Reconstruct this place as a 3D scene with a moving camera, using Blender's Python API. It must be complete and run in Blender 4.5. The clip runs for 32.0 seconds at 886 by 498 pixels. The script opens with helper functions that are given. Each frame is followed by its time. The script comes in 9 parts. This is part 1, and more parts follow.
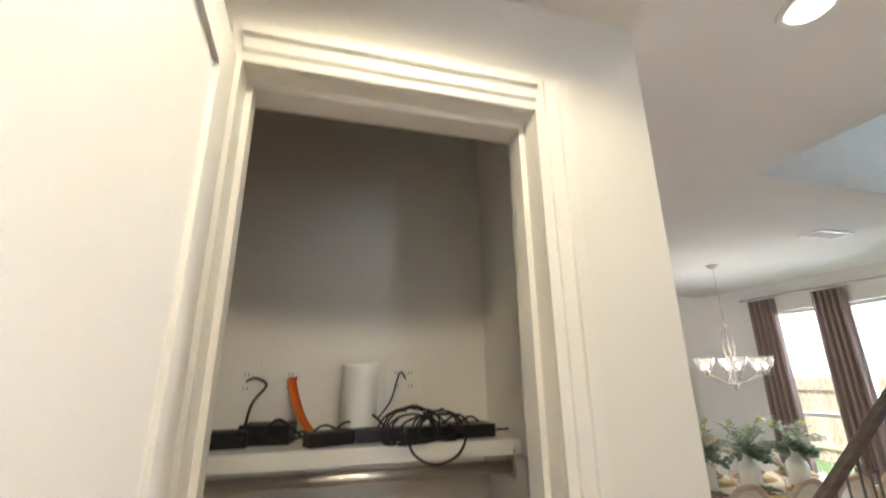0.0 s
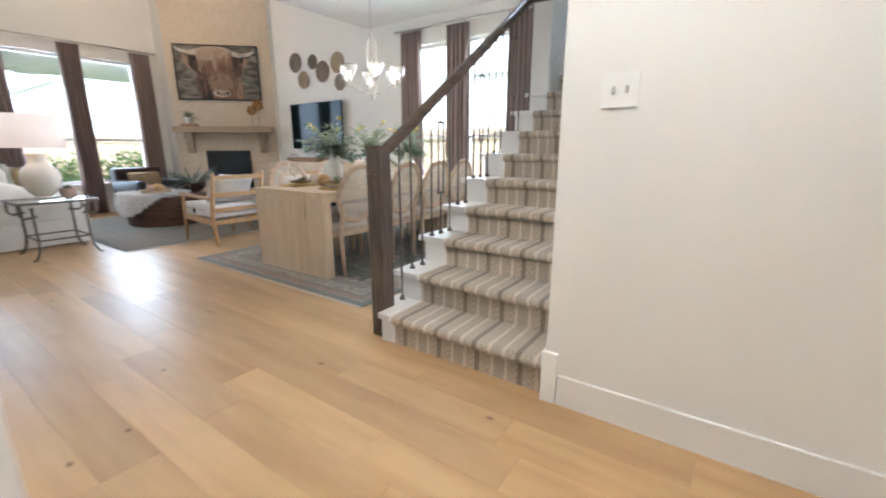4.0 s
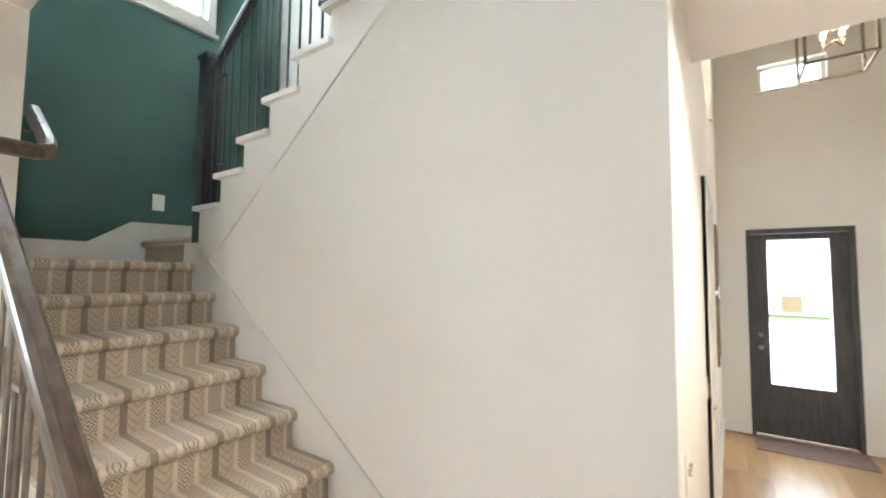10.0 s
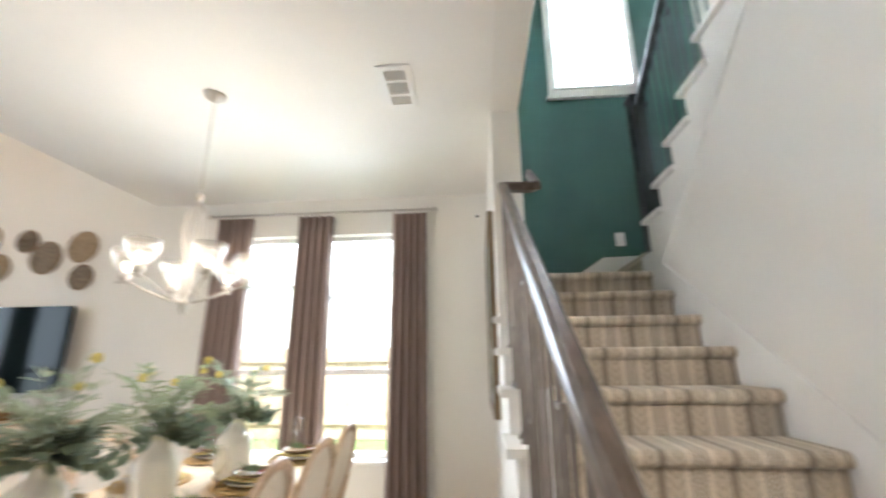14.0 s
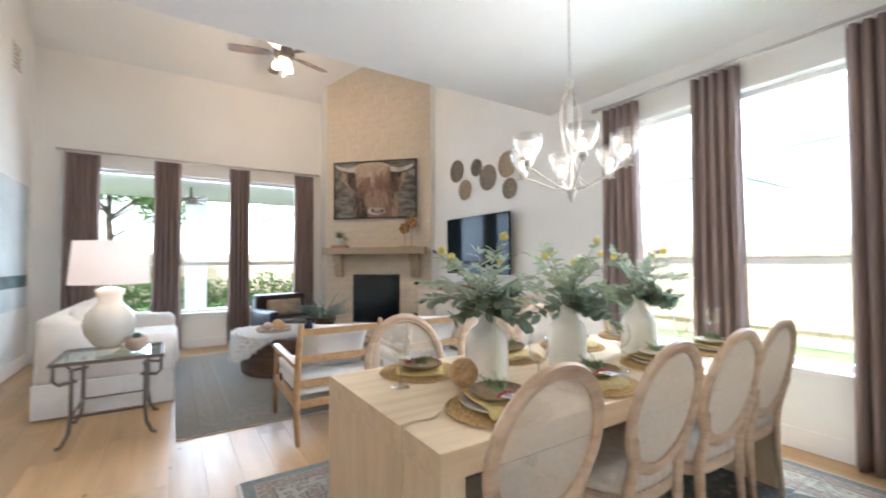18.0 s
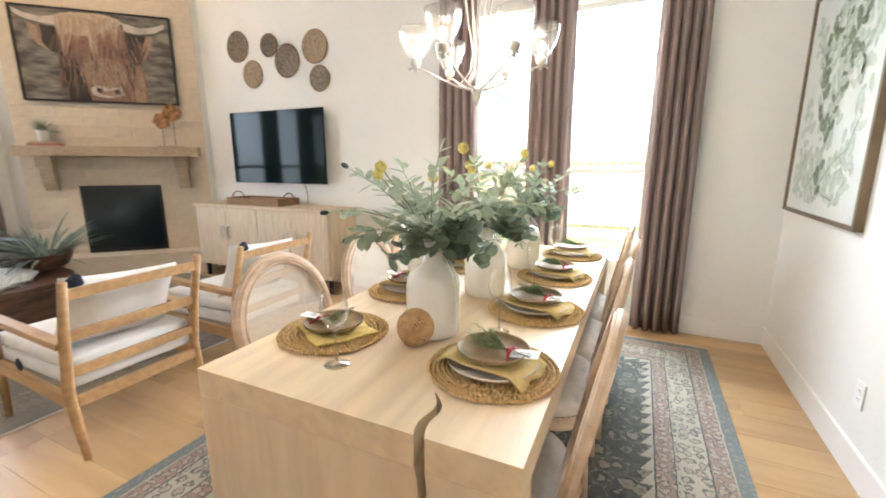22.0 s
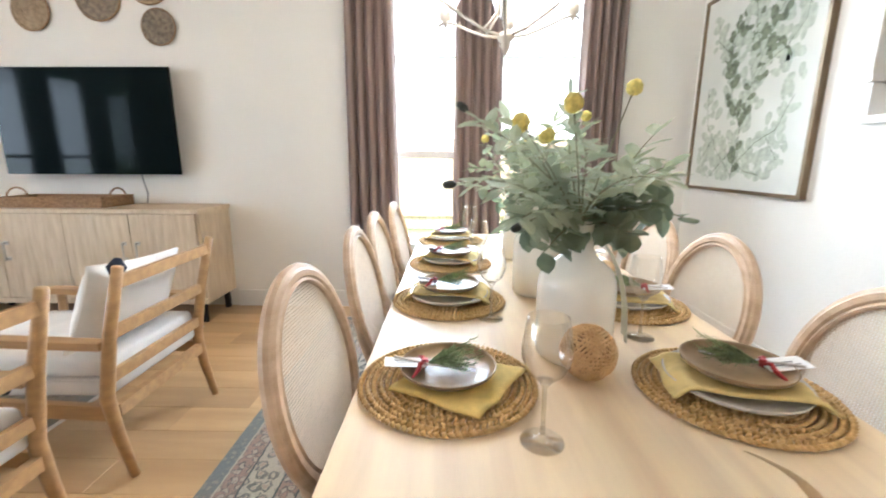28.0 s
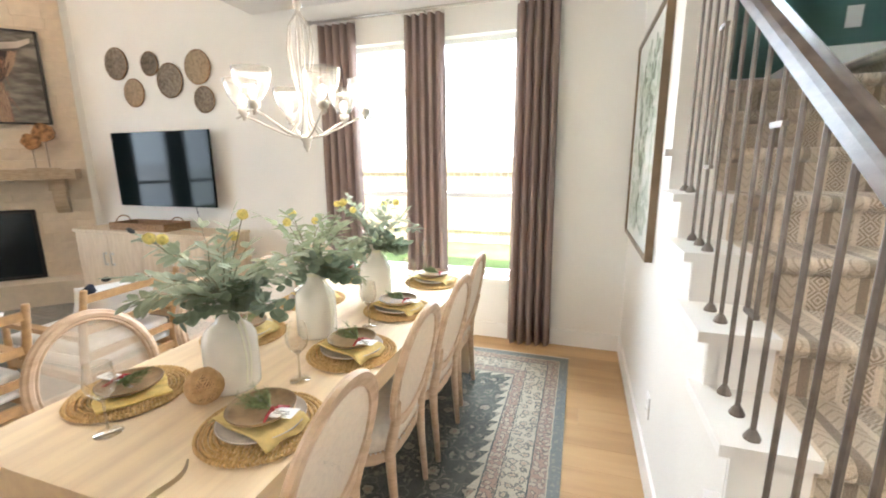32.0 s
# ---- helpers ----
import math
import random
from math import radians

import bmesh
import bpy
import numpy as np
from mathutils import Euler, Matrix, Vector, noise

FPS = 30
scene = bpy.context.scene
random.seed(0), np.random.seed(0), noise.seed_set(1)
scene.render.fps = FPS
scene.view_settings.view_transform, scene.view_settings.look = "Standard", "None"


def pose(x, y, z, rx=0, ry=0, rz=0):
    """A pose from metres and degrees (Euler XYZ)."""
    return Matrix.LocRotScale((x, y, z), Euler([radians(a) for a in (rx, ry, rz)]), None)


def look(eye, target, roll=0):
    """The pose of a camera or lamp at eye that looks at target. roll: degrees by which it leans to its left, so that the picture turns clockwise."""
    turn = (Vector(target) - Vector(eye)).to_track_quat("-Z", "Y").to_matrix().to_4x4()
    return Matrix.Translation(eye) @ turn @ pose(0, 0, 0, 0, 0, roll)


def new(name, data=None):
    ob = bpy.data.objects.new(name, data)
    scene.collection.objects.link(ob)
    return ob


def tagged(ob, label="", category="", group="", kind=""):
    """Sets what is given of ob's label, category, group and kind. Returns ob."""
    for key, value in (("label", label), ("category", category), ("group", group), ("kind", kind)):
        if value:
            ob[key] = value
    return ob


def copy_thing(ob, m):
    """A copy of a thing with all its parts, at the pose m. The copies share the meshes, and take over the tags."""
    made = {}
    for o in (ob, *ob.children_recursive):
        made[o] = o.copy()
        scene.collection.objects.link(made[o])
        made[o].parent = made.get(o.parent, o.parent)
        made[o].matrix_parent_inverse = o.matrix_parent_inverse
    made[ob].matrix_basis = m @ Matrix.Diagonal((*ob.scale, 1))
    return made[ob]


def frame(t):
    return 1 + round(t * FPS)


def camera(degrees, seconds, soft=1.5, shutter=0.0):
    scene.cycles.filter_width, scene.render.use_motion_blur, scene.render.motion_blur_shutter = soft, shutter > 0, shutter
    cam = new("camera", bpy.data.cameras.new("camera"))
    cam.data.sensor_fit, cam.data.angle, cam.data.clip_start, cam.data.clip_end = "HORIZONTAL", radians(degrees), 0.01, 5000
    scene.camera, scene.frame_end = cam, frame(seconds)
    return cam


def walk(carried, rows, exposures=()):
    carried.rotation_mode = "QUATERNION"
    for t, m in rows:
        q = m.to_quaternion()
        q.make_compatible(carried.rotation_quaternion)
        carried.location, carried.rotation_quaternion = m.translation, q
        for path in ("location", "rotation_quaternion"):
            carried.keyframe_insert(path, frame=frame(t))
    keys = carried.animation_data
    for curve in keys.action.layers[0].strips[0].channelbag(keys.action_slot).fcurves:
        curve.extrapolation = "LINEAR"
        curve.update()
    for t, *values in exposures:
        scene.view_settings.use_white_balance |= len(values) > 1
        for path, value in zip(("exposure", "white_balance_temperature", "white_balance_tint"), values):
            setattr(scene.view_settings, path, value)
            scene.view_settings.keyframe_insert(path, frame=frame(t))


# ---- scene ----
cam = camera(93.3, 32.0, soft=1.8, shutter=0.4)
PATH = [
    (0, (1.04, 0.692, 1.836), (1.561, 2.536, 2.408), -0.7),
    (0.5, (1.08, 0.8, 1.59), (1.58, 2.66, 2.13), -0.5),
    (1, (1.163, 0.805, 1.369), (1.667, 2.673, 1.878), -0.7),
    (1.6, (1.295, 0.762, 1.311), (1.824, 2.661, 1.643), -0.8),
    (2, (1.39, 0.797, 1.155), (2.016, 2.696, 1.151), -0.5),
    (2.3, (1.45, 0.832, 1.06), (2.115, 2.696, 0.771), -0.4),
    (2.8, (1.496, 0.87, 1.033), (2.323, 2.635, 0.587), -0.4),
    (3.2, (1.488, 0.906, 1.064), (2.665, 2.455, 0.599), 0.1),
    (3.5, (1.52, 0.889, 1.075), (2.899, 2.262, 0.61), -0.2),
    (4, (1.668, 0.864, 1.121), (3.26, 1.98, 0.654), -0.1),
    (4.5, (1.878, 0.982, 1.22), (3.555, 1.968, 0.756), 0.1),
    (6.5, (2.765, 1.632, 1.484), (4.65, 2.3, 1.523), 0.3),
    (7, (2.886, 1.867, 1.473), (4.76, 2.563, 1.54), 0.2),
    (7.5, (2.975, 2.039, 1.511), (4.927, 2.469, 1.587), 0.3),
    (8, (3.156, 2.243, 1.505), (5.15, 2.122, 1.6), 1.2),
    (8.5, (3.279, 2.348, 1.588), (5.116, 1.566, 1.708), 1.0),
    (9, (3.297, 2.552, 1.716), (4.816, 1.258, 1.842), 0.9),
    (9.5, (3.324, 2.66, 1.823), (4.597, 1.123, 1.944), 0.9),
    (10, (3.212, 2.793, 1.917), (4.342, 1.148, 2.042), 0.6),
    (10.5, (3.087, 2.88, 1.968), (4.126, 1.177, 2.108), 0.4),
    (11, (3.05, 2.89, 1.975), (4.018, 1.151, 2.171), 0.3),
    (11.5, (3.106, 2.934, 1.908), (4.032, 1.19, 2.225), 0.2),
    (12, (3.156, 2.955, 1.865), (4.069, 1.241, 2.341), 0.1),
    (12.5, (3.201, 2.901, 1.758), (4.291, 1.309, 2.285), -0.1),
    (13, (3.313, 2.787, 1.593), (4.938, 1.753, 2.131), 0.3),
    (13.5, (3.236, 2.687, 1.435), (5.103, 2.197, 1.958), -0.2),
    (14, (3.075, 2.701, 1.382), (5.001, 2.858, 1.899), -0.5),
    (14.5, (2.969, 2.77, 1.371), (4.665, 3.683, 1.911), -0.2),
    (15, (2.956, 2.765, 1.339), (4.216, 4.219, 1.884), -0.1),
    (15.5, (2.916, 2.723, 1.327), (3.747, 4.46, 1.867), -0.0),
    (17.5, (3.231, 2.691, 1.319), (4.032, 4.52, 1.434), -1.1),
    (18, (3.313, 2.695, 1.296), (4.399, 4.373, 1.357), -0.3),
    (18.5, (3.252, 2.712, 1.282), (4.548, 4.235, 1.241), -0.8),
    (19, (3.203, 2.727, 1.212), (4.608, 4.131, 0.983), -0.8),
    (19.5, (3.163, 2.72, 1.252), (4.616, 4.056, 0.926), -0.6),
    (20, (3.176, 2.741, 1.271), (4.659, 4.031, 0.901), -0.4),
    (20.5, (3.266, 2.888, 1.266), (4.779, 4.138, 0.88), -0.2),
    (21, (3.383, 3.073, 1.292), (4.944, 4.262, 0.907), -0.2),
    (21.5, (3.297, 3.285, 1.3), (4.953, 4.337, 0.911), -0.1),
    (22, (3.22, 3.526, 1.356), (4.994, 4.357, 0.952), 0.0),
    (22.5, (3.302, 3.749, 1.332), (5.172, 4.322, 0.915), -0.1),
    (23, (3.302, 3.961, 1.332), (5.236, 4.252, 0.915), 0.1),
    (23.5, (3.195, 4.102, 1.35), (5.15, 4.169, 0.932), 0.3),
    (24, (3.191, 4.172, 1.372), (5.144, 4.07, 0.953), 0.4),
    (24.5, (3.178, 4.156, 1.389), (5.126, 3.966, 0.977), 0.3),
    (26.5, (3.688, 4.189, 0.994), (5.644, 4.227, 0.578), -0.1),
    (27, (3.659, 4.281, 1.036), (5.605, 4.489, 0.625), -0.1),
    (28, (3.494, 4.472, 1.237), (5.451, 4.506, 0.826), 0.2),
    (28.5, (3.536, 4.248, 1.299), (5.48, 4.02, 0.89), 0.0),
    (29, (3.585, 3.999, 1.252), (5.505, 3.614, 0.843), -0.2),
    (29.5, (3.513, 3.826, 1.331), (5.432, 3.443, 0.916), -0.2),
    (30, (3.512, 3.697, 1.347), (5.455, 3.463, 0.933), 0.4),
    (31, (3.438, 3.18, 1.443), (5.377, 3.454, 1.035), -0.5),
    (31.5, (3.375, 3.037, 1.594), (5.289, 3.471, 1.207), -0.4),
    (32, (3.365, 2.966, 1.567), (5.228, 3.574, 1.166), -0.5),
]
walk(cam, [(t, look(eye, target, roll)) for t, eye, target, roll in PATH], [(0.0, 1.28, 5450, 10), (1.0, 1.92, 5600, 10), (2.0, 2.06, 5550, 10), (3.0, 1.98, 5600, 10), (4.0, 1.72, 5150, 10), (4.5, 1.78, 5250, 10), (5.7, 1.75, 5350, 10), (6.5, 2.02, 5550, 10), (7.0, 2.16, 5450, 10), (8.0, 2.10, 5250, 10), (9.0, 2.25, 5550, 10), (10.0, 2.0, 5850, 10), (11.5, 1.97, 5850, 10), (13.0, 1.95, 5750, 10), (14.0, 1.88, 5600, 10), (15.0, 1.68, 5550, 10), (17.5, 1.80, 5250, 10), (18.0, 1.82, 5150, 10), (19.0, 2.06, 5100, 10), (20.0, 2.18, 5350, 10), (21.0, 2.18, 5450, 10), (22.0, 2.24, 5600, 10), (24.0, 2.02, 5500, 10), (28.0, 2.12, 5450, 10), (29.0, 1.98, 5250, 10), (30.0, 1.97, 5450, 10), (32.0, 2.18, 5650, 10)])

# ---- world, sun, large lights ----
world = bpy.data.worlds.new("sky")
scene.world = world
world.use_nodes = True
wn = world.node_tree.nodes
sky = wn.new("ShaderNodeTexSky")
sky.sky_type = "NISHITA"
sky.sun_disc = False
sky.dust_density = 10.0
sky.air_density = 1.0
sky.ozone_density = 0.0
sky.sun_elevation = radians(58)
sky.sun_rotation = radians(227)
wn["Background"].inputs[1].default_value = 0.15
world.node_tree.links.new(sky.outputs[0], wn["Background"].inputs[0])

sun_data = bpy.data.lights.new("sun", "SUN")
sun_data.energy, sun_data.angle, sun_data.color = 5.0, radians(0.6), (1.0, 0.95, 0.86)
sun = new("sun", sun_data)
sun.matrix_world = look((-20, -20, 40), (-20 + 0.38 * 20, -20 + 0.36 * 20, 40 - 0.85 * 20))


def area(name, place, target, w, h, watts, colour):
    d = bpy.data.lights.new(name, "AREA")
    d.shape, d.size, d.size_y, d.energy, d.color = "RECTANGLE", w, h, watts, colour
    ob = new(name, d)
    ob.matrix_world = look(place, target)
    return ob


def bulb(name, place, watts, colour, radius=0.03):
    d = bpy.data.lights.new(name, "POINT")
    d.energy, d.color, d.shadow_soft_size = watts, colour, radius
    ob = new(name, d)
    ob.location = place
    return ob


DAY = (0.93, 0.97, 1.0)
WARM = (1.0, 0.84, 0.64)
area("daylight_dining_window", (8.2, 4.26, 2.4), (5.4, 5.2, 0.9), 2.5, 2.3, 146, DAY)
area("daylight_living_window", (3.75, 11.4, 1.6), (3.95, 8.0, 0.7), 3.4, 2.0, 82, DAY)
area("daylight_stair_window", (7.6, 1.43, 4.95), (5, 1.43, 3.6), 0.8, 1.25, 165, DAY)
area("daylight_front_door", (2.54, -4.2, 1.5), (2.54, 0, 1.0), 0.6, 1.7, 12, DAY)
area("daylight_arch_room", (0.2, 11.2, 1.6), (0.9, 8, 1.0), 1.2, 1.6, 30, DAY)
area("daylight_transom", (2.53, -4.2, 4.5), (2.53, 0, 2.6), 0.7, 0.4, 3.5, DAY)


# ---- materials ----
def mat(name, colour, rough=0.6, metal=0.0, vary=0.08, scale=6.0, bump=0.0, bscale=60.0, colour2=None, stretch=(1, 1, 1), random_tint=0.0, spec=0.5, transmission=0.0, detail=4.0, coat=0.0, sheen=0.0, alpha=1.0, ior=1.45):
    m = bpy.data.materials.new(name)
    m.use_nodes = True
    nt = m.node_tree
    n, l = nt.nodes, nt.links
    b = n["Principled BSDF"]
    b.inputs["Roughness"].default_value = rough
    b.inputs["Metallic"].default_value = metal
    b.inputs["Specular IOR Level"].default_value = spec
    b.inputs["Transmission Weight"].default_value = transmission
    b.inputs["Coat Weight"].default_value = coat
    b.inputs["Sheen Weight"].default_value = sheen
    b.inputs["IOR"].default_value = ior
    tc = n.new("ShaderNodeTexCoord")
    mp = n.new("ShaderNodeMapping")
    mp.inputs["Scale"].default_value = stretch
    l.new(tc.outputs["Object"], mp.inputs["Vector"])
    tex = n.new("ShaderNodeTexNoise")
    tex.inputs["Scale"].default_value, tex.inputs["Detail"].default_value = scale, detail
    l.new(mp.outputs[0], tex.inputs["Vector"])
    mix = n.new("ShaderNodeMix")
    mix.data_type = "RGBA"
    c2 = colour2 or tuple(max(0.0, min(1.0, c * (1 - 3 * vary))) for c in colour)
    mix.inputs[6].default_value = (*colour, 1)
    mix.inputs[7].default_value = (*c2, 1)
    ramp = n.new("ShaderNodeMapRange")
    ramp.inputs[1].default_value, ramp.inputs[2].default_value = 0.38, 0.68
    l.new(tex.outputs[0], ramp.inputs[0])
    l.new(ramp.outputs[0], mix.inputs[0])
    out = mix.outputs[2]
    if random_tint:
        info = n.new("ShaderNodeObjectInfo")
        hsv = n.new("ShaderNodeHueSaturation")
        mr = n.new("ShaderNodeMapRange")
        mr.inputs[3].default_value, mr.inputs[4].default_value = 1 - random_tint, 1 + random_tint
        l.new(info.outputs["Random"], mr.inputs[0])
        l.new(mr.outputs[0], hsv.inputs["Value"])
        l.new(out, hsv.inputs["Color"])
        out = hsv.outputs[0]
    l.new(out, b.inputs["Base Color"])
    if bump:
        t2 = n.new("ShaderNodeTexNoise")
        t2.inputs["Scale"].default_value, t2.inputs["Detail"].default_value = bscale, 3
        l.new(mp.outputs[0], t2.inputs["Vector"])
        bm_ = n.new("ShaderNodeBump")
        bm_.inputs["Strength"].default_value = bump
        bm_.inputs["Distance"].default_value = 0.01
        l.new(t2.outputs[0], bm_.inputs["Height"])
        l.new(bm_.outputs[0], b.inputs["Normal"])
    return m


def leafy(m, share):
    """Lets some light through thin leaves."""
    n, l = m.node_tree.nodes, m.node_tree.links
    b = n["Principled BSDF"]
    t = n.new("ShaderNodeBsdfTranslucent")
    l.new(b.inputs["Base Color"].links[0].from_socket, t.inputs[0])
    mx = n.new("ShaderNodeMixShader")
    mx.inputs[0].default_value = share
    l.new(b.outputs[0], mx.inputs[1])
    l.new(t.outputs[0], mx.inputs[2])
    l.new(mx.outputs[0], n["Material Output"].inputs[0])
    return m


def glow(name, colour, strength):
    m = bpy.data.materials.new(name)
    m.use_nodes = True
    b = m.node_tree.nodes["Principled BSDF"]
    b.inputs["Base Color"].default_value = (*colour, 1)
    b.inputs["Emission Color"].default_value = (*colour, 1)
    b.inputs["Emission Strength"].default_value = strength
    return m


M_WALL = mat("wall_paint", (0.81, 0.785, 0.73), 0.75, vary=0.012, scale=1.6, bump=0.10, bscale=85)
M_CEIL = mat("ceiling_paint", (0.83, 0.81, 0.77), 0.85, vary=0.01, scale=2, bump=0.08, bscale=120)
M_TRIM = mat("trim_paint", (0.83, 0.81, 0.77), 0.38, vary=0.01, scale=3)
M_GREEN = mat("green_paint", (0.060, 0.135, 0.115), 0.6, vary=0.05, scale=1.5, bump=0.1, bscale=140)
def oak(name, island):
    m = mat(name, (0.575, 0.375, 0.18), 0.34, vary=0.09, scale=1.4, stretch=(7, 0.8, 1), bump=0.04, bscale=30, colour2=(0.47, 0.295, 0.135), detail=6, spec=0.4)
    nt = m.node_tree
    n, l = nt.nodes, nt.links
    b = n["Principled BSDF"]
    base = b.inputs["Base Color"].links[0].from_socket
    if island:
        src = n.new("ShaderNodeNewGeometry").outputs["Random Per Island"]
    else:
        src = n.new("ShaderNodeObjectInfo").outputs["Random"]
    tc = n.new("ShaderNodeTexCoord")
    comb = n.new("ShaderNodeVectorMath")
    comb.operation = "SCALE"
    comb.inputs[0].default_value = (37.0, 23.0, 11.0)
    l.new(src, comb.inputs["Scale"])
    shift = n.new("ShaderNodeVectorMath")
    shift.operation = "ADD"
    l.new(tc.outputs["Object"], shift.inputs[0])
    l.new(comb.outputs[0], shift.inputs[1])
    for node in n:
        if node.type == "MAPPING":
            l.new(shift.outputs[0], node.inputs["Vector"])
    hsv = n.new("ShaderNodeHueSaturation")
    mr = n.new("ShaderNodeMapRange")
    mr.inputs[3].default_value, mr.inputs[4].default_value = 0.84, 1.10
    l.new(src, mr.inputs[0])
    l.new(mr.outputs[0], hsv.inputs["Value"])
    l.new(base, hsv.inputs["Color"])
    vor = n.new("ShaderNodeTexVoronoi")
    vor.voronoi_dimensions = "2D"
    vor.inputs["Scale"].default_value = 1.9
    st = n.new("ShaderNodeVectorMath")
    st.operation = "MULTIPLY"
    st.inputs[1].default_value = (1.7, 1.0, 0.0)
    l.new(shift.outputs[0], st.inputs[0])
    l.new(st.outputs[0], vor.inputs["Vector"])
    kn = n.new("ShaderNodeMapRange")
    kn.inputs[1].default_value, kn.inputs[2].default_value, kn.inputs[3].default_value, kn.inputs[4].default_value = 0.010, 0.050, 0.75, 0.0
    l.new(vor.outputs["Distance"], kn.inputs[0])
    pick = n.new("ShaderNodeMath")
    pick.operation = "GREATER_THAN"
    pick.inputs[1].default_value = 0.74
    sepc = n.new("ShaderNodeSeparateColor")
    l.new(vor.outputs["Color"], sepc.inputs[0])
    l.new(sepc.outputs[0], pick.inputs[0])
    mul = n.new("ShaderNodeMath")
    mul.operation = "MULTIPLY"
    l.new(kn.outputs[0], mul.inputs[0])
    l.new(pick.outputs[0], mul.inputs[1])
    mx = n.new("ShaderNodeMix")
    mx.data_type = "RGBA"
    mx.inputs[7].default_value = (0.10, 0.052, 0.022, 1)
    l.new(mul.outputs[0], mx.inputs[0])
    l.new(hsv.outputs[0], mx.inputs[6])
    l.new(mx.outputs[2], b.inputs["Base Color"])
    return m


M_OAK = oak("oak_plank", False)
M_OAKFAR = oak("oak_plank_far", True)
M_FLOORGAP = mat("floor_gap", (0.40, 0.27, 0.15), 0.6)
M_NEWEL = mat("newel_wood", (0.13, 0.102, 0.082), 0.42, vary=0.15, scale=5, stretch=(9, 9, 1), bump=0.06, bscale=60, spec=0.35)
M_RAILWOOD = mat("rail_wood", (0.14, 0.105, 0.08), 0.34, vary=0.15, scale=5, stretch=(1, 9, 5), bump=0.04, bscale=60, spec=0.18)
# upper rail and iron: near-black blue, darker than the lower flight
M_RAILDARK = mat("dark_blue_upper_rail", (0.04, 0.045, 0.052), 0.4, vary=0.12, scale=5, stretch=(2, 9, 5), spec=0.4)
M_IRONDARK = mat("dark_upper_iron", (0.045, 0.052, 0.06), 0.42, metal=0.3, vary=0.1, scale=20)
M_IRON = mat("dark_iron", (0.20, 0.17, 0.145), 0.5, metal=0.6, vary=0.1, scale=20)
M_BLACK = mat("black_metal", (0.012, 0.012, 0.013), 0.45, metal=0.3, vary=0.1)
M_STONE = mat("limestone", (0.66, 0.555, 0.415), 0.8, vary=0.025, scale=14, bump=0.2, bscale=30, random_tint=0.015)
M_CURTAIN = mat("curtain_linen", (0.36, 0.275, 0.243), 0.95, vary=0.08, scale=3, stretch=(6, 6, 0.4), bump=0.12, bscale=60, spec=0.08)
leafy(M_CURTAIN, 0.22)
M_NICKEL = mat("brushed_nickel", (0.62, 0.58, 0.53), 0.3, metal=1.0, vary=0.04)
M_TABLEWOOD = mat("bleached_wood", (0.76, 0.60, 0.38), 0.46, vary=0.1, scale=2.2, stretch=(1.0, 9, 9), bump=0.05, bscale=26, colour2=(0.66, 0.50, 0.325), detail=7)
M_SIDEWOOD = mat("washed_mango_wood", (0.70, 0.57, 0.405), 0.55, vary=0.1, scale=4, stretch=(8, 8, 1.2), bump=0.1, bscale=40, colour2=(0.60, 0.47, 0.315), detail=7)
M_CHAIRWOOD = mat("weathered_oak_frame", (0.62, 0.46, 0.315), 0.55, vary=0.12, scale=8, stretch=(1, 1, 4), bump=0.12, bscale=70, colour2=(0.49, 0.345, 0.22))
M_LINEN = mat("natural_linen", (0.66, 0.585, 0.485), 0.95, vary=0.05, scale=25, bump=0.25, bscale=420)
M_CANE = mat("woven_cane", (0.74, 0.65, 0.53), 0.75, vary=0.03, scale=60)
M_TEAK = mat("teak", (0.52, 0.32, 0.14), 0.42, vary=0.12, scale=5, stretch=(6, 1, 6), colour2=(0.40, 0.24, 0.11))
M_WHITECLOTH = mat("white_fabric", (0.80, 0.775, 0.73), 0.95, vary=0.03, scale=8, bump=0.2, bscale=250)
def thin_glass(name, tint=(0.97, 0.98, 0.97), gloss=0.6, rough=0.01, ior=1.45, base=0.0):
    """Clear sheet: light passes straight, with a Fresnel gloss on top."""
    m = bpy.data.materials.new(name)
    m.use_nodes = True
    n, l = m.node_tree.nodes, m.node_tree.links
    n.remove(n["Principled BSDF"])
    tr_ = n.new("ShaderNodeBsdfTransparent")
    tr_.inputs[0].default_value = (*tint, 1)
    gl = n.new("ShaderNodeBsdfGlossy")
    gl.inputs["Roughness"].default_value = rough
    fr = n.new("ShaderNodeLayerWeight")
    fr.inputs["Blend"].default_value = ior - 1.3
    k = n.new("ShaderNodeMath")
    k.operation = "MULTIPLY_ADD"
    k.inputs[1].default_value, k.inputs[2].default_value = gloss, base
    l.new(fr.outputs["Facing"], k.inputs[0])
    mx = n.new("ShaderNodeMixShader")
    l.new(k.outputs[0], mx.inputs[0])
    l.new(tr_.outputs[0], mx.inputs[1])
    l.new(gl.outputs[0], mx.inputs[2])
    l.new(mx.outputs[0], n["Material Output"].inputs[0])
    return m


M_GLASS = thin_glass("clear_glass", (0.975, 0.96, 0.925), 0.8, 0.03, 1.6, 0.03)
M_STEMGLASS = thin_glass("solid_stem_glass", (0.93, 0.90, 0.84), 0.8, 0.05, 1.6, 0.22)
M_PANE = thin_glass("window_pane", (0.97, 0.985, 0.98), 0.35)
M_TASSEL = mat("navy_tassel", (0.02, 0.025, 0.045), 0.9, vary=0.2, scale=80, bump=0.5, bscale=300)
M_CERAMIC = mat("white_ceramic", (0.84, 0.80, 0.71), 0.22, vary=0.04, scale=4, bump=0.03, bscale=15)


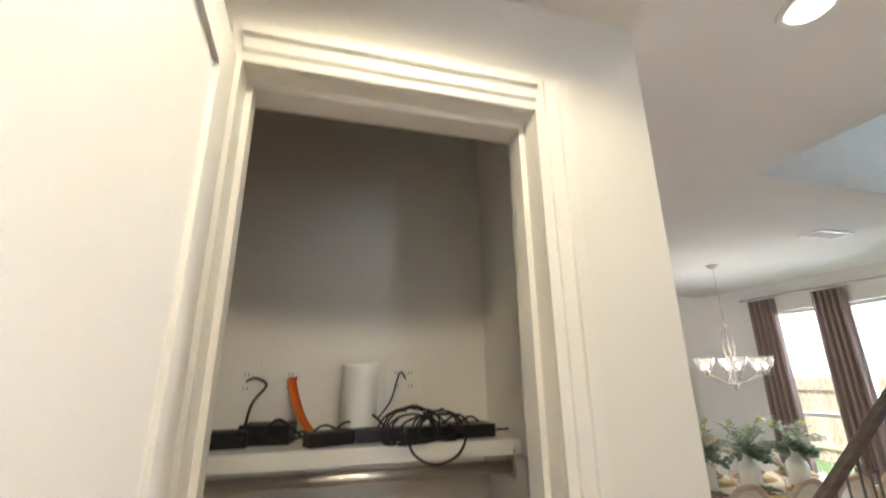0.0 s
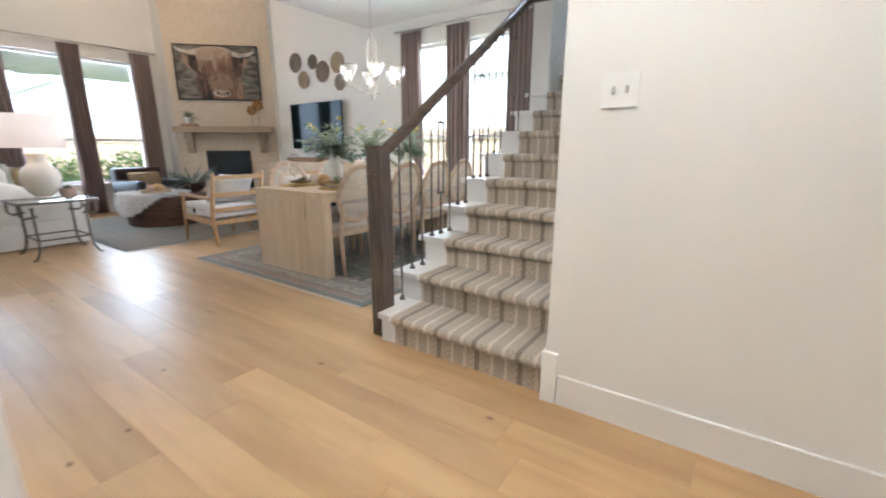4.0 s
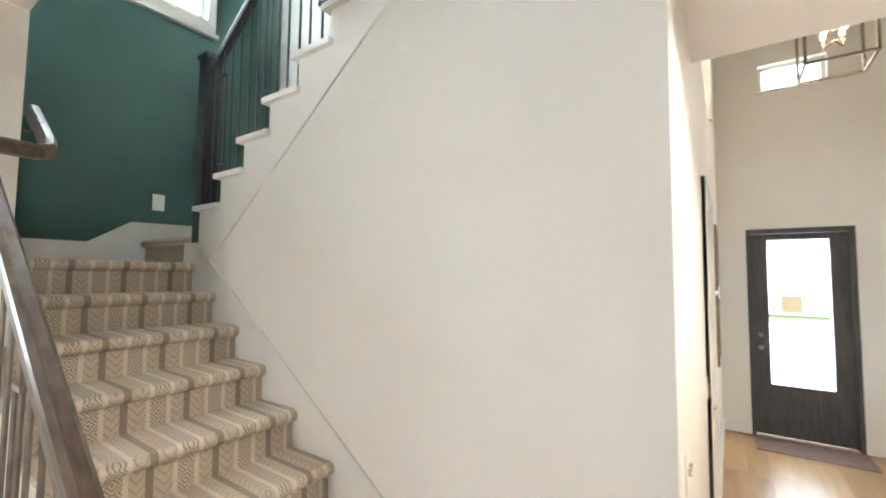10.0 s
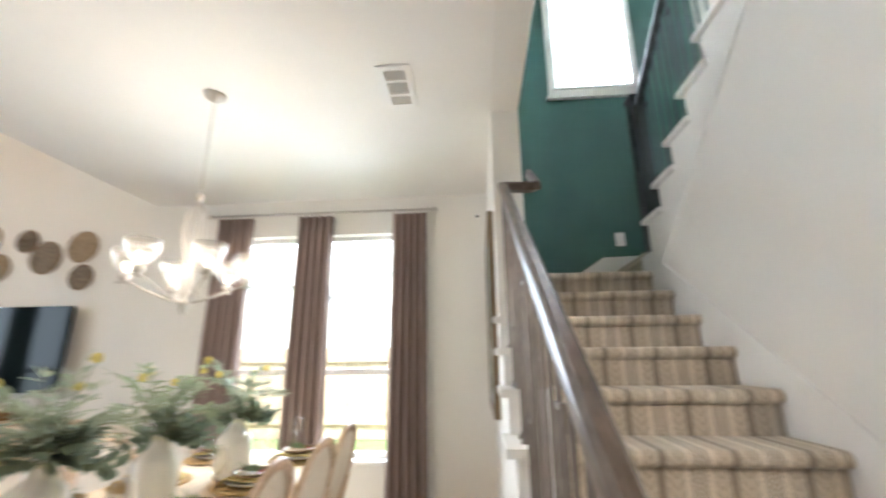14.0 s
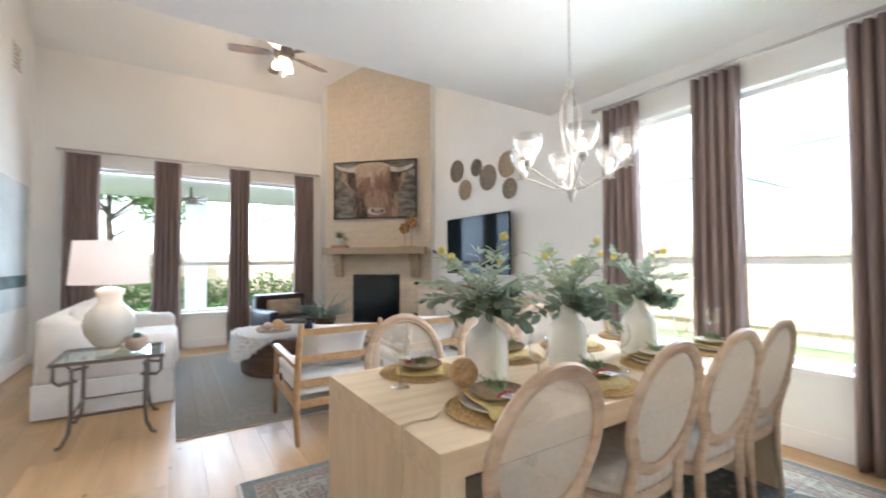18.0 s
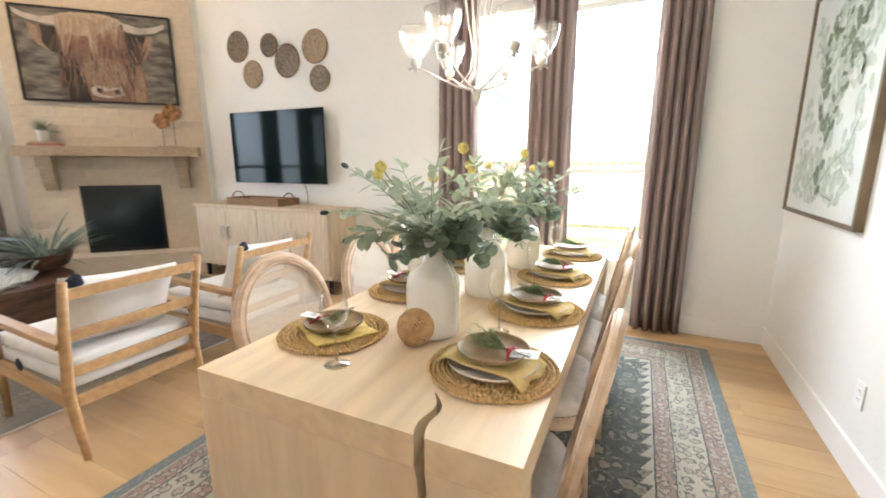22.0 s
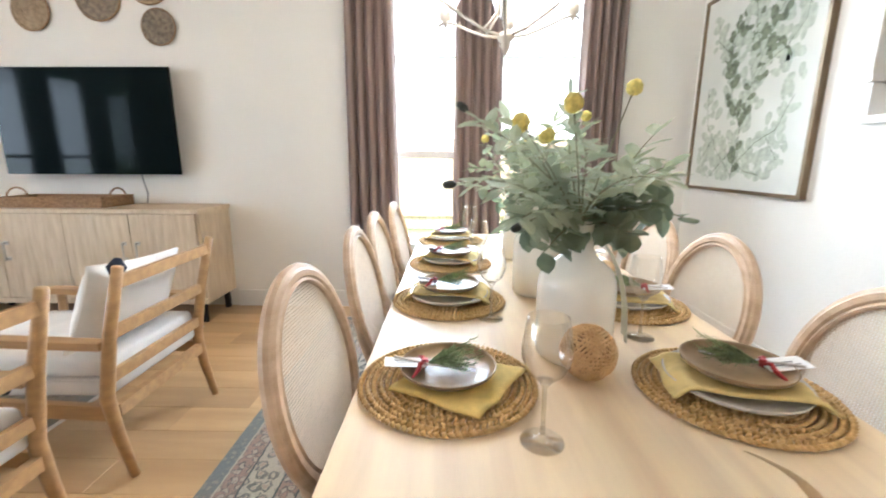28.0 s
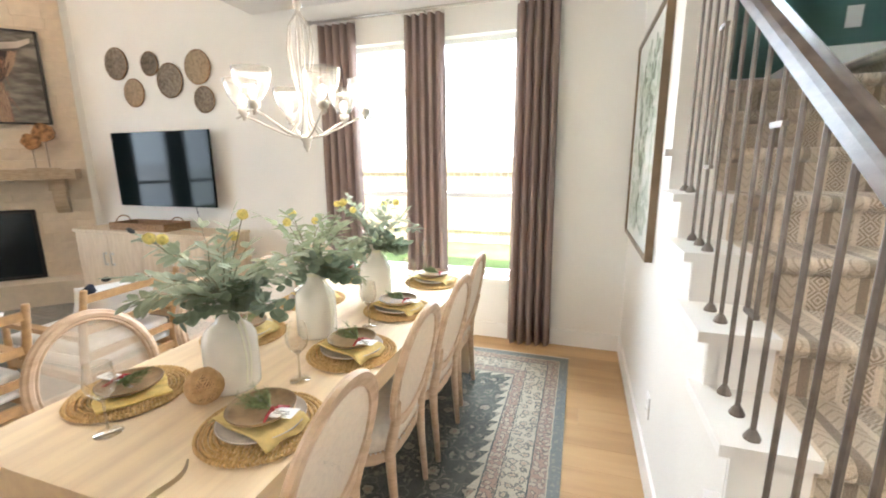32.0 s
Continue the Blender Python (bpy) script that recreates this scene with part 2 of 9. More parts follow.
# ---- mesh helpers ----
def mesh_ob(name, bm, material, parent=None, smooth=False, bevel=0.0):
    if bevel:
        bmesh.ops.bevel(bm, geom=[e for e in bm.edges if e.is_manifold and e.calc_face_angle(0) > 0.5], offset=bevel, segments=2, affect="EDGES", profile=0.5, clamp_overlap=True)
    bmesh.ops.recalc_face_normals(bm, faces=bm.faces)
    me = bpy.data.meshes.new(name)
    bm.to_mesh(me)
    bm.free()
    if smooth:
        me.polygons.foreach_set("use_smooth", [True] * len(me.polygons))
    mats = material if isinstance(material, (list, tuple)) else [material]
    for m in mats:
        me.materials.append(m)
    ob = new(name, me)
    if parent is not None:
        ob.parent = parent
        ob.matrix_parent_inverse = parent.matrix_basis.inverted()
    return ob


def part(name, bm, material, parent, label="", smooth=False, bevel=0.0):
    return tagged(mesh_ob(name, bm, material, parent, smooth, bevel), label)


def thing(name, x, y, z, label, category, group="", rz=0.0):
    """An Empty at the base of a thing; its parts are built in world coordinates round it."""
    ob = new(name)
    ob.empty_display_size = 0.1
    ob.matrix_basis = pose(x, y, z, 0, 0, rz)
    return tagged(ob, label, category, group)


def structure(ob, label=""):
    return tagged(ob, label, "", "", "structure")


def box(bm, x0, x1, y0, y1, z0, z1, m=None):
    vs = [Vector(p) for p in ((x0, y0, z0), (x1, y0, z0), (x1, y1, z0), (x0, y1, z0), (x0, y0, z1), (x1, y0, z1), (x1, y1, z1), (x0, y1, z1))]
    if m is not None:
        vs = [m @ v for v in vs]
    v = [bm.verts.new(p) for p in vs]
    for f in ((3, 2, 1, 0), (4, 5, 6, 7), (0, 1, 5, 4), (1, 2, 6, 5), (2, 3, 7, 6), (3, 0, 4, 7)):
        bm.faces.new([v[i] for i in f])
    return v


def bx(x0, x1, y0, y1, z0, z1, m=None):
    bm = bmesh.new()
    box(bm, x0, x1, y0, y1, z0, z1, m)
    return bm


def lathe(bm, profile, place=(0, 0, 0), n=24, m=None):
    """Turns (radius, height) pairs about the z axis through place."""
    rings = []
    for r, h in profile:
        ring = []
        for i in range(n):
            a = 2 * math.pi * i / n
            p = Vector((place[0] + r * math.cos(a), place[1] + r * math.sin(a), place[2] + h))
            ring.append(bm.verts.new(m @ p if m is not None else p))
        rings.append(ring)
    for a, b in zip(rings, rings[1:]):
        for i in range(n):
            bm.faces.new((a[i], a[(i + 1) % n], b[(i + 1) % n], b[i]))
    bm.faces.new(list(reversed(rings[0])))
    bm.faces.new(rings[-1])
    return bm


def tube(bm, pts, r, n=8, closed=False):
    """A round bar along points; r may be one radius or one for each point."""
    pts = [Vector(p) for p in pts]
    rs = r if isinstance(r, (list, tuple)) else [r] * len(pts)
    rings = []
    last = None
    count = len(pts)
    for i, p in enumerate(pts):
        if closed:
            d = pts[(i + 1) % count] - pts[i - 1]
        else:
            d = pts[min(i + 1, count - 1)] - pts[max(i - 1, 0)]
        d.normalize()
        if last is None:
            side = d.orthogonal().normalized()
        else:
            side = (last - d * last.dot(d)).normalized()
        last = side
        up = d.cross(side)
        rings.append([bm.verts.new(p + (side * math.cos(2 * math.pi * k / n) + up * math.sin(2 * math.pi * k / n)) * rs[i]) for k in range(n)])
    pairs = list(zip(rings, rings[1:]))
    if closed:
        pairs.append((rings[-1], rings[0]))
    for a, b in pairs:
        for k in range(n):
            bm.faces.new((a[k], a[(k + 1) % n], b[(k + 1) % n], b[k]))
    if not closed:
        bm.faces.new(list(reversed(rings[0])))
        bm.faces.new(rings[-1])
    return bm


def prism(bm, outline, d0, d1, axis):
    """Extrudes a closed outline of pairs between d0 and d1 along an axis: 'y' takes (x, z), 'x' takes (y, z), 'z' takes (x, y)."""
    def at(p, d):
        return {"y": (p[0], d, p[1]), "x": (d, p[0], p[1]), "z": (p[0], p[1], d)}[axis]
    a = [bm.verts.new(at(p, d0)) for p in outline]
    b = [bm.verts.new(at(p, d1)) for p in outline]
    bm.faces.new(a)
    bm.faces.new(list(reversed(b)))
    n = len(outline)
    for i in range(n):
        bm.faces.new((a[i], b[i], b[(i + 1) % n], a[(i + 1) % n]))
    bm.normal_update()
    return bm


def pierced(axis, c0, c1, a0, a1, z0, z1, holes=()):
    """A wall between c0 and c1 across its axis, from a0 to a1 along it, with rectangular openings (a0, a1, z0, z1) through it."""
    As = sorted({a0, a1, *[h[0] for h in holes], *[h[1] for h in holes]})
    Zs = sorted({z0, z1, *[h[2] for h in holes], *[h[3] for h in holes]})
    bm = bmesh.new()
    solid = {}
    for i in range(len(As) - 1):
        for k in range(len(Zs) - 1):
            am, zm = (As[i] + As[i + 1]) / 2, (Zs[k] + Zs[k + 1]) / 2
            solid[i, k] = not any(h[0] < am < h[1] and h[2] < zm < h[3] for h in holes)
    def v(c, a, z):
        return bm.verts.new((c, a, z) if axis == "x" else (a, c, z))
    for (i, k), s in solid.items():
        if not s:
            continue
        A0, A1, Z0, Z1 = As[i], As[i + 1], Zs[k], Zs[k + 1]
        for c in (c0, c1):
            bm.faces.new([v(c, A0, Z0), v(c, A1, Z0), v(c, A1, Z1), v(c, A0, Z1)])
        for key, q in (((i - 1, k), ((A0, Z0), (A0, Z1))), ((i + 1, k), ((A1, Z0), (A1, Z1))), ((i, k - 1), ((A0, Z0), (A1, Z0))), ((i, k + 1), ((A0, Z1), (A1, Z1)))):
            if not solid.get(key, False):
                (p, r), (s_, t_) = q
                bm.faces.new([v(c0, p, r), v(c1, p, r), v(c1, s_, t_), v(c0, s_, t_)])
    bmesh.ops.remove_doubles(bm, verts=bm.verts, dist=0.0005)
    return bm


# ---- structure ----
XE, YN = 6.95, 10.2            # east wall face, north wall face
CEIL, UP, TOP = 2.97, 3.42, 6.15
YS, YW = 1.47, 2.58            # stair wall face, dining side of the stair partition
RUN, RISE, X1 = 0.269, 0.18, 3.347
def nose(k):
    return X1 + (k - 1) * RUN


structure(mesh_ob("floor", bx(-2.2, 7.15, -3.95, 12.2, -0.2, -0.012), M_FLOORGAP), "dark base under the oak planks")
DW = [(3.42, 4.2, 0.56, 2.6), (4.32, 5.1, 0.56, 2.6)]
LW = [(2.3, 3.2, 0.53, 2.64), (3.28, 4.18, 0.53, 2.64), (4.26, 5.16, 0.53, 2.64)]
structure(mesh_ob("wall_east", pierced("x", XE, XE + 0.2, YW, 10.4, 0, TOP, DW), M_WALL), "cream painted wall with two tall windows")
structure(mesh_ob("wall_stair_green", pierced("x", 6.99, XE + 0.2, -0.3, YW, 0, TOP, [(1.04, 1.82, 4.14, 5.42)]), M_GREEN), "dark green painted stairwell wall with a window")
structure(mesh_ob("wall_north", pierced("y", YN, YN + 0.2, 1.63, XE, 0, 6.2, LW), M_WALL), "cream painted living room wall with three windows")
structure(mesh_ob("wall_living_west", bx(1.63, 1.75, 7.88, YN, 0, 6.2), M_WALL))
structure(mesh_ob("wall_living_west_upper", bx(1.63, 1.75, 6.03, 7.88, CEIL + 0.004, 6.2), M_WALL))
structure(mesh_ob("wall_loft_upper", bx(1.63, XE, 5.91, 6.03, CEIL + 0.3, 6.6), M_WALL))
# arch wall
bm = bmesh.new()
arch = [(-2.2, 0.0), (0.44, 0.0), (0.44, 2.24)]
for i in range(1, 16):
    a = math.pi * i / 16
    arch.append((0.99 - 0.55 * math.cos(a), 2.24 + 0.24 * math.sin(a)))
arch += [(1.54, 2.24), (1.54, 0.0), (1.63, 0.0), (1.63, CEIL), (-2.2, CEIL)]
prism(bm, arch, 7.88, 8.0, "y")
bmesh.ops.triangulate(bm, faces=[f for f in bm.faces if len(f.verts) > 4])
structure(mesh_ob("wall_arch", bm, M_WALL), "cream wall with an arched opening")
# room behind the arch
structure(mesh_ob("wall_arch_room_north", pierced("y", 10.7, 10.9, -2.2, 1.63, 0, 2.9, [(-0.3, 0.75, 0.75, 2.35)]), M_WALL))
structure(mesh_ob("ceiling_arch_room", bx(-2.2, 1.63, 8.0, 10.9, 2.9, 3.0), M_CEIL))
structure(mesh_ob("wall_west", bx(-2.4, -2.2, -0.6, 10.9, 0, 3.0), M_WALL))
# stair partition, header over the stairs and stepped stringer
structure(mesh_ob("wall_stair_partition", bx(5.53, 6.99, 2.4, YW, 0, TOP), M_WALL), "cream wall pier beside the stairs")
structure(mesh_ob("wall_stair_header", bx(3.48, 5.53, 2.4, YW, CEIL, TOP), M_WALL))
bm = bmesh.new()
steps = [(3.492, 0.0), (3.492, RISE - 0.03), (nose(2) + 0.03, RISE - 0.03)]
for k in range(2, 10):
    steps += [(nose(k) + 0.03, RISE * k - 0.03), (nose(k + 1) + 0.03, RISE * k - 0.03)]
steps[-1] = (5.53, steps[-1][1])
steps += [(5.53, 0.0)]
prism(bm, steps, 2.47, YW, "y")
bmesh.ops.triangulate(bm, faces=[f for f in bm.faces if len(f.verts) > 4])
structure(mesh_ob("wall_stair_stringer", bm, M_WALL), "white stepped wall under the stair treads")
# stair right wall with its stepped top
UX, URUN = 6.04, 0.2435        # nosing of the upper flight's thirteenth tread
def unose(k):
    return UX - (k - 13) * URUN


bm = bmesh.new()
up_steps = [(3.341, 0.0), (6.2, 0.0), (6.2, 1.98), (UX - 0.03, 1.98)]
for k in range(13, 19):
    up_steps += [(unose(k) - 0.03, RISE * k - 0.03), (unose(k + 1) - 0.03, RISE * k - 0.03)]
up_steps += [(unose(19) - 0.03, UP - 0.03), (3.341, UP - 0.03)]
prism(bm, up_steps, 1.35, YS, "y")
bmesh.ops.triangulate(bm, faces=[f for f in bm.faces if len(f.verts) > 4])
structure(mesh_ob("wall_stair_side", bm, M_WALL), "white wall beside the stairs with a stepped top")
structure(mesh_ob("wall_stair_back", pierced("y", 0.1, 0.3, 3.46, 6.99, 0, TOP, [(4.75, 5.6, 3.9, 5.3)]), M_WALL))
# foyer
structure(mesh_ob("wall_foyer_east", pierced("x", 3.341, 3.46, -3.75, 1.35, 0, TOP, [(-1.0, -0.15, 0, 2.44), (-1.75, 0.3, UP - 0.02, 4.6)]), M_WALL))
structure(mesh_ob("wall_south", pierced("y", -3.95, -3.75, 1.5, 3.46, 0, TOP, [(2.06, 3.01, 0, 2.5), (2.2, 2.86, 4.28, 4.62)]), M_WALL))
structure(mesh_ob("wall_foyer_west", bx(1.5, 1.65, -3.75, -0.6, 0, TOP), M_WALL))
structure(mesh_ob("wall_hall_south", bx(-2.2, 1.5, -0.75, -0.6, 0, CEIL), M_WALL))
structure(mesh_ob("wall_side_room", bx(4.9, 5.0, -3.75, -0.3, 0, 3.0), M_WALL))
structure(mesh_ob("wall_side_room_south", bx(3.46, 4.9, -3.95, -3.75, 0, 3.0), M_WALL))
# ceilings
bm = bmesh.new()
for r in ((-2.2, 1.71, 1.36, 7.88), (1.71, 3.48, 0.46, 6.03), (3.48, XE, YW, 6.03)):
    box(bm, r[0], r[1], r[2], r[3], CEIL, CEIL + 0.3)
structure(mesh_ob("ceiling", bm, M_CEIL), "flat white painted ceiling")
structure(mesh_ob("ceiling_closet_hall", bx(-2.2, 1.705, -0.6, 1.36, 2.63, CEIL + 0.3), M_CEIL))
structure(mesh_ob("ceiling_hall_edge", bx(3.341, 3.48, 1.35, YW, CEIL + 0.301, UP - 0.001), M_CEIL))
bm = bmesh.new()
prism(bm, [(YN, 4.18), (6.03, 6.6), (6.03, 6.8), (YN + 0.2, 4.28)], 1.63, XE + 0.2, "x")
structure(mesh_ob("ceiling_living_vault", bm, M_CEIL), "sloping white ceiling of the living room")
structure(mesh_ob("ceiling_upper", bx(1.5, 7.15, -3.95, 5.91, TOP, TOP + 0.2), M_CEIL))
structure(mesh_ob("ceiling_side_room", bx(3.46, 5.0, -3.95, -0.3, 3.0, 3.1), M_CEIL))
structure(mesh_ob("upper_hall_floor", bx(1.5, 4.57, 0.3, 1.35, CEIL + 0.301, UP - 0.001), M_CEIL))
structure(mesh_ob("upper_hall_wall", bx(1.5, 1.63, -0.6, 5.91, CEIL + 0.3, TOP), M_WALL))
structure(mesh_ob("upper_hall_wall_north", bx(1.63, 3.48, YW, YW + 0.1, CEIL + 0.3, TOP), M_WALL))
# closet
structure(mesh_ob("wall_closet_front", pierced("y", 1.36, 1.48, -2.2, 1.71, 0, CEIL, [(0.858, 1.442, 0, 2.367)]), M_WALL))
structure(mesh_ob("wall_closet_east", bx(1.592, 1.71, 1.48, 2.22, 0, CEIL), M_WALL))
structure(mesh_ob("wall_closet_back", bx(0.58, 1.592, 2.12, 2.22, 0, CEIL), M_WALL))
structure(mesh_ob("wall_closet_west", bx(0.58, 0.69, 1.48, 2.12, 0, CEIL), M_WALL))
# chimney breast across the corner
bm = bmesh.new()
prism(bm, [(5.55, 9.87), (6.87, 8.55), (XE, 8.55), (XE, YN), (5.55, YN)], 0, 5.6, "z")
structure(mesh_ob("chimney_breast", bm, M_WALL), "limestone chimney breast across the corner")


# ---- trims, windows, doors ----
def baseboard(axis, c, side, a0, a1, h=0.14, z=0.0):
    """A board against the wall face c, on the side it faces (+1 or -1)."""
    c0, c1 = (c, c + 0.015) if side > 0 else (c - 0.015, c)
    bm = bmesh.new()
    if axis == "x":
        box(bm, c0, c1, a0, a1, z, z + h)
    else:
        box(bm, a0, a1, c0, c1, z, z + h)
    structure(mesh_ob("baseboard", bm, M_TRIM, bevel=0.004), "white painted baseboard")


baseboard("x", XE, -1, YW + 0.017, 6.3)
baseboard("x", XE, -1, 8.36, 8.53)
baseboard("y", YW, 1, nose(2), XE)
baseboard("y", YN, -1, 1.765, 5.53)
baseboard("x", 1.75, 1, 7.88, YN)
baseboard("y", 7.88, -1, 1.54, 1.765)
baseboard("y", 7.88, -1, -2.2, 0.44)
baseboard("x", 3.341, -1, -0.13, YS - 0.06)
baseboard("x", 3.341, -1, -3.75, -1.02)
baseboard("y", -3.75, 1, 1.65, 2.03)
baseboard("y", -3.75, 1, 3.04, 3.325)
baseboard("x", 1.65, 1, -3.73, -0.6)
baseboard("x", 1.71, 1, 1.36, 2.22)
baseboard("y", 1.36, -1, 1.50, 1.725)
baseboard("y", 2.12, -1, 0.69, 1.592)
structure(mesh_ob("baseboard", bx(3.322, 3.356, YS - 0.055, YS + 0.014, 0, 0.24), M_TRIM, bevel=0.004), "white plinth block at the foot of the stairs")
structure(mesh_ob("baseboard", bx(1.735, 1.765, 7.862, 7.8795, 0, 0.142), M_TRIM), "white painted baseboard")


def casing(name, axis, c, side, a0, a1, z1, w=0.075, z0=0.0, label="white moulded door casing"):
    """A stepped frame round an opening on a wall face."""
    head = new(name)
    structure(head, label)
    for inset, depth in ((0.0, 0.012), (w * 0.3, 0.02), (w * 0.68, 0.03)):
        for seg in ((a0 - w + inset * 0, a0 - inset if inset else a0, z0, z1 + w), (a1 + inset if inset else a1, a1 + w, z0, z1 + w), (a0, a1, z1 + inset, z1 + w)):
            d0, d1 = (c, c + depth) if side > 0 else (c - depth, c)
            s0, s1, q0, q1 = seg
            if axis == "y":
                part("moulding", bx(s0, s1, d0, d1, q0, q1), M_TRIM, head, bevel=0.003)
            else:
                part("moulding", bx(d0, d1, s0, s1, q0, q1), M_TRIM, head, bevel=0.003)
    return head


casing("door_casing_1", "y", 1.36, -1, 0.875, 1.425, 2.35, w=0.068)
structure(mesh_ob("door_jamb_1", pierced("y", 1.3615, 1.485, 0.859, 1.441, 0, 2.366, [(0.875, 1.425, 0, 2.35)]), M_TRIM), "white painted door jamb")
structure(mesh_ob("door_stop", pierced("y", 1.405, 1.445, 0.874, 1.426, 0, 2.351, [(0.886, 1.413, 0, 2.339)]), M_TRIM), "white door stop")
strike = tagged(mesh_ob("strike_plate", bx(1.4215, 1.4248, 1.362, 1.40, 0.90, 0.99), M_NICKEL), "curved nickel strike plate set in the door jamb", "strike plate")

# closet door, open towards the hall
door = thing("closet_door", 0.87, 1.345, 0.01, "white two panel closet door standing open", "door", rz=0)
m = pose(0.852, 1.333, 0, 0, 0, -88)
def leaf(bm, a0, a1, d0, d1, z0, z1):
    box(bm, a0, a1, d0, d1, z0, z1, m)


bm = bmesh.new()
leaf(bm, 0.0, 0.54, -0.018, 0.018, 0.012, 2.343)
door_slab = part("slab", bm, M_TRIM, door, bevel=0.002)
for z0, z1 in ((0.22, 0.95), (1.12, 2.262)):
    bm = bmesh.new()
    for a0, a1, q0, q1 in ((0.09, 0.45, z0, z0 + 0.022), (0.09, 0.45, z1 - 0.022, z1), (0.09, 0.112, z0 + 0.022, z1 - 0.022), (0.428, 0.45, z0 + 0.022, z1 - 0.022)):
        leaf(bm, a0, a1, 0.018, 0.025, q0, q1)
        leaf(bm, a0, a1, -0.025, -0.018, q0, q1)
    part("panel_moulding", bm, M_TRIM, door, bevel=0.002)
bm = bmesh.new()
lathe(bm, [(0.012, 0.0), (0.012, 0.03), (0.027, 0.045), (0.03, 0.06), (0.02, 0.072)], n=20, m=m @ pose(0.48, 0.018, 0.945, -90, 0, 0))
lathe(bm, [(0.033, 0.0), (0.033, 0.006), (0.02, 0.01)], n=20, m=m @ pose(0.48, 0.018, 0.945, -90, 0, 0))
part("knob", bm, M_NICKEL, door, "polished nickel round knob", smooth=True)
bm = bmesh.new()
leaf(bm, 0.5405, 0.543, -0.013, 0.013, 0.885, 1.005)
part("latch_plate", bm, M_NICKEL, door)


def window_unit(name, axis, c, side, a0, a1, z0, z1, mid=None, label="white framed window"):
    """A frame in an opening; c is the inner wall face and side points into the room."""
    w = new(name)
    structure(w, label)
    def slab(n, d0, d1, p0, p1, q0, q1, m_, bev=0.003):
        e0, e1 = sorted((c - side * d0, c - side * d1))
        bm = bx(e0, e1, p0, p1, q0, q1) if axis == "x" else bx(p0, p1, e0, e1, q0, q1)
        return part(n, bm, m_, w, bevel=bev)
    f = 0.045
    slab("window_frame", 0.09, 0.15, a0, a0 + f, z0, z1, M_TRIM)
    slab("window_frame", 0.09, 0.15, a1 - f, a1, z0, z1, M_TRIM)
    slab("window_frame", 0.09, 0.15, a0 + f, a1 - f, z1 - f, z1, M_TRIM)
    slab("window_frame", 0.09, 0.15, a0 + f, a1 - f, z0, z0 + f, M_TRIM)
    slab("window_sill", -0.035, 0.09, a0 - 0.03, a1 + 0.03, z0 - 0.03, z0 - 0.001, M_TRIM)
    if mid:
        slab("meeting_rail", 0.085, 0.14, a0 + f, a1 - f, mid - 0.025, mid + 0.025, M_TRIM)
    panes = ((z0 + f, mid - 0.025), (mid + 0.025, z1 - f)) if mid else ((z0 + f, z1 - f),)
    for q0, q1 in panes:
        p = slab("pane", 0.118, 0.122, a0 + f, a1 - f, q0, q1, M_PANE, 0.0)
        p.visible_shadow = False
    return w


for i, h in enumerate(DW):
    window_unit("window_%d" % (i + 1), "x", XE, -1, *h, mid=1.29, label="tall white single hung dining window")
for i, h in enumerate(LW):
    window_unit("window_%d" % (i + 3), "y", YN, -1, *h, mid=1.28, label="tall white single hung living room window")
stair_win = window_unit("window_6", "x", 6.99, -1, 1.04, 1.82, 4.14, 5.42, label="white framed stairwell window with a closed shade")
for s in ((0.97, 1.04, 4.04, 5.5), (1.82, 1.89, 4.04, 5.5), (1.04, 1.82, 5.42, 5.5), (1.04, 1.82, 4.04, 4.14)):
    part("window_casing", bx(6.965, 6.99, *s), M_TRIM, stair_win, bevel=0.004)
part("window_casing", bx(6.945, 6.99, 0.95, 1.91, 4.005, 4.04), M_TRIM, stair_win, bevel=0.004)
M_SHADE_CLOTH = mat("pleated_shade", (0.86, 0.87, 0.86), 0.9, vary=0.01, transmission=0.0)
n_ = M_SHADE_CLOTH.node_tree
tr = n_.nodes.new("ShaderNodeBsdfTranslucent")
tr.inputs[0].default_value = (0.95, 0.95, 0.92, 1)
ms = n_.nodes.new("ShaderNodeMixShader")
ms.inputs[0].default_value = 0.75
n_.links.new(n_.nodes["Principled BSDF"].outputs[0], ms.inputs[1])
n_.links.new(tr.outputs[0], ms.inputs[2])
n_.links.new(ms.outputs[0], n_.nodes["Material Output"].inputs[0])
bm = bmesh.new()
rows_ = [[bm.verts.new((7.03 + (0.008 if i % 2 else 0.0), y, 4.185 + i * 0.0119)) for y in (1.09, 1.77)] for i in range(101)]
for a_, b_ in zip(rows_, rows_[1:]):
    bm.faces.new((a_[0], a_[1], b_[1], b_[0]))
shade_ = thing("pleated_shade", 7.03, 1.43, 4.185, "white pleated window shade drawn down", "shade")
part("cloth", bm, M_SHADE_CLOTH, shade_)
part("bottom_rail", bx(7.022, 7.046, 1.087, 1.773, 4.165, 4.184), M_TRIM, shade_)
part("head_rail", bx(7.018, 7.05, 1.087, 1.773, 5.376, 5.415), M_TRIM, shade_)
window_unit("window_7", "y", -3.75, 1, 2.2, 2.86, 4.28, 4.62, label="small transom window over the front door")
window_unit("window_8", "y", 10.7, -1, -0.3, 0.75, 0.75, 2.35, mid=1.55, label="white window with slatted blinds")
blind = thing("window_blind", 0.2, 10.66, 0.75, "white horizontal slat window blind", "blind")
bm = bx(-0.28, 0.73, 10.63, 10.68, 2.29, 2.345)
part("headrail", bm, M_TRIM, blind)
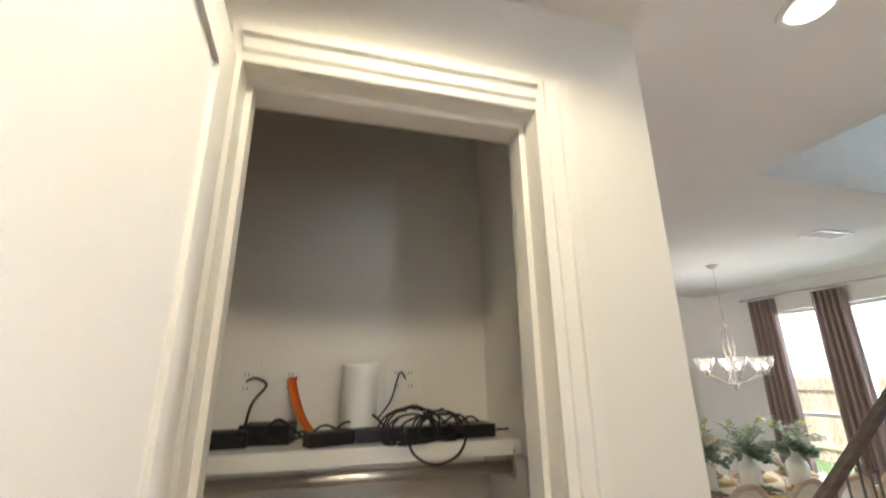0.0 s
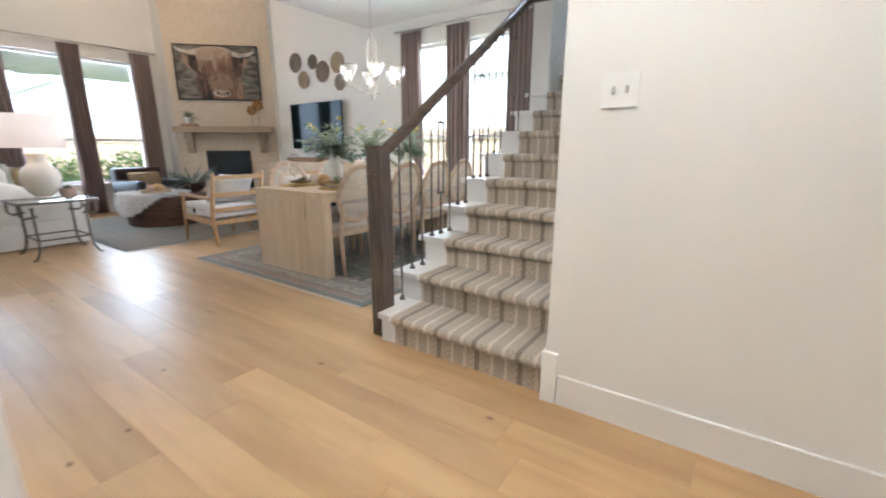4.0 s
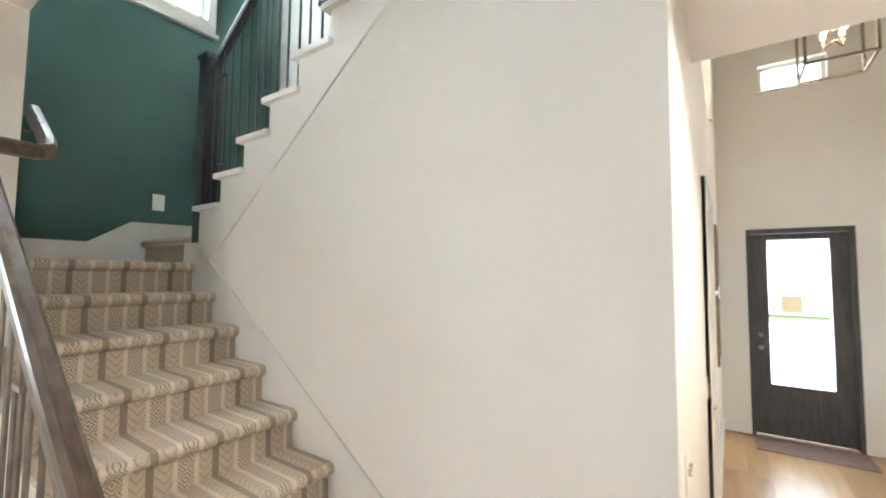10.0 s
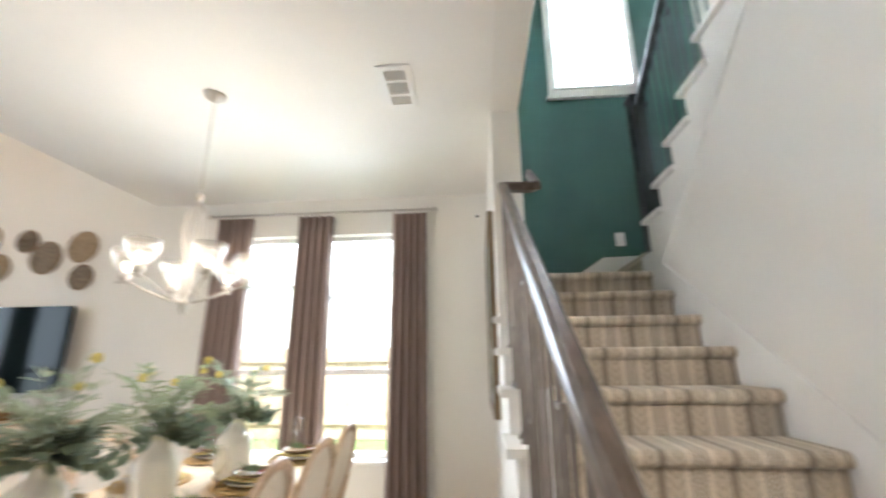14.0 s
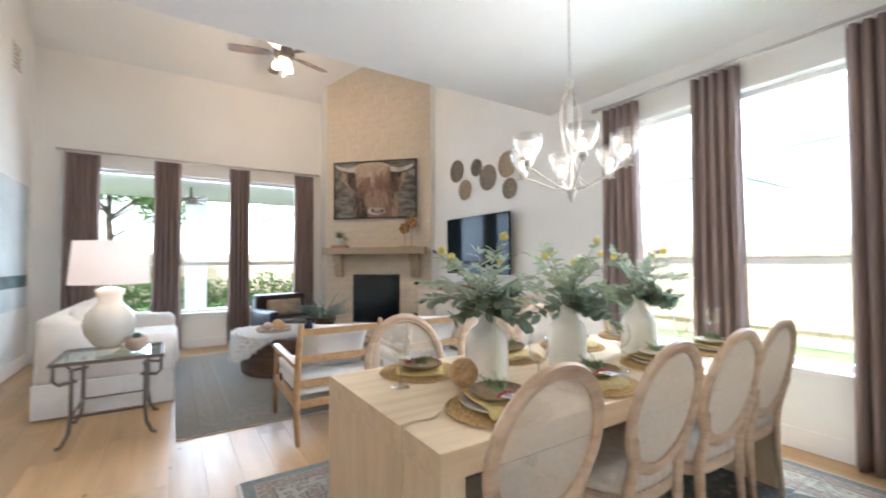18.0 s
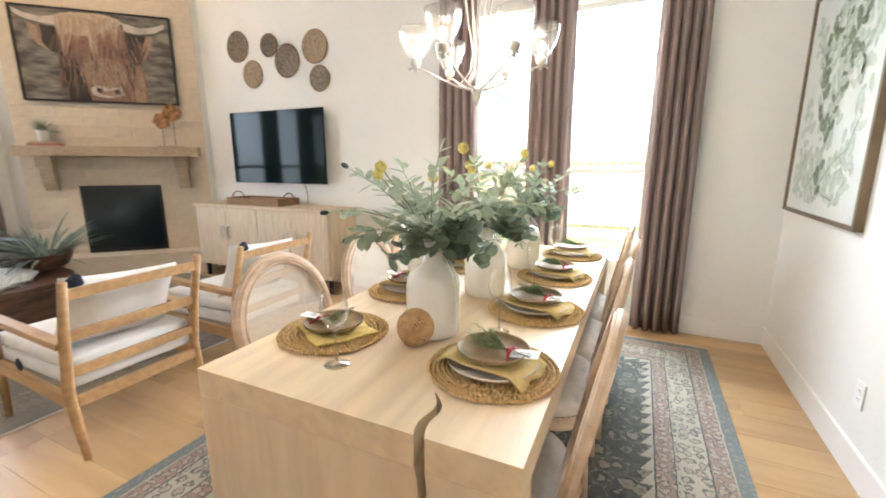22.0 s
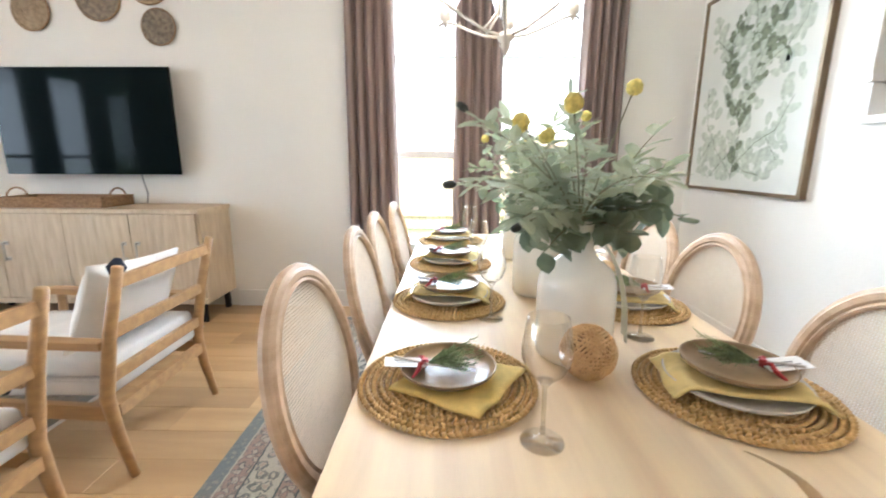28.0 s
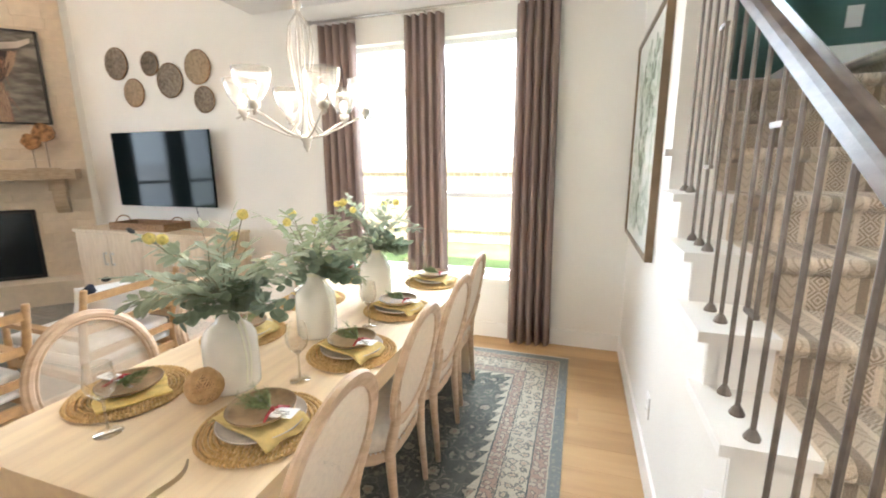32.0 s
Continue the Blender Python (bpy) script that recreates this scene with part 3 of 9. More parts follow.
for i in range(32):
    part("slat", bx(-0.27, 0.72, -0.022, 0.022, -0.0015, 0.0015, pose(0, 10.655, 0.78 + i * 0.047, 25, 0, 0)), M_TRIM, blind)

# ---- staircase ----
M_CARPET = mat("striped_carpet", (0.43, 0.37, 0.29), 0.98, vary=0.1, scale=90, bump=0.6, bscale=260, sheen=0.2)
def stripes(m, period=0.24):
    nt = m.node_tree
    n, l = nt.nodes, nt.links
    tc = n.new("ShaderNodeTexCoord")
    sep = n.new("ShaderNodeSeparateXYZ")
    l.new(tc.outputs["Object"], sep.inputs[0])
    def math_(op, a, b=None):
        q = n.new("ShaderNodeMath")
        q.operation = op
        for i, v in enumerate((a, b)):
            if v is None:
                continue
            if isinstance(v, (int, float)):
                q.inputs[i].default_value = v
            else:
                l.new(v, q.inputs[i])
        return q.outputs[0]
    u = math_("FRACT", math_("ADD", math_("DIVIDE", math_("SUBTRACT", sep.outputs["Y"], 2.09), period), 0.055 + 10.0))
    ramp = n.new("ShaderNodeValToRGB")
    ramp.color_ramp.interpolation = "CONSTANT"
    DK, PL, BE, MI = (0.205, 0.168, 0.125), (0.50, 0.435, 0.345), (0.40, 0.338, 0.255), (0.25, 0.205, 0.15)
    cols = [(0.0, DK), (0.11, BE), (0.33, PL), (0.405, MI), (0.655, PL), (0.73, BE), (0.95, BE)]
    el = ramp.color_ramp.elements
    for i, (p, c) in enumerate(cols):
        e = el[i] if i < 2 else el.new(p)
        e.position, e.color = p, (*c, 1)
    l.new(u, ramp.inputs[0])
    v = math_("SUBTRACT", sep.outputs["X"], sep.outputs["Z"])
    fv = math_("ABSOLUTE", math_("SUBTRACT", math_("FRACT", math_("ADD", math_("DIVIDE", v, 0.062), 40.0)), 0.5))
    fu = math_("ABSOLUTE", math_("DIVIDE", math_("SUBTRACT", u, 0.53), 0.25))
    ring = math_("GREATER_THAN", math_("FRACT", math_("MULTIPLY", math_("ADD", fv, fu), 4.0)), 0.5)
    band = math_("MULTIPLY", math_("GREATER_THAN", u, 0.405), math_("LESS_THAN", u, 0.655))
    def chevron(mid, lo, hi):
        c = math_("GREATER_THAN", math_("FRACT", math_("ADD", math_("ADD", math_("DIVIDE", v, 0.034), 60.0), math_("MULTIPLY", math_("ABSOLUTE", math_("SUBTRACT", u, mid)), 8.0))), 0.78)
        return math_("MULTIPLY", c, math_("MULTIPLY", math_("GREATER_THAN", u, lo), math_("LESS_THAN", u, hi)))
    light = n.new("ShaderNodeMix")
    light.data_type = "RGBA"
    light.inputs[7].default_value = (*PL, 1)
    l.new(math_("MULTIPLY", math_("MULTIPLY", ring, band), 0.8), light.inputs[0])
    l.new(ramp.outputs[0], light.inputs[6])
    mx = n.new("ShaderNodeMix")
    mx.data_type = "RGBA"
    mx.inputs[7].default_value = (*MI, 1)
    l.new(math_("MULTIPLY", math_("ADD", chevron(0.22, 0.12, 0.33), chevron(0.84, 0.73, 0.99)), 0.7), mx.inputs[0])
    l.new(light.outputs[2], mx.inputs[6])
    noise_ = n.new("ShaderNodeTexNoise")
    noise_.inputs["Scale"].default_value = 240
    l.new(tc.outputs["Object"], noise_.inputs["Vector"])
    mul = n.new("ShaderNodeMix")
    mul.data_type, mul.blend_type = "RGBA", "MULTIPLY"
    mul.inputs[0].default_value = 0.5
    l.new(mx.outputs[2], mul.inputs[6])
    l.new(noise_.outputs[0], mul.inputs[7])
    gain = n.new("ShaderNodeMix")
    gain.data_type, gain.blend_type = "RGBA", "MULTIPLY"
    gain.inputs[0].default_value = 1.0
    gain.inputs[7].default_value = (1.8, 1.8, 1.8, 1)
    l.new(mul.outputs[2], gain.inputs[6])
    l.new(gain.outputs[2], n["Principled BSDF"].inputs["Base Color"])


stripes(M_CARPET)
stairs = tagged(new("staircase"), "carpeted staircase with white tread ends beside a white wall", "stairs")


def step_profile(x, z, back, low):
    """Side outline of a carpeted step with a round nose."""
    pts = [(x + 0.028, low), (x + 0.032, z - 0.062)]
    for i in range(9):
        a = math.radians(-90 - 22.5 * i)
        pts.append((x + 0.022 + 0.028 * math.cos(a), z - 0.028 + 0.028 * math.sin(a)))
    pts += [(back, z), (back, low)]
    return pts


for k in range(1, 12):
    bm = bmesh.new()
    low = max(0.0, RISE * (k - 1) - 0.02)
    prism(bm, step_profile(nose(k), RISE * k, nose(k + 1) + 0.04 if k < 11 else 6.985, low), YS + 0.012, 2.41 if k < 9 else 2.4, "y")
    part("carpeted_step", bm, M_CARPET, stairs)
part("landing", bx(6.2, 6.985, 0.3, YS + 0.012, 1.9, 1.981), M_CARPET, stairs)
bm = bmesh.new()
prism(bm, [(2.90 - p, q) for p, q in step_profile(1.45, RISE * 12, 2.6, RISE * 11 - 0.02)], 6.206, 6.985, "x")
part("carpeted_step", bm, M_CARPET, stairs)
for k in range(13, 19):
    bm = bmesh.new()
    x = unose(k)
    pr = [(2 * x - p, q) for p, q in step_profile(x, RISE * k, x + 0.29, RISE * (k - 1) - 0.02)]
    prism(bm, pr, 0.3, 1.345, "y")
    part("carpeted_step", bm, M_CARPET, stairs)
for k in range(1, 10):
    x1 = min(nose(k + 1) + 0.055, 5.528) if k < 9 else 5.528
    if k == 1:
        part("tread_end", bx(nose(1) - 0.012, 3.491, 2.41, 2.501, RISE - 0.03, RISE + 0.002), M_TRIM, stairs, bevel=0.007)
        part("riser_end", bx(nose(1) + 0.018, nose(1) + 0.0295, 2.41, 2.501, 0.002, RISE - 0.03), M_TRIM, stairs)
        part("tread_end", bx(3.4915, x1, 2.41, YW + 0.035, RISE - 0.03, RISE + 0.002), M_TRIM, stairs, bevel=0.007)
        continue
    part("tread_end", bx(nose(k) - 0.012, x1, 2.41, YW + 0.035, RISE * k - 0.03, RISE * k + 0.002), M_TRIM, stairs, bevel=0.007)
    part("riser_end", bx(nose(k) + 0.018, nose(k) + 0.0295, 2.41, YW - 0.001, RISE * (k - 1) + 0.002, RISE * k - 0.03), M_TRIM, stairs)
for k in range(13, 20):
    x0 = unose(k + 1) - 0.05 if k < 19 else 3.46
    part("tread_end", bx(x0, unose(k) + 0.012, 1.345, YS + 0.04, RISE * k - 0.03, RISE * k + 0.002), M_TRIM, stairs, bevel=0.007)
# skirts on the stair wall
bm = bmesh.new()
prism(bm, [(3.36, 0.0), (3.36, 0.24), (nose(1) + 0.02, 0.315), (nose(11), RISE * 11 + 0.13), (6.2, RISE * 11 + 0.13), (6.2, RISE * 11 - 0.2), (nose(10), RISE * 9)], YS, YS + 0.011, "y")
part("skirt_board", bm, M_TRIM, stairs)
bm = bmesh.new()
low = [(5.87, 1.985), (5.22, 2.49), (4.29, 3.22), (3.46, 3.24)]
hi = [(3.46, UP - 0.032)]
for k in range(18, 12, -1):
    hi += [(unose(k + 1) - 0.03, RISE * k + 0.0 - 0.032), (unose(k) - 0.03, RISE * k - 0.032)]
hi += [(unose(13) - 0.03, 1.985)]
prism(bm, low + hi, YS, YS + 0.011, "y")
bmesh.ops.triangulate(bm, faces=[f for f in bm.faces if len(f.verts) > 4])
part("skirt_board", bm, M_TRIM, stairs)
bm = bmesh.new()
prism(bm, [(2.398, 1.985), (2.398, 2.13), (1.78, 2.13), (1.52, 2.30), (0.3, 2.33), (0.3, 1.985)], 6.975, 6.9895, "x")
part("skirt_board", bm, M_TRIM, stairs)
bm = bmesh.new()
prism(bm, [(5.54, 1.62), (5.54, 1.86), (6.04, 2.14), (6.974, 2.14), (6.974, 1.985), (6.04, 1.985), (5.78, 1.62)], 2.388, 2.3995, "y")
part("skirt_board", bm, M_TRIM, stairs)

# railing along the lower flight
railing = thing("stair_railing", 3.44, 2.55, 0, "dark stained wooden stair rail with iron balusters", "railing")
def rail_z(x):
    return 1.20 + 0.669 * (x - 3.61)


bm = bx(3.393, 3.487, 2.506, 2.602, 0, 1.112)
post = part("newel_post", bm, M_NEWEL, railing, bevel=0.004)
part("cap", bx(3.390, 3.490, 2.503, 2.605, 1.1125, 1.137), M_RAILWOOD, post, bevel=0.006)
part("band", bx(3.391, 3.489, 2.504, 2.604, 0.955, 0.975), M_RAILWOOD, post, bevel=0.004)
part("band", bx(3.391, 3.489, 2.504, 2.604, 0.99, 1.0), M_RAILWOOD, post, bevel=0.003)


def rail_sweep(bm, pts, w=0.0235, h=0.029):
    """A moulded handrail section along points."""
    sec = [(-w, -h), (w, -h), (w * 1.05, 0), (w * 0.95, h * 0.55), (w * 0.5, h), (-w * 0.5, h), (-w * 0.95, h * 0.55), (-w * 1.05, 0)]
    pts = [Vector(p) for p in pts]
    rings = []
    for i, p in enumerate(pts):
        d = (pts[min(i + 1, len(pts) - 1)] - pts[max(i - 1, 0)]).normalized()
        side = d.cross(Vector((0, 0, 1))).normalized()
        up = side.cross(d)
        rings.append([bm.verts.new(p + side * a + up * b) for a, b in sec])
    for a, b in zip(rings, rings[1:]):
        for k in range(8):
            bm.faces.new((a[k], a[(k + 1) % 8], b[(k + 1) % 8], b[k]))
    bm.faces.new(rings[0])
    bm.faces.new(list(reversed(rings[-1])))


bm = bmesh.new()
rail_sweep(bm, [(3.485, 2.535, rail_z(3.485)), (4.4, 2.535, rail_z(4.4)), (5.30, 2.535, rail_z(5.30)), (5.37, 2.54, rail_z(5.33) + 0.012), (5.41, 2.47, rail_z(5.35) + 0.014), (5.425, 2.36, rail_z(5.35) + 0.016), (5.46, 2.325, rail_z(5.38) + 0.02), (5.52, 2.32, rail_z(5.43) + 0.03), (5.80, 2.32, rail_z(5.72) + 0.03)])
part("handrail", bm, M_RAILWOOD, railing, smooth=False)
bm = tube(bmesh.new(), [(5.62, 2.40, 2.50), (5.62, 2.33, 2.50), (5.62, 2.32, 2.55)], 0.008)
part("bracket", bm, M_IRON, railing)


def baluster(parent, x, y, z0, z1, rect, metal=M_IRON):
    bm = bmesh.new()
    r = 0.0068
    if rect:
        a, b = z0 + 0.285, z1 - 0.17
        tube(bm, [(x, y, z0), (x, y, a)], r, 6)
        tube(bm, [(x, y, b), (x, y, z1)], r, 6)
        for s in (-0.028, 0.028):
            tube(bm, [(x + s, y, a), (x + s, y, b)], r, 6)
        for z in (a, b):
            box(bm, x - 0.035, x + 0.035, y - r, y + r, z - r, z + r)
    else:
        tube(bm, [(x, y, z0), (x, y, z1)], r, 6)
    o = part("baluster", bm, metal, parent)
    part("shoe", lathe(bmesh.new(), [(0.019, 0.0), (0.019, 0.006), (0.012, 0.02), (0.008, 0.026)], (x, y, z0), 10), metal, o)


for k in range(1, 10):
    offs = (0.035, 0.1425, 0.25) if k % 2 else (0.0886, 0.196)
    if k == 1:
        offs = (0.1425, 0.25)
    for j, d in enumerate(offs):
        x = nose(k) + d
        if x > 5.5:
            continue
        baluster(railing, x, 2.535, RISE * k + 0.002, rail_z(x) - 0.02, k % 2 == 1 and abs(d - 0.1425) < 0.01)
# upper railing, in darker and bluer colours than the lower one
railing2 = thing("upper_stair_railing", 5.9, 1.41, 2.34, "dark upper stair rail with iron balusters and square posts", "railing")
def rail2_z(x):
    return 3.92 + 0.739 * (5.22 - x)


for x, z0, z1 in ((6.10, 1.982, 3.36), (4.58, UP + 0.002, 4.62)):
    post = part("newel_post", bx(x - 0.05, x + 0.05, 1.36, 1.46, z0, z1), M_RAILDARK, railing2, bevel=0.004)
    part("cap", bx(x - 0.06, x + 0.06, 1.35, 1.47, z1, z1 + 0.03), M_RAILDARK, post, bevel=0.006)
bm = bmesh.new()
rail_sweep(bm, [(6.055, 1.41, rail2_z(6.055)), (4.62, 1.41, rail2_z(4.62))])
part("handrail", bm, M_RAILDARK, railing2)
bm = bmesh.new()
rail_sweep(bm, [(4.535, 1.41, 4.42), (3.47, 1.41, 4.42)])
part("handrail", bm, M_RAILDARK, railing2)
i = 0
for k in range(13, 19):
    for d in ((0.02, 0.12, 0.22) if k % 2 else (0.075, 0.175)):
        x = unose(k) - d
        if 4.63 < x < 6.04:
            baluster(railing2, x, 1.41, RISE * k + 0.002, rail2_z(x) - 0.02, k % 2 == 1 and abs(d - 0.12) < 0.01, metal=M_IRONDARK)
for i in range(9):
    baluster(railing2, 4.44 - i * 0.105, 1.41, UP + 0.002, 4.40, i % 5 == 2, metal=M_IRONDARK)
tagged(mesh_ob("wall_plate", bx(6.983, 6.9898, 1.30, 1.385, 2.41, 2.54), M_TRIM, bevel=0.002), "white blank wall plate on the green wall", "wall plate")
window_unit("window_9", "y", 0.3, 1, 4.75, 5.6, 3.9, 5.3, mid=4.6, label="white upper hall window")


# ---- dining room ----
table = thing("dining_table", 5.1, 4.18, 0.012, "bleached wood waterfall dining table with a split edge", "table")
TX0, TX1, TY0, TY1, TZ = 3.945, 6.27, 3.69, 4.67, 0.76
gapR, gapL = [], []
for i in range(9):
    q = i / 8
    x = TX0 + 0.18 * q
    c = 3.925 + 0.045 * q * q + 0.012 * math.sin(q * 6.5)
    half = 0.0135 * (1 - 0.75 * q * q)
    gapR.append((x, c - half))
    gapL.append((x, c + half))
outline = [(TX0, TY0), *gapR, *reversed(gapL), (TX0, TY1), (TX1, TY1), (TX1, TY0)]
bm = bmesh.new()
prism(bm, outline, TZ - 0.085, TZ, "z")
bmesh.ops.triangulate(bm, faces=[f for f in bm.faces if len(f.verts) > 4])
part("tabletop", bm, M_TABLEWOOD, table)
gr, gl = [], []
for i in range(9):
    q = i / 8
    z = TZ - 0.086 - 0.165 * q
    c = 3.925 - 0.006 * math.sin(q * 5)
    half = 0.0125 - 0.004 * q
    gr.append((c - half, z))
    gl.append((c + half, z))
outline = [(TY0, 0.012), (TY0, TZ - 0.086), *gr, *reversed(gl), (TY1, TZ - 0.086), (TY1, 0.012)]
bm = bmesh.new()
prism(bm, outline, TX0, TX0 + 0.085, "x")
bmesh.ops.triangulate(bm, faces=[f for f in bm.faces if len(f.verts) > 4])
M_ENDWOOD = mat("bleached_wood_upright", (0.74, 0.59, 0.40), 0.5, vary=0.1, scale=2.2, stretch=(8, 8, 0.9), bump=0.05, bscale=26, colour2=(0.65, 0.495, 0.325), detail=7)
part("end_panel", bm, M_ENDWOOD, table)
part("end_panel", bx(TX1 - 0.085, TX1, TY0, TY1, 0.012, TZ - 0.086), M_ENDWOOD, table)
part("apron", bx(TX0 + 0.086, TX1 - 0.086, TY0 + 0.06, TY0 + 0.10, TZ - 0.13, TZ - 0.086), M_BLACK, table)
part("apron", bx(TX0 + 0.086, TX1 - 0.086, TY1 - 0.10, TY1 - 0.06, TZ - 0.13, TZ - 0.086), M_BLACK, table)


def rug_material(name, cx, cy, hx, hy, field, field2, pale, rust, slate, fade=0.0):
    m = mat(name, field, 0.97, vary=0.1, bump=0.4, bscale=220, sheen=0.2)
    nt = m.node_tree
    n, l = nt.nodes, nt.links
    tc = n.new("ShaderNodeTexCoord")
    sep = n.new("ShaderNodeSeparateXYZ")
    l.new(tc.outputs["Object"], sep.inputs[0])
    def op(o, a, b=None):
        q = n.new("ShaderNodeMath")
        q.operation = o
        for i, v in enumerate((a, b)):
            if v is None:
                continue
            if isinstance(v, (int, float)):
                q.inputs[i].default_value = v
            else:
                l.new(v, q.inputs[i])
        return q.outputs[0]
    ax = op("SUBTRACT", hx, op("ABSOLUTE", op("SUBTRACT", sep.outputs["X"], cx)))
    ay = op("SUBTRACT", hy, op("ABSOLUTE", op("SUBTRACT", sep.outputs["Y"], cy)))
    d = op("MINIMUM", ax, ay)
    wob = n.new("ShaderNodeTexNoise")
    wob.inputs["Scale"].default_value = 30
    l.new(tc.outputs["Object"], wob.inputs["Vector"])
    d = op("ADD", d, op("MULTIPLY", op("SUBTRACT", wob.outputs[0], 0.5), 0.012))
    saw = op("MULTIPLY", op("ABSOLUTE", op("SUBTRACT", op("FRACT", op("DIVIDE", op("ADD", sep.outputs["X"], sep.outputs["Y"]), 0.095)), 0.5)), 0.11)
    inner = op("GREATER_THAN", d, 0.383)
    d2 = op("ADD", d, op("MULTIPLY", saw, inner))
    ramp = n.new("ShaderNodeValToRGB")
    ramp.color_ramp.interpolation = "CONSTANT"
    dark = tuple(c * 0.45 for c in slate)
    cols = [(0.0, slate), (0.062, pale), (0.069, rust), (0.145, dark), (0.153, pale), (0.29, dark), (0.298, rust), (0.375, dark), (0.383, pale), (0.44, field)]
    el = ramp.color_ramp.elements
    for i, (p, c) in enumerate(cols):
        e = el[i] if i < 2 else el.new(p)
        e.position, e.color = p, (*c, 1)
    l.new(d2, ramp.inputs[0])
    prev = ramp.outputs[0]
    def between(v, lo, hi):
        return op("MULTIPLY", op("GREATER_THAN", v, lo), op("LESS_THAN", v, hi))
    wn_ = n.new("ShaderNodeTexNoise")
    wn_.inputs["Scale"].default_value, wn_.inputs["Detail"].default_value = 38, 2
    l.new(tc.outputs["Object"], wn_.inputs["Vector"])
    warp = n.new("ShaderNodeVectorMath")
    warp.operation = "MULTIPLY_ADD"
    warp.inputs[1].default_value = (0.05, 0.05, 0.0)
    l.new(wn_.outputs["Color"], warp.inputs[0])
    l.new(tc.outputs["Object"], warp.inputs[2])
    def cells(sc, feature="F1", rand=0.5):
        vor = n.new("ShaderNodeTexVoronoi")
        vor.feature = feature
        vor.inputs["Scale"].default_value = sc
        vor.inputs["Randomness"].default_value = rand
        l.new(warp.outputs[0], vor.inputs["Vector"])
        return vor.outputs["Distance"]
    def lay(g, colour):
        nonlocal prev
        mx = n.new("ShaderNodeMix")
        mx.data_type = "RGBA"
        mx.inputs[7].default_value = (*colour, 1)
        l.new(g, mx.inputs[0])
        l.new(prev, mx.inputs[6])
        prev = mx.outputs[2]
    cream = between(d2, 0.153, 0.29)
    reds = op("ADD", between(d2, 0.069, 0.145), between(d2, 0.298, 0.375))
    heart = op("GREATER_THAN", d2, 0.44)
    lay(op("MULTIPLY", op("MULTIPLY", between(cells(17, "F1", 0.45), 0.28, 0.42), cream), 0.8), dark)
    lay(op("MULTIPLY", op("MULTIPLY", between(cells(17, "F1", 0.45), 0.06, 0.2), cream), 0.6), rust)
    lay(op("MULTIPLY", op("MULTIPLY", between(cells(24, "F1", 0.4), 0.10, 0.34), reds), 0.75), pale)
    lay(op("MULTIPLY", op("MULTIPLY", between(cells(24, "F1", 0.4), 0.36, 0.46), reds), 0.8), dark)
    beige = tuple(0.75 * c for c in pale)
    lay(op("MULTIPLY", op("MULTIPLY", between(cells(9.5, "F1", 0.75), 0.50, 0.545), heart), 0.65), tuple(0.55 * c for c in pale))
    lay(op("MULTIPLY", op("MULTIPLY", op("LESS_THAN", cells(9.5, "F1", 0.75), 0.38), heart), 0.8), field2)
    lay(op("MULTIPLY", op("MULTIPLY", op("LESS_THAN", cells(9.5, "F1", 0.75), 0.31), heart), 0.75), beige)
    lay(op("MULTIPLY", op("MULTIPLY", op("LESS_THAN", cells(9.5, "F1", 0.75), 0.16), heart), 0.7), tuple(0.75 * c for c in rust))
    lay(op("MULTIPLY", op("MULTIPLY", op("LESS_THAN", cells(27, "F1", 0.8), 0.26), heart), 0.5), field2)
    lay(op("MULTIPLY", op("MULTIPLY", op("LESS_THAN", cells(23, "F1", 1.0), 0.22), heart), 0.6), beige)
    edge_ = between(d2, 0.0, 0.062)
    lay(op("MULTIPLY", op("MULTIPLY", between(cells(30, "F1", 0.6), 0.12, 0.3), edge_), 0.5), tuple(c * 0.8 for c in pale))
    lay(op("MULTIPLY", op("LESS_THAN", cells(85, "F1", 1.0), 0.3), 0.25), dark)
    wear = n.new("ShaderNodeTexNoise")
    wear.inputs["Scale"].default_value, wear.inputs["Detail"].default_value = 4.5, 8
    l.new(tc.outputs["Object"], wear.inputs["Vector"])
    mx = n.new("ShaderNodeMix")
    mx.data_type = "RGBA"
    mx.inputs[7].default_value = (*(tuple(1.25 * c for c in slate) if fade else (0.21, 0.19, 0.15)), 1)
    l.new(op("ADD", op("MULTIPLY", op("SUBTRACT", wear.outputs[0], 0.40), 0.8), fade * 0.6), mx.inputs[0])
    l.new(prev, mx.inputs[6])
    l.new(mx.outputs[2], n["Principled BSDF"].inputs["Base Color"])
    return m


def rug(name, x0, x1, y0, y1, material, label, fringe_y):
    r = thing(name, (x0 + x1) / 2, (y0 + y1) / 2, 0, label, "rug")
    part("rug_body", bx(x0, x1, y0, y1, 0.0005, 0.011), material, r)
    if fringe_y:
        for y in (y0, y1):
            part("fringe", bx(x0, x1, y - 0.018 if y == y0 else y + 0.001, y - 0.001 if y == y0 else y + 0.018, 0.0005, 0.009), M_LINEN, r, "pale wool fringe")
    else:
        for x in (x0, x1):
            part("fringe", bx(x - 0.018 if x == x0 else x + 0.001, x - 0.001 if x == x0 else x + 0.018, y0, y1, 0.0005, 0.009), M_LINEN, r, "pale wool fringe")
    return r


M_RUG1 = rug_material("dining_rug_wool", 5.155, 4.2, 1.495, 1.22, (0.062, 0.068, 0.050), (0.026, 0.03, 0.024), (0.42, 0.365, 0.265), (0.30, 0.20, 0.145), (0.15, 0.165, 0.15))
rug("dining_rug", 3.66, 6.65, 2.98, 5.42, M_RUG1, "faded blue and rust patterned wool rug under the table", False)


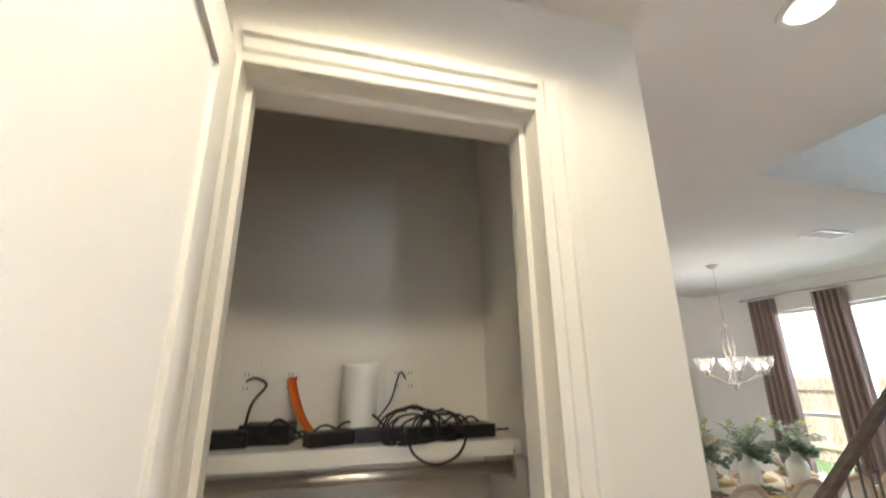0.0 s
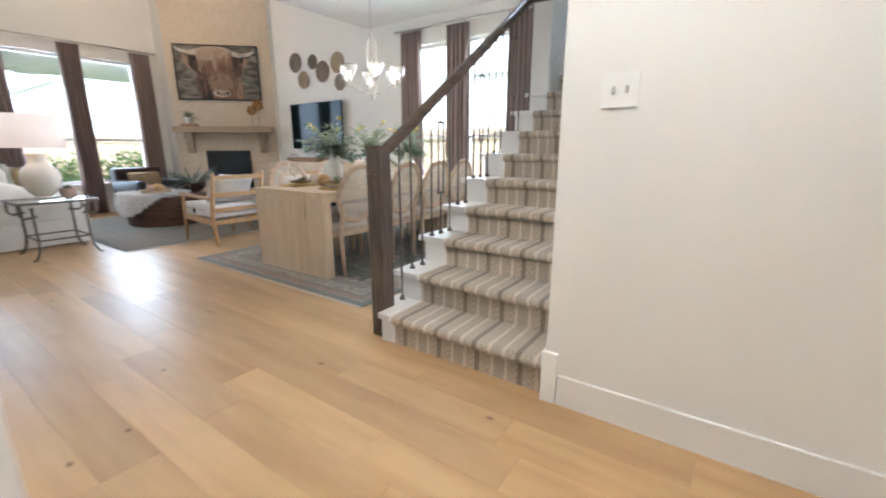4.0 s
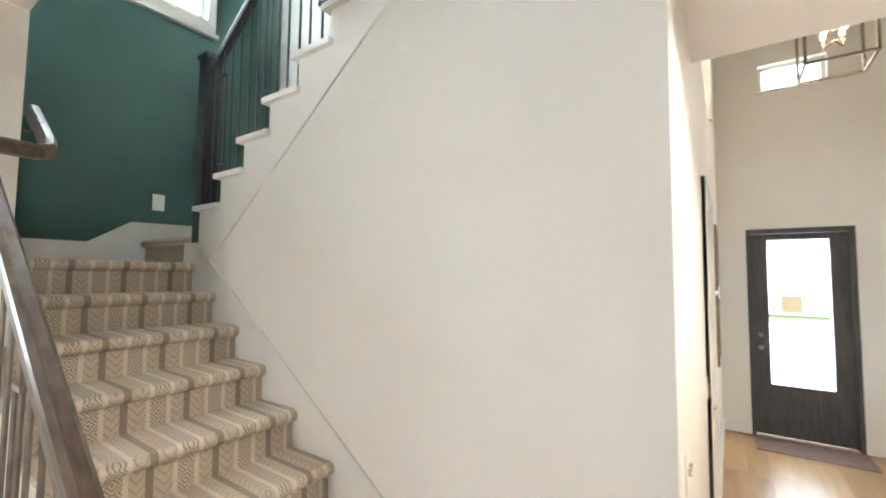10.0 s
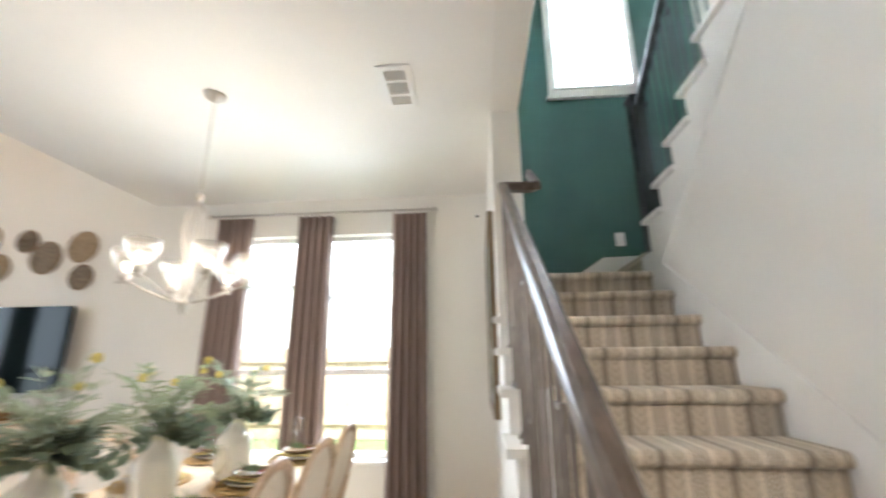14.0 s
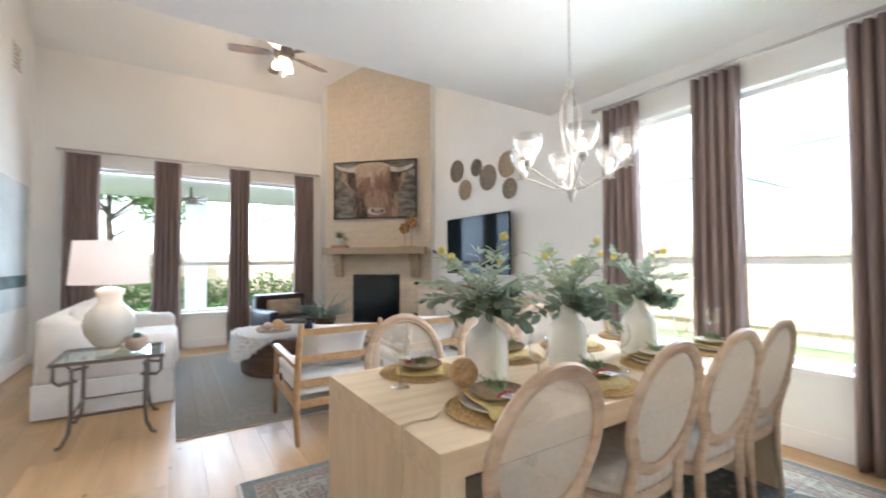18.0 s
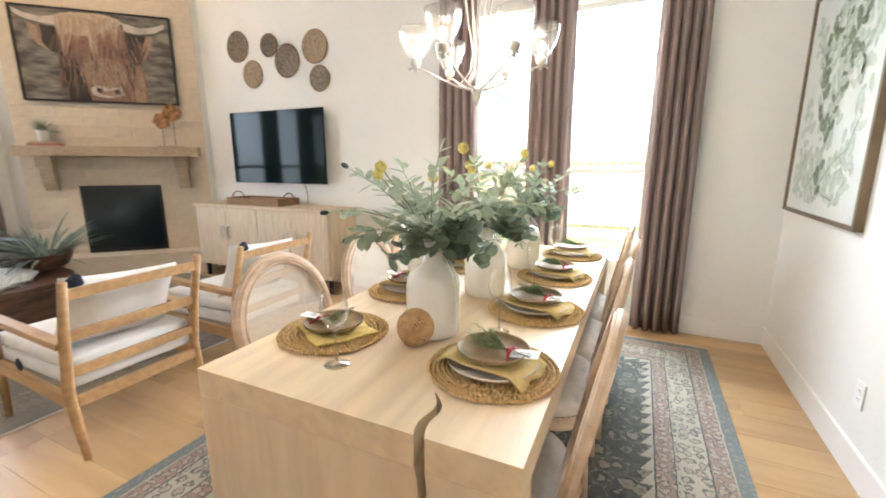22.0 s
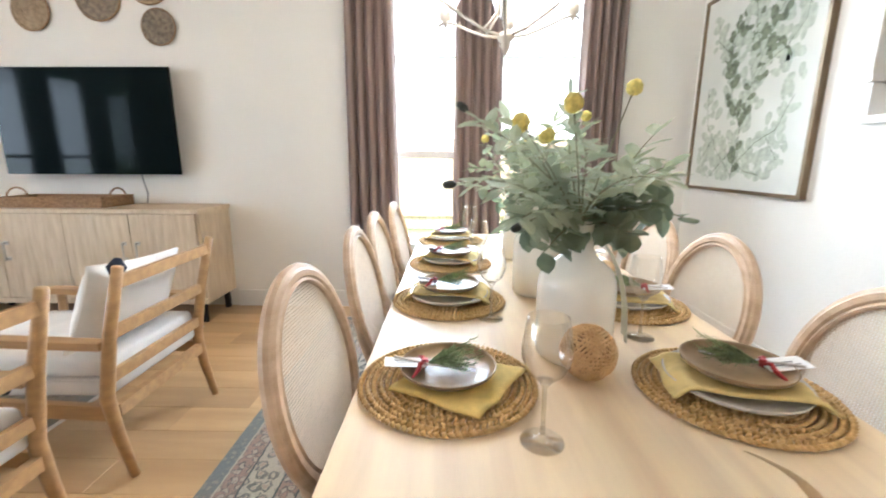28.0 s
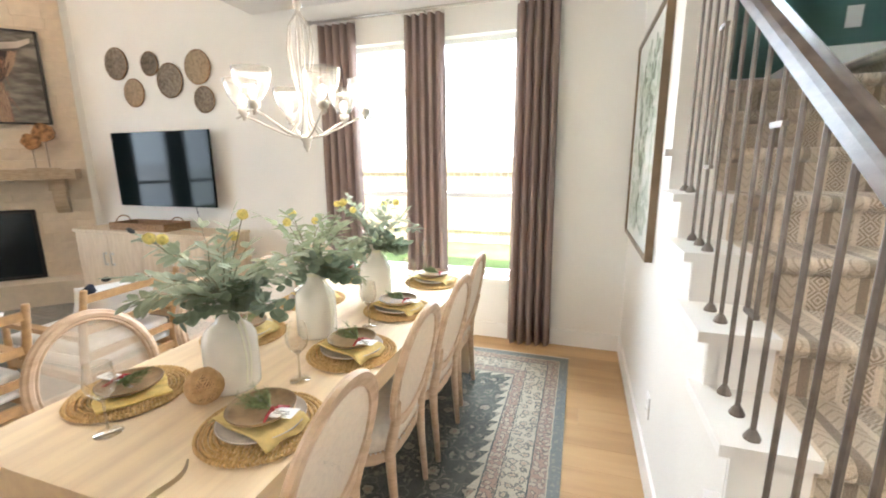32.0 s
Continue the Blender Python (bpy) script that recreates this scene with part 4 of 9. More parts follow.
# chairs
def dining_chair():
    ch = thing("dining_chair", 0, 0, 0.011, "weathered oak dining chair with oval cane back", "chair", "chairs round the dining table")
    z0 = 0.011
    bm = bmesh.new()
    n = 28
    def sq(r, a):
        c, s = math.cos(a), math.sin(a)
        e = 0.62
        return r * math.copysign(abs(c) ** e, c), 0.94 * r * math.copysign(abs(s) ** e, s) + 0.0
    def shell(prof):
        bm = bmesh.new()
        rings = [[bm.verts.new((*sq(r, 2 * math.pi * i / n), h)) for i in range(n)] for r, h in prof]
        for a, b in zip(rings, rings[1:]):
            for i in range(n):
                bm.faces.new((a[i], a[(i + 1) % n], b[(i + 1) % n], b[i]))
        bm.faces.new(list(reversed(rings[0])))
        bm.faces.new(rings[-1])
        return bm
    part("seat", shell([(0.245, 0.425), (0.252, 0.44), (0.252, 0.465), (0.235, 0.49), (0.19, 0.505), (0.08, 0.512)]), M_LINEN, ch, "padded linen seat", smooth=True)
    part("seat_frame", shell([(0.242, 0.365), (0.25, 0.372), (0.25, 0.424)]), M_CHAIRWOOD, ch)
    bm = bmesh.new()
    for i in range(n * 2):
        x, y = sq(0.2535, math.pi * i / n)
        box(bm, x - 0.003, x + 0.003, y - 0.003, y + 0.003, 0.426, 0.432)
    tagged(part("nail_trim", bm, M_NICKEL, ch), "row of small nail heads", kind="stuff")
    for s in (-1, 1):
        part("leg", lathe(bmesh.new(), [(0.013, 0.0), (0.017, 0.05), (0.024, 0.30), (0.021, 0.315), (0.027, 0.33), (0.027, 0.36)], (0.19 * s, 0.19, z0), 12), M_CHAIRWOOD, ch, smooth=True)
        bm = tube(bmesh.new(), [(0.175 * s, -0.245, z0), (0.175 * s, -0.225, 0.30), (0.178 * s, -0.222, 0.42), (0.165 * s, -0.235, 0.50), (0.175 * s, -0.255, 0.58), (0.205 * s, -0.275, 0.66)], [0.014, 0.021, 0.024, 0.022, 0.02, 0.016], 8)
        part("leg", bm, M_CHAIRWOOD, ch, smooth=True)
    tilt = pose(0, -0.28, 0.735, 0, 0, 0) @ pose(0, 0, 0, 12, 0, 0)
    a_, b_ = 0.222, 0.247
    bm = bmesh.new()
    N = 64
    rings = []
    for i in range(N):
        t = 2 * math.pi * i / N
        c, s = math.cos(t), math.sin(t)
        ring = []
        for dr, dy in ((-0.024, -0.010), (-0.025, 0.010), (-0.020, 0.015), (-0.013, 0.011), (-0.008, 0.016), (0.006, 0.017), (0.012, 0.012), (0.021, 0.010), (0.025, 0.0), (0.020, -0.013), (0.002, -0.016)):
            ring.append(bm.verts.new(tilt @ Vector(((a_ + dr) * c, dy, (b_ + dr) * s))))
        rings.append(ring)
    for i in range(N):
        a, b = rings[i], rings[(i + 1) % N]
        for k in range(11):
            bm.faces.new((a[k], a[(k + 1) % 11], b[(k + 1) % 11], b[k]))
    part("back_frame", bm, M_CHAIRWOOD, ch)
    bm = bmesh.new()
    ai, bi = a_ - 0.024, b_ - 0.024
    st, wd = 0.0074, 0.0012
    k = -int(ai / st)
    while k * st < ai:
        h = bi * math.sqrt(max(0, 1 - (k * st / ai) ** 2))
        box(bm, k * st - wd, k * st + wd, -0.0012, 0.0004, -h, h, tilt)
        k += 1
    k = -int(bi / st)
    while k * st < bi:
        h = ai * math.sqrt(max(0, 1 - (k * st / bi) ** 2))
        box(bm, -h, h, -0.0004, 0.0012, k * st - wd, k * st + wd, tilt)
        k += 1
    tagged(part("cane_back", bm, M_CANE, ch), "open woven cane panel", kind="stuff")
    return ch


chair = dining_chair()
places = [(4.27, 3.876, 0), (4.90, 3.87, 1), (5.40, 3.85, -1), (5.93, 3.88, 1), (4.41, 4.505, 178), (5.02, 4.50, 181), (5.49, 4.51, 180), (5.97, 4.48, 179)]
for i, (x, y, a) in enumerate(places):
    mm = pose(x, y, 0.011, 0, 0, a)
    if i == 0:
        chair.matrix_basis = mm
    else:
        copy_thing(chair, mm)

# place settings
M_SEAGRASS = mat("seagrass_braid", (0.66, 0.44, 0.18), 0.65, vary=0.2, scale=70, bump=0.5, bscale=160, colour2=(0.46, 0.28, 0.09))
M_PLATE = mat("cream_stoneware", (0.66, 0.60, 0.50), 0.25, vary=0.05, scale=20)
M_PLATE2 = mat("taupe_stoneware", (0.37, 0.255, 0.135), 0.3, vary=0.15, scale=14, spec=0.14)
M_NAPKIN = mat("mustard_linen", (0.78, 0.58, 0.18), 0.9, vary=0.08, scale=30, bump=0.3, bscale=380)
M_NAPKIN2 = mat("pale_yellow_linen", (0.68, 0.52, 0.20), 0.9, vary=0.06, scale=30, bump=0.3, bscale=380)
M_SPRIG = mat("sprig_green", (0.31, 0.39, 0.17), 0.7, vary=0.2, scale=60)
leafy(M_SPRIG, 0.35)
M_RED = mat("red_ribbon", (0.38, 0.03, 0.03), 0.5, vary=0.1)
M_CARD = mat("white_card", (0.80, 0.79, 0.77), 0.6, vary=0.01)
M_INK = mat("ink", (0.06, 0.05, 0.05), 0.6)


def placemat():
    ob = thing("placemat", 0, 0, TZ, "round braided seagrass placemat on the table", "placemat", "placemats on the dining table")
    rr = random.Random(2)
    for r in range(1, 8):
        bm = bmesh.new()
        R = 0.0275 * r - 0.012
        for side in (-1, 1):
            rad = R + 0.0068 * side
            n = max(7, int(2 * math.pi * rad / 0.0125))
            for i in range(n):
                a = 2 * math.pi * (i + 0.5 * (side > 0)) / n + rr.uniform(-0.03, 0.03) / max(1, r)
                c = Vector((rad * math.cos(a), rad * math.sin(a), TZ + 0.0085))
                d = Vector((-math.sin(a), math.cos(a), 0)) * 0.78 + Vector((math.cos(a), math.sin(a), 0)) * 0.62 * side
                w = Vector((-d.y, d.x, 0))
                ring = [bm.verts.new(c + w * 0.0056 * math.cos(q) + Vector((0, 0, 0.0068 * math.sin(q)))) for q in (0, 1.05, 2.09, 3.14, 4.19, 5.24)]
                e0, e1 = bm.verts.new(c - d * 0.012 - Vector((0, 0, 0.004))), bm.verts.new(c + d * 0.012 - Vector((0, 0, 0.001)))
                for q in range(6):
                    bm.faces.new((ring[q], ring[(q + 1) % 6], e1))
                    bm.faces.new((ring[(q + 1) % 6], ring[q], e0))
        tagged(part("braid_ring", bm, M_SEAGRASS, ob, smooth=True), kind="stuff")
    return ob


def plate(name, r, z, material, label):
    bm = bmesh.new()
    lathe(bm, [(r * 0.60, 0.0), (r * 0.64, 0.002), (r * 0.86, 0.006), (r * 0.97, 0.014), (r, 0.021), (r * 0.985, 0.0225), (r * 0.95, 0.0165), (r * 0.84, 0.0095), (r * 0.6, 0.006), (0.001, 0.0055)], (0, 0, z), 40)
    return tagged(mesh_ob(name, bm, material, smooth=True), label, "plate", "plates on the dining table")


def napkin(material, label, drape):
    bm = bmesh.new()
    n = 22
    grid = []
    wide, deep, off = (0.285, 0.165, -0.012) if drape else (0.215, 0.205, -0.03)
    for i in range(n + 1):
        row = []
        for j in range(n + 1):
            u, v = i / n - 0.5, j / n - 0.5
            x, y = u * wide + 0.004 * math.sin(9 * v), v * deep + off + 0.003 * math.sin(11 * u)
            z = TZ + 0.0485 + 0.002 * math.sin(9 * u + 4 * v)
            if drape and abs(x) > 0.110:
                z -= min(0.024, 0.8 * (abs(x) - 0.110)) + 0.003 * math.sin(70 * y)
            row.append(bm.verts.new((x, y, z)))
        grid.append(row)
    for i in range(n):
        for j in range(n):
            bm.faces.new((grid[i][j], grid[i + 1][j], grid[i + 1][j + 1], grid[i][j + 1]))
    ob = mesh_ob("napkin", bm, material, smooth=True)
    s = ob.modifiers.new("thick", "SOLIDIFY")
    s.thickness = 0.007
    return tagged(ob, label, "napkin", "napkins on the dining table")


def sprig():
    ob = thing("greenery_sprig", 0, 0, TZ + 0.06, "green fern sprig tied with red ribbon on the plate", "sprig", "sprigs on the plates")
    rnd = random.Random(7)
    bm = bmesh.new()
    for s in range(17):
        a = -0.75 + 0.092 * s + rnd.uniform(-0.05, 0.05)
        L = 0.07 + 0.055 * rnd.random()
        base = Vector((0.045, 0.0, TZ + 0.066))
        d = Vector((-math.cos(a), math.sin(a) * 0.9, 0.02 + 0.38 * rnd.random()))
        mid = base + d * L * 0.6 + Vector((0, 0, 0.006))
        tip = base + d * L + Vector((0, 0, -0.008))
        tube(bm, [base, mid, tip], [0.0011, 0.0009, 0.0004], 3)
        for q in range(13):
            f = 0.3 + 0.7 * q / 13
            p = base + d * L * f
            for sd in (-1, 1):
                e = p + Vector((-0.012 * math.cos(a), sd * (0.006 + 0.011 * rnd.random()), rnd.uniform(-0.006, 0.014)))
                tube(bm, [p, e], [0.0009, 0.0003], 3)
    part("fern", bm, M_SPRIG, ob)
    bm = bmesh.new()
    lathe(bm, [(0.006, -0.008), (0.009, 0.0), (0.006, 0.008)], (0.05, 0, TZ + 0.068), 10)
    for sd in (-1, 1):
        tube(bm, [(0.05, 0, TZ + 0.068), (0.058, 0.015 * sd, TZ + 0.072), (0.06, 0.03 * sd, TZ + 0.064), (0.07, 0.05 * sd, TZ + 0.056)], [0.003, 0.005, 0.005, 0.003], 5)
    part("ribbon", bm, M_RED, ob, "red ribbon knot")
    bm = bmesh.new()
    box(bm, -0.045, 0.045, -0.024, 0.024, -0.0006, 0.0006, pose(0.092, 0.004, TZ + 0.068, 3, -5, 12))
    card = part("name_card", bm, M_CARD, ob, "white paper name card")
    bm = bmesh.new()
    for q, w in ((-0.006, 0.028), (0.004, 0.02)):
        box(bm, -w, w, q - 0.001, q + 0.001, 0.0006, 0.0012, pose(0.092, 0.004, TZ + 0.068, 3, -5, 12))
    part("writing", bm, M_INK, card)
    return ob


def cutlery():
    ob = thing("fork", 0, 0, TZ + 0.06, "slim metal fork lying across the plate", "fork", "forks on the plates")
    bm = bmesh.new()
    tube(bm, [(-0.02, 0.02, TZ + 0.0675), (0.04, 0.01, TZ + 0.0685), (0.12, -0.012, TZ + 0.072)], [0.0022, 0.0018, 0.003], 6)
    part("stem", bm, M_NICKEL, ob)
    bm = bmesh.new()
    for k in (-1.5, -0.5, 0.5, 1.5):
        tube(bm, [(-0.02, 0.02 + k * 0.003, TZ + 0.0675), (-0.06, 0.03 + k * 0.0035, TZ + 0.0695)], 0.0011, 4)
    part("prongs", bm, M_NICKEL, ob)
    return ob


def wine_glass():
    ob = thing("wine_glass", 0, 0, TZ, "clear stemmed wine glass standing empty on the table", "glass", "wine glasses on the dining table")
    prof = [(0.0385, 0.0), (0.037, 0.002), (0.012, 0.006), (0.0045, 0.014), (0.0036, 0.05), (0.0042, 0.104), (0.014, 0.117), (0.031, 0.132), (0.0415, 0.158), (0.0425, 0.175), (0.0345, 0.228), (0.0338, 0.2288), (0.0334, 0.228)]
    part("foot", lathe(bmesh.new(), prof[:4], (0, 0, TZ + 0.001), 24), M_GLASS, ob, smooth=True)
    part("stem", lathe(bmesh.new(), prof[3:7], (0, 0, TZ + 0.001), 12), M_STEMGLASS, ob, smooth=True)
    bowl_mesh = lathe(bmesh.new(), prof[6:], (0, 0, TZ + 0.001), 28)
    bmesh.ops.delete(bowl_mesh, geom=[q for q in bowl_mesh.faces if len(q.verts) > 4], context="FACES_ONLY")
    part("bowl", bowl_mesh, M_GLASS, ob, smooth=True)
    return ob


mat_thing = placemat()
charger = plate("dinner_plate", 0.135, TZ + 0.0165, M_PLATE, "cream stoneware dinner plate on the placemat")
small = plate("salad_plate", 0.105, TZ + 0.0525, M_PLATE2, "glossy taupe salad plate on a folded napkin")
nap1 = napkin(M_NAPKIN, "folded mustard yellow linen napkin under the plate", False)
nap2 = napkin(M_NAPKIN2, "folded pale yellow linen napkin under the plate", True)
spr = sprig()
frk = cutlery()
glass = wine_glass()
first = True
SETTINGS = [(4.31, 3.875, 180), (4.86, 3.875, 174), (5.41, 3.90, 183), (6.0, 3.90, 178), (4.33, 4.475, 4), (4.88, 4.475, -5), (5.42, 4.47, 3), (6.0, 4.47, 0)]
for i, (x, y, a) in enumerate(SETTINGS):
    left = i > 3
    for src in (mat_thing, small, spr, frk):
        turn = (75 if left else -100) + 12 * math.sin(i * 5)
        low = -0.024 if i == 4 else 0.0
        mm = pose(x, y, TZ if src is mat_thing else (TZ + 0.065 + low if src in (spr, frk) else low), 0, 0, turn if src in (spr, frk) else a)
        if i == 0:
            src.matrix_basis = mm
        else:
            copy_thing(src, mm)
    if i != 4:
        mm = pose(x, y, 0, 0, 0, a)
        if i == 0:
            charger.matrix_basis = mm
        else:
            copy_thing(charger, mm)
    src = nap1 if i == 4 else nap2
    mm = pose(x, y, -0.024 if i == 4 else 0.0, 0, 0, a + (-35 if i == 4 else 78 + 14 * math.sin(i * 3)))
    if i in (0, 4):
        src.matrix_basis = mm
    else:
        copy_thing(src, mm)
GLASSES = [(4.14, 4.31), (4.59, 3.945), (4.72, 4.345), (5.16, 3.95), (5.27, 4.35), (6.29, 4.05), (5.84, 4.36), (5.72, 3.96)]
for i, (x, y) in enumerate(GLASSES):
    mm = pose(x, y, TZ, 0, 0, i * 20)
    if i == 0:
        glass.matrix_basis = mm
    else:
        copy_thing(glass, mm)

# woven ball
M_RATTAN = mat("rattan", (0.62, 0.395, 0.185), 0.6, vary=0.12, scale=40, colour2=(0.47, 0.28, 0.115))
M_RATTAN_DARK = mat("rattan_shadow", (0.16, 0.085, 0.035), 0.8)
ball = thing("rattan_ball", 4.365, 4.163, TZ, "woven natural rattan ball resting on the table", "ball")
part("core", lathe(bmesh.new(), [(0.057 * math.sin(math.pi * i / 12) + 0.0005, -0.057 * math.cos(math.pi * i / 12)) for i in range(13)], (4.365, 4.163, TZ + 0.062), 24), M_RATTAN_DARK, ball, smooth=True)
rnd = random.Random(3)
for ax in ((1, 0, 0), (0, 1, 0), (0, 0, 1), (1, 1, 1), (-1, 1, 1), (1, -1, 1), (1, 1, -1)):
    nrm = Vector(ax).normalized()
    u = nrm.orthogonal().normalized()
    v = nrm.cross(u)
    for k in (-2, -1, 0, 1, 2):
        h = k * 0.0085
        r = math.sqrt(0.0598 ** 2 - h * h)
        bm = bmesh.new()
        tube(bm, [Vector((4.365, 4.163, TZ + 0.062)) + nrm * h + (u * math.cos(2 * math.pi * i / 30) + v * math.sin(2 * math.pi * i / 30)) * (r + 0.0012 * math.sin(i * 2.1 + k)) for i in range(30)], 0.0028, 5, closed=True)
        part("strand", bm, M_RATTAN, ball, smooth=True)

# vases with greenery
M_EUC = mat("eucalyptus_leaf", (0.39, 0.43, 0.28), 0.6, vary=0.15, scale=12, colour2=(0.27, 0.32, 0.19), random_tint=0.12)
M_EUC2 = mat("dusty_leaf", (0.44, 0.48, 0.35), 0.6, vary=0.12, scale=12, colour2=(0.30, 0.35, 0.235))
M_ROUND = mat("round_leaf", (0.25, 0.30, 0.20), 0.5, vary=0.15, scale=12, colour2=(0.13, 0.17, 0.11))
for m_ in (M_EUC, M_EUC2, M_ROUND):
    leafy(m_, 0.4)
M_STEM = mat("stem", (0.22, 0.20, 0.12), 0.7)
M_YELLOW = mat("yellow_bloom", (0.82, 0.68, 0.19), 0.85, vary=0.12, scale=80, bump=0.6, bscale=300)
M_BUD = mat("dark_bud", (0.055, 0.06, 0.055), 0.6, vary=0.2, scale=60)
M_RIBBON = mat("cream_ribbon", (0.76, 0.74, 0.58), 0.7, vary=0.03)


def leaf_mesh(bm, base, d, up, length, width, bend=0.15):
    side = d.cross(up).normalized()
    nrm = side.cross(d).normalized()
    prev = None
    vs = []
    for q, w in ((0, 0.08), (0.25, 0.8), (0.5, 1.0), (0.78, 0.7), (1.0, 0.0)):
        c = base + d * length * q - nrm * bend * length * q * q
        if w > 0:
            vs.append((bm.verts.new(c - side * width * w * 0.5), bm.verts.new(c - nrm * width * 0.08), bm.verts.new(c + side * width * w * 0.5)))
        else:
            vs.append((bm.verts.new(c),))
    for a, b in zip(vs, vs[1:]):
        if len(b) == 3:
            bm.faces.new((a[0], a[1], b[1], b[0]))
            bm.faces.new((a[1], a[2], b[2], b[1]))
        else:
            bm.faces.new((a[0], a[1], b[0]))
            bm.faces.new((a[1], a[2], b[0]))


def spray(bm_l, bm_s, rnd, base, a, el, length, kind):
    """One branch with leaves along it."""
    d = Vector((math.cos(a) * math.cos(el), math.sin(a) * math.cos(el), math.sin(el)))
    pts = []
    n = 9
    p = base.copy()
    for i in range(n):
        pts.append(p.copy())
        d = (d + Vector((0, 0, -0.10 if kind != "tall" else -0.02)) + Vector((rnd.uniform(-1, 1), rnd.uniform(-1, 1), rnd.uniform(-1, 1))) * 0.15).normalized()
        p = p + d * length / n
    tube(bm_s, pts, [0.0028 * (1 - 0.7 * i / n) for i in range(n)], 4)
    for i in range(2, n):
        d = (pts[i] - pts[i - 1]).normalized()
        up = Vector((rnd.uniform(-0.35, 0.35), rnd.uniform(-0.35, 0.35), 1))
        flat = d.cross(up).normalized()
        if kind == "olive":
            for h in (0.0, 0.5):
                q = pts[i] - d * length / n * h
                for sd in (-1, 1):
                    if rnd.random() < 0.25:
                        continue
                    ld = (flat * sd + d * rnd.uniform(0.35, 1.0) + Vector((0, 0, rnd.uniform(-0.6, 0.6)))).normalized()
                    taper = 1.0 - 0.45 * abs(i - 0.55 * n) / n
                    leaf_mesh(bm_l, q, ld, up, rnd.uniform(0.05, 0.08) * taper * 1.08, rnd.uniform(0.025, 0.037))
        else:
            side = d.orthogonal().normalized()
            side.rotate(Matrix.Rotation(rnd.uniform(0, 6.28), 3, d))
            for j in range(2):
                sd = side.copy()
                sd.rotate(Matrix.Rotation(math.pi * j + rnd.uniform(-0.4, 0.4), 3, d))
                q = pts[i] - d * rnd.uniform(0, length / n)
                ld = (sd + d * 0.25).normalized()
                leaf_mesh(bm_l, q, ld, up, rnd.uniform(0.045, 0.065), rnd.uniform(0.042, 0.06), 0.05)
    if kind == "olive":
        leaf_mesh(bm_l, pts[-1], d, Vector((0, 0.2, 1)), 0.06, 0.015)
    return pts[-1], d


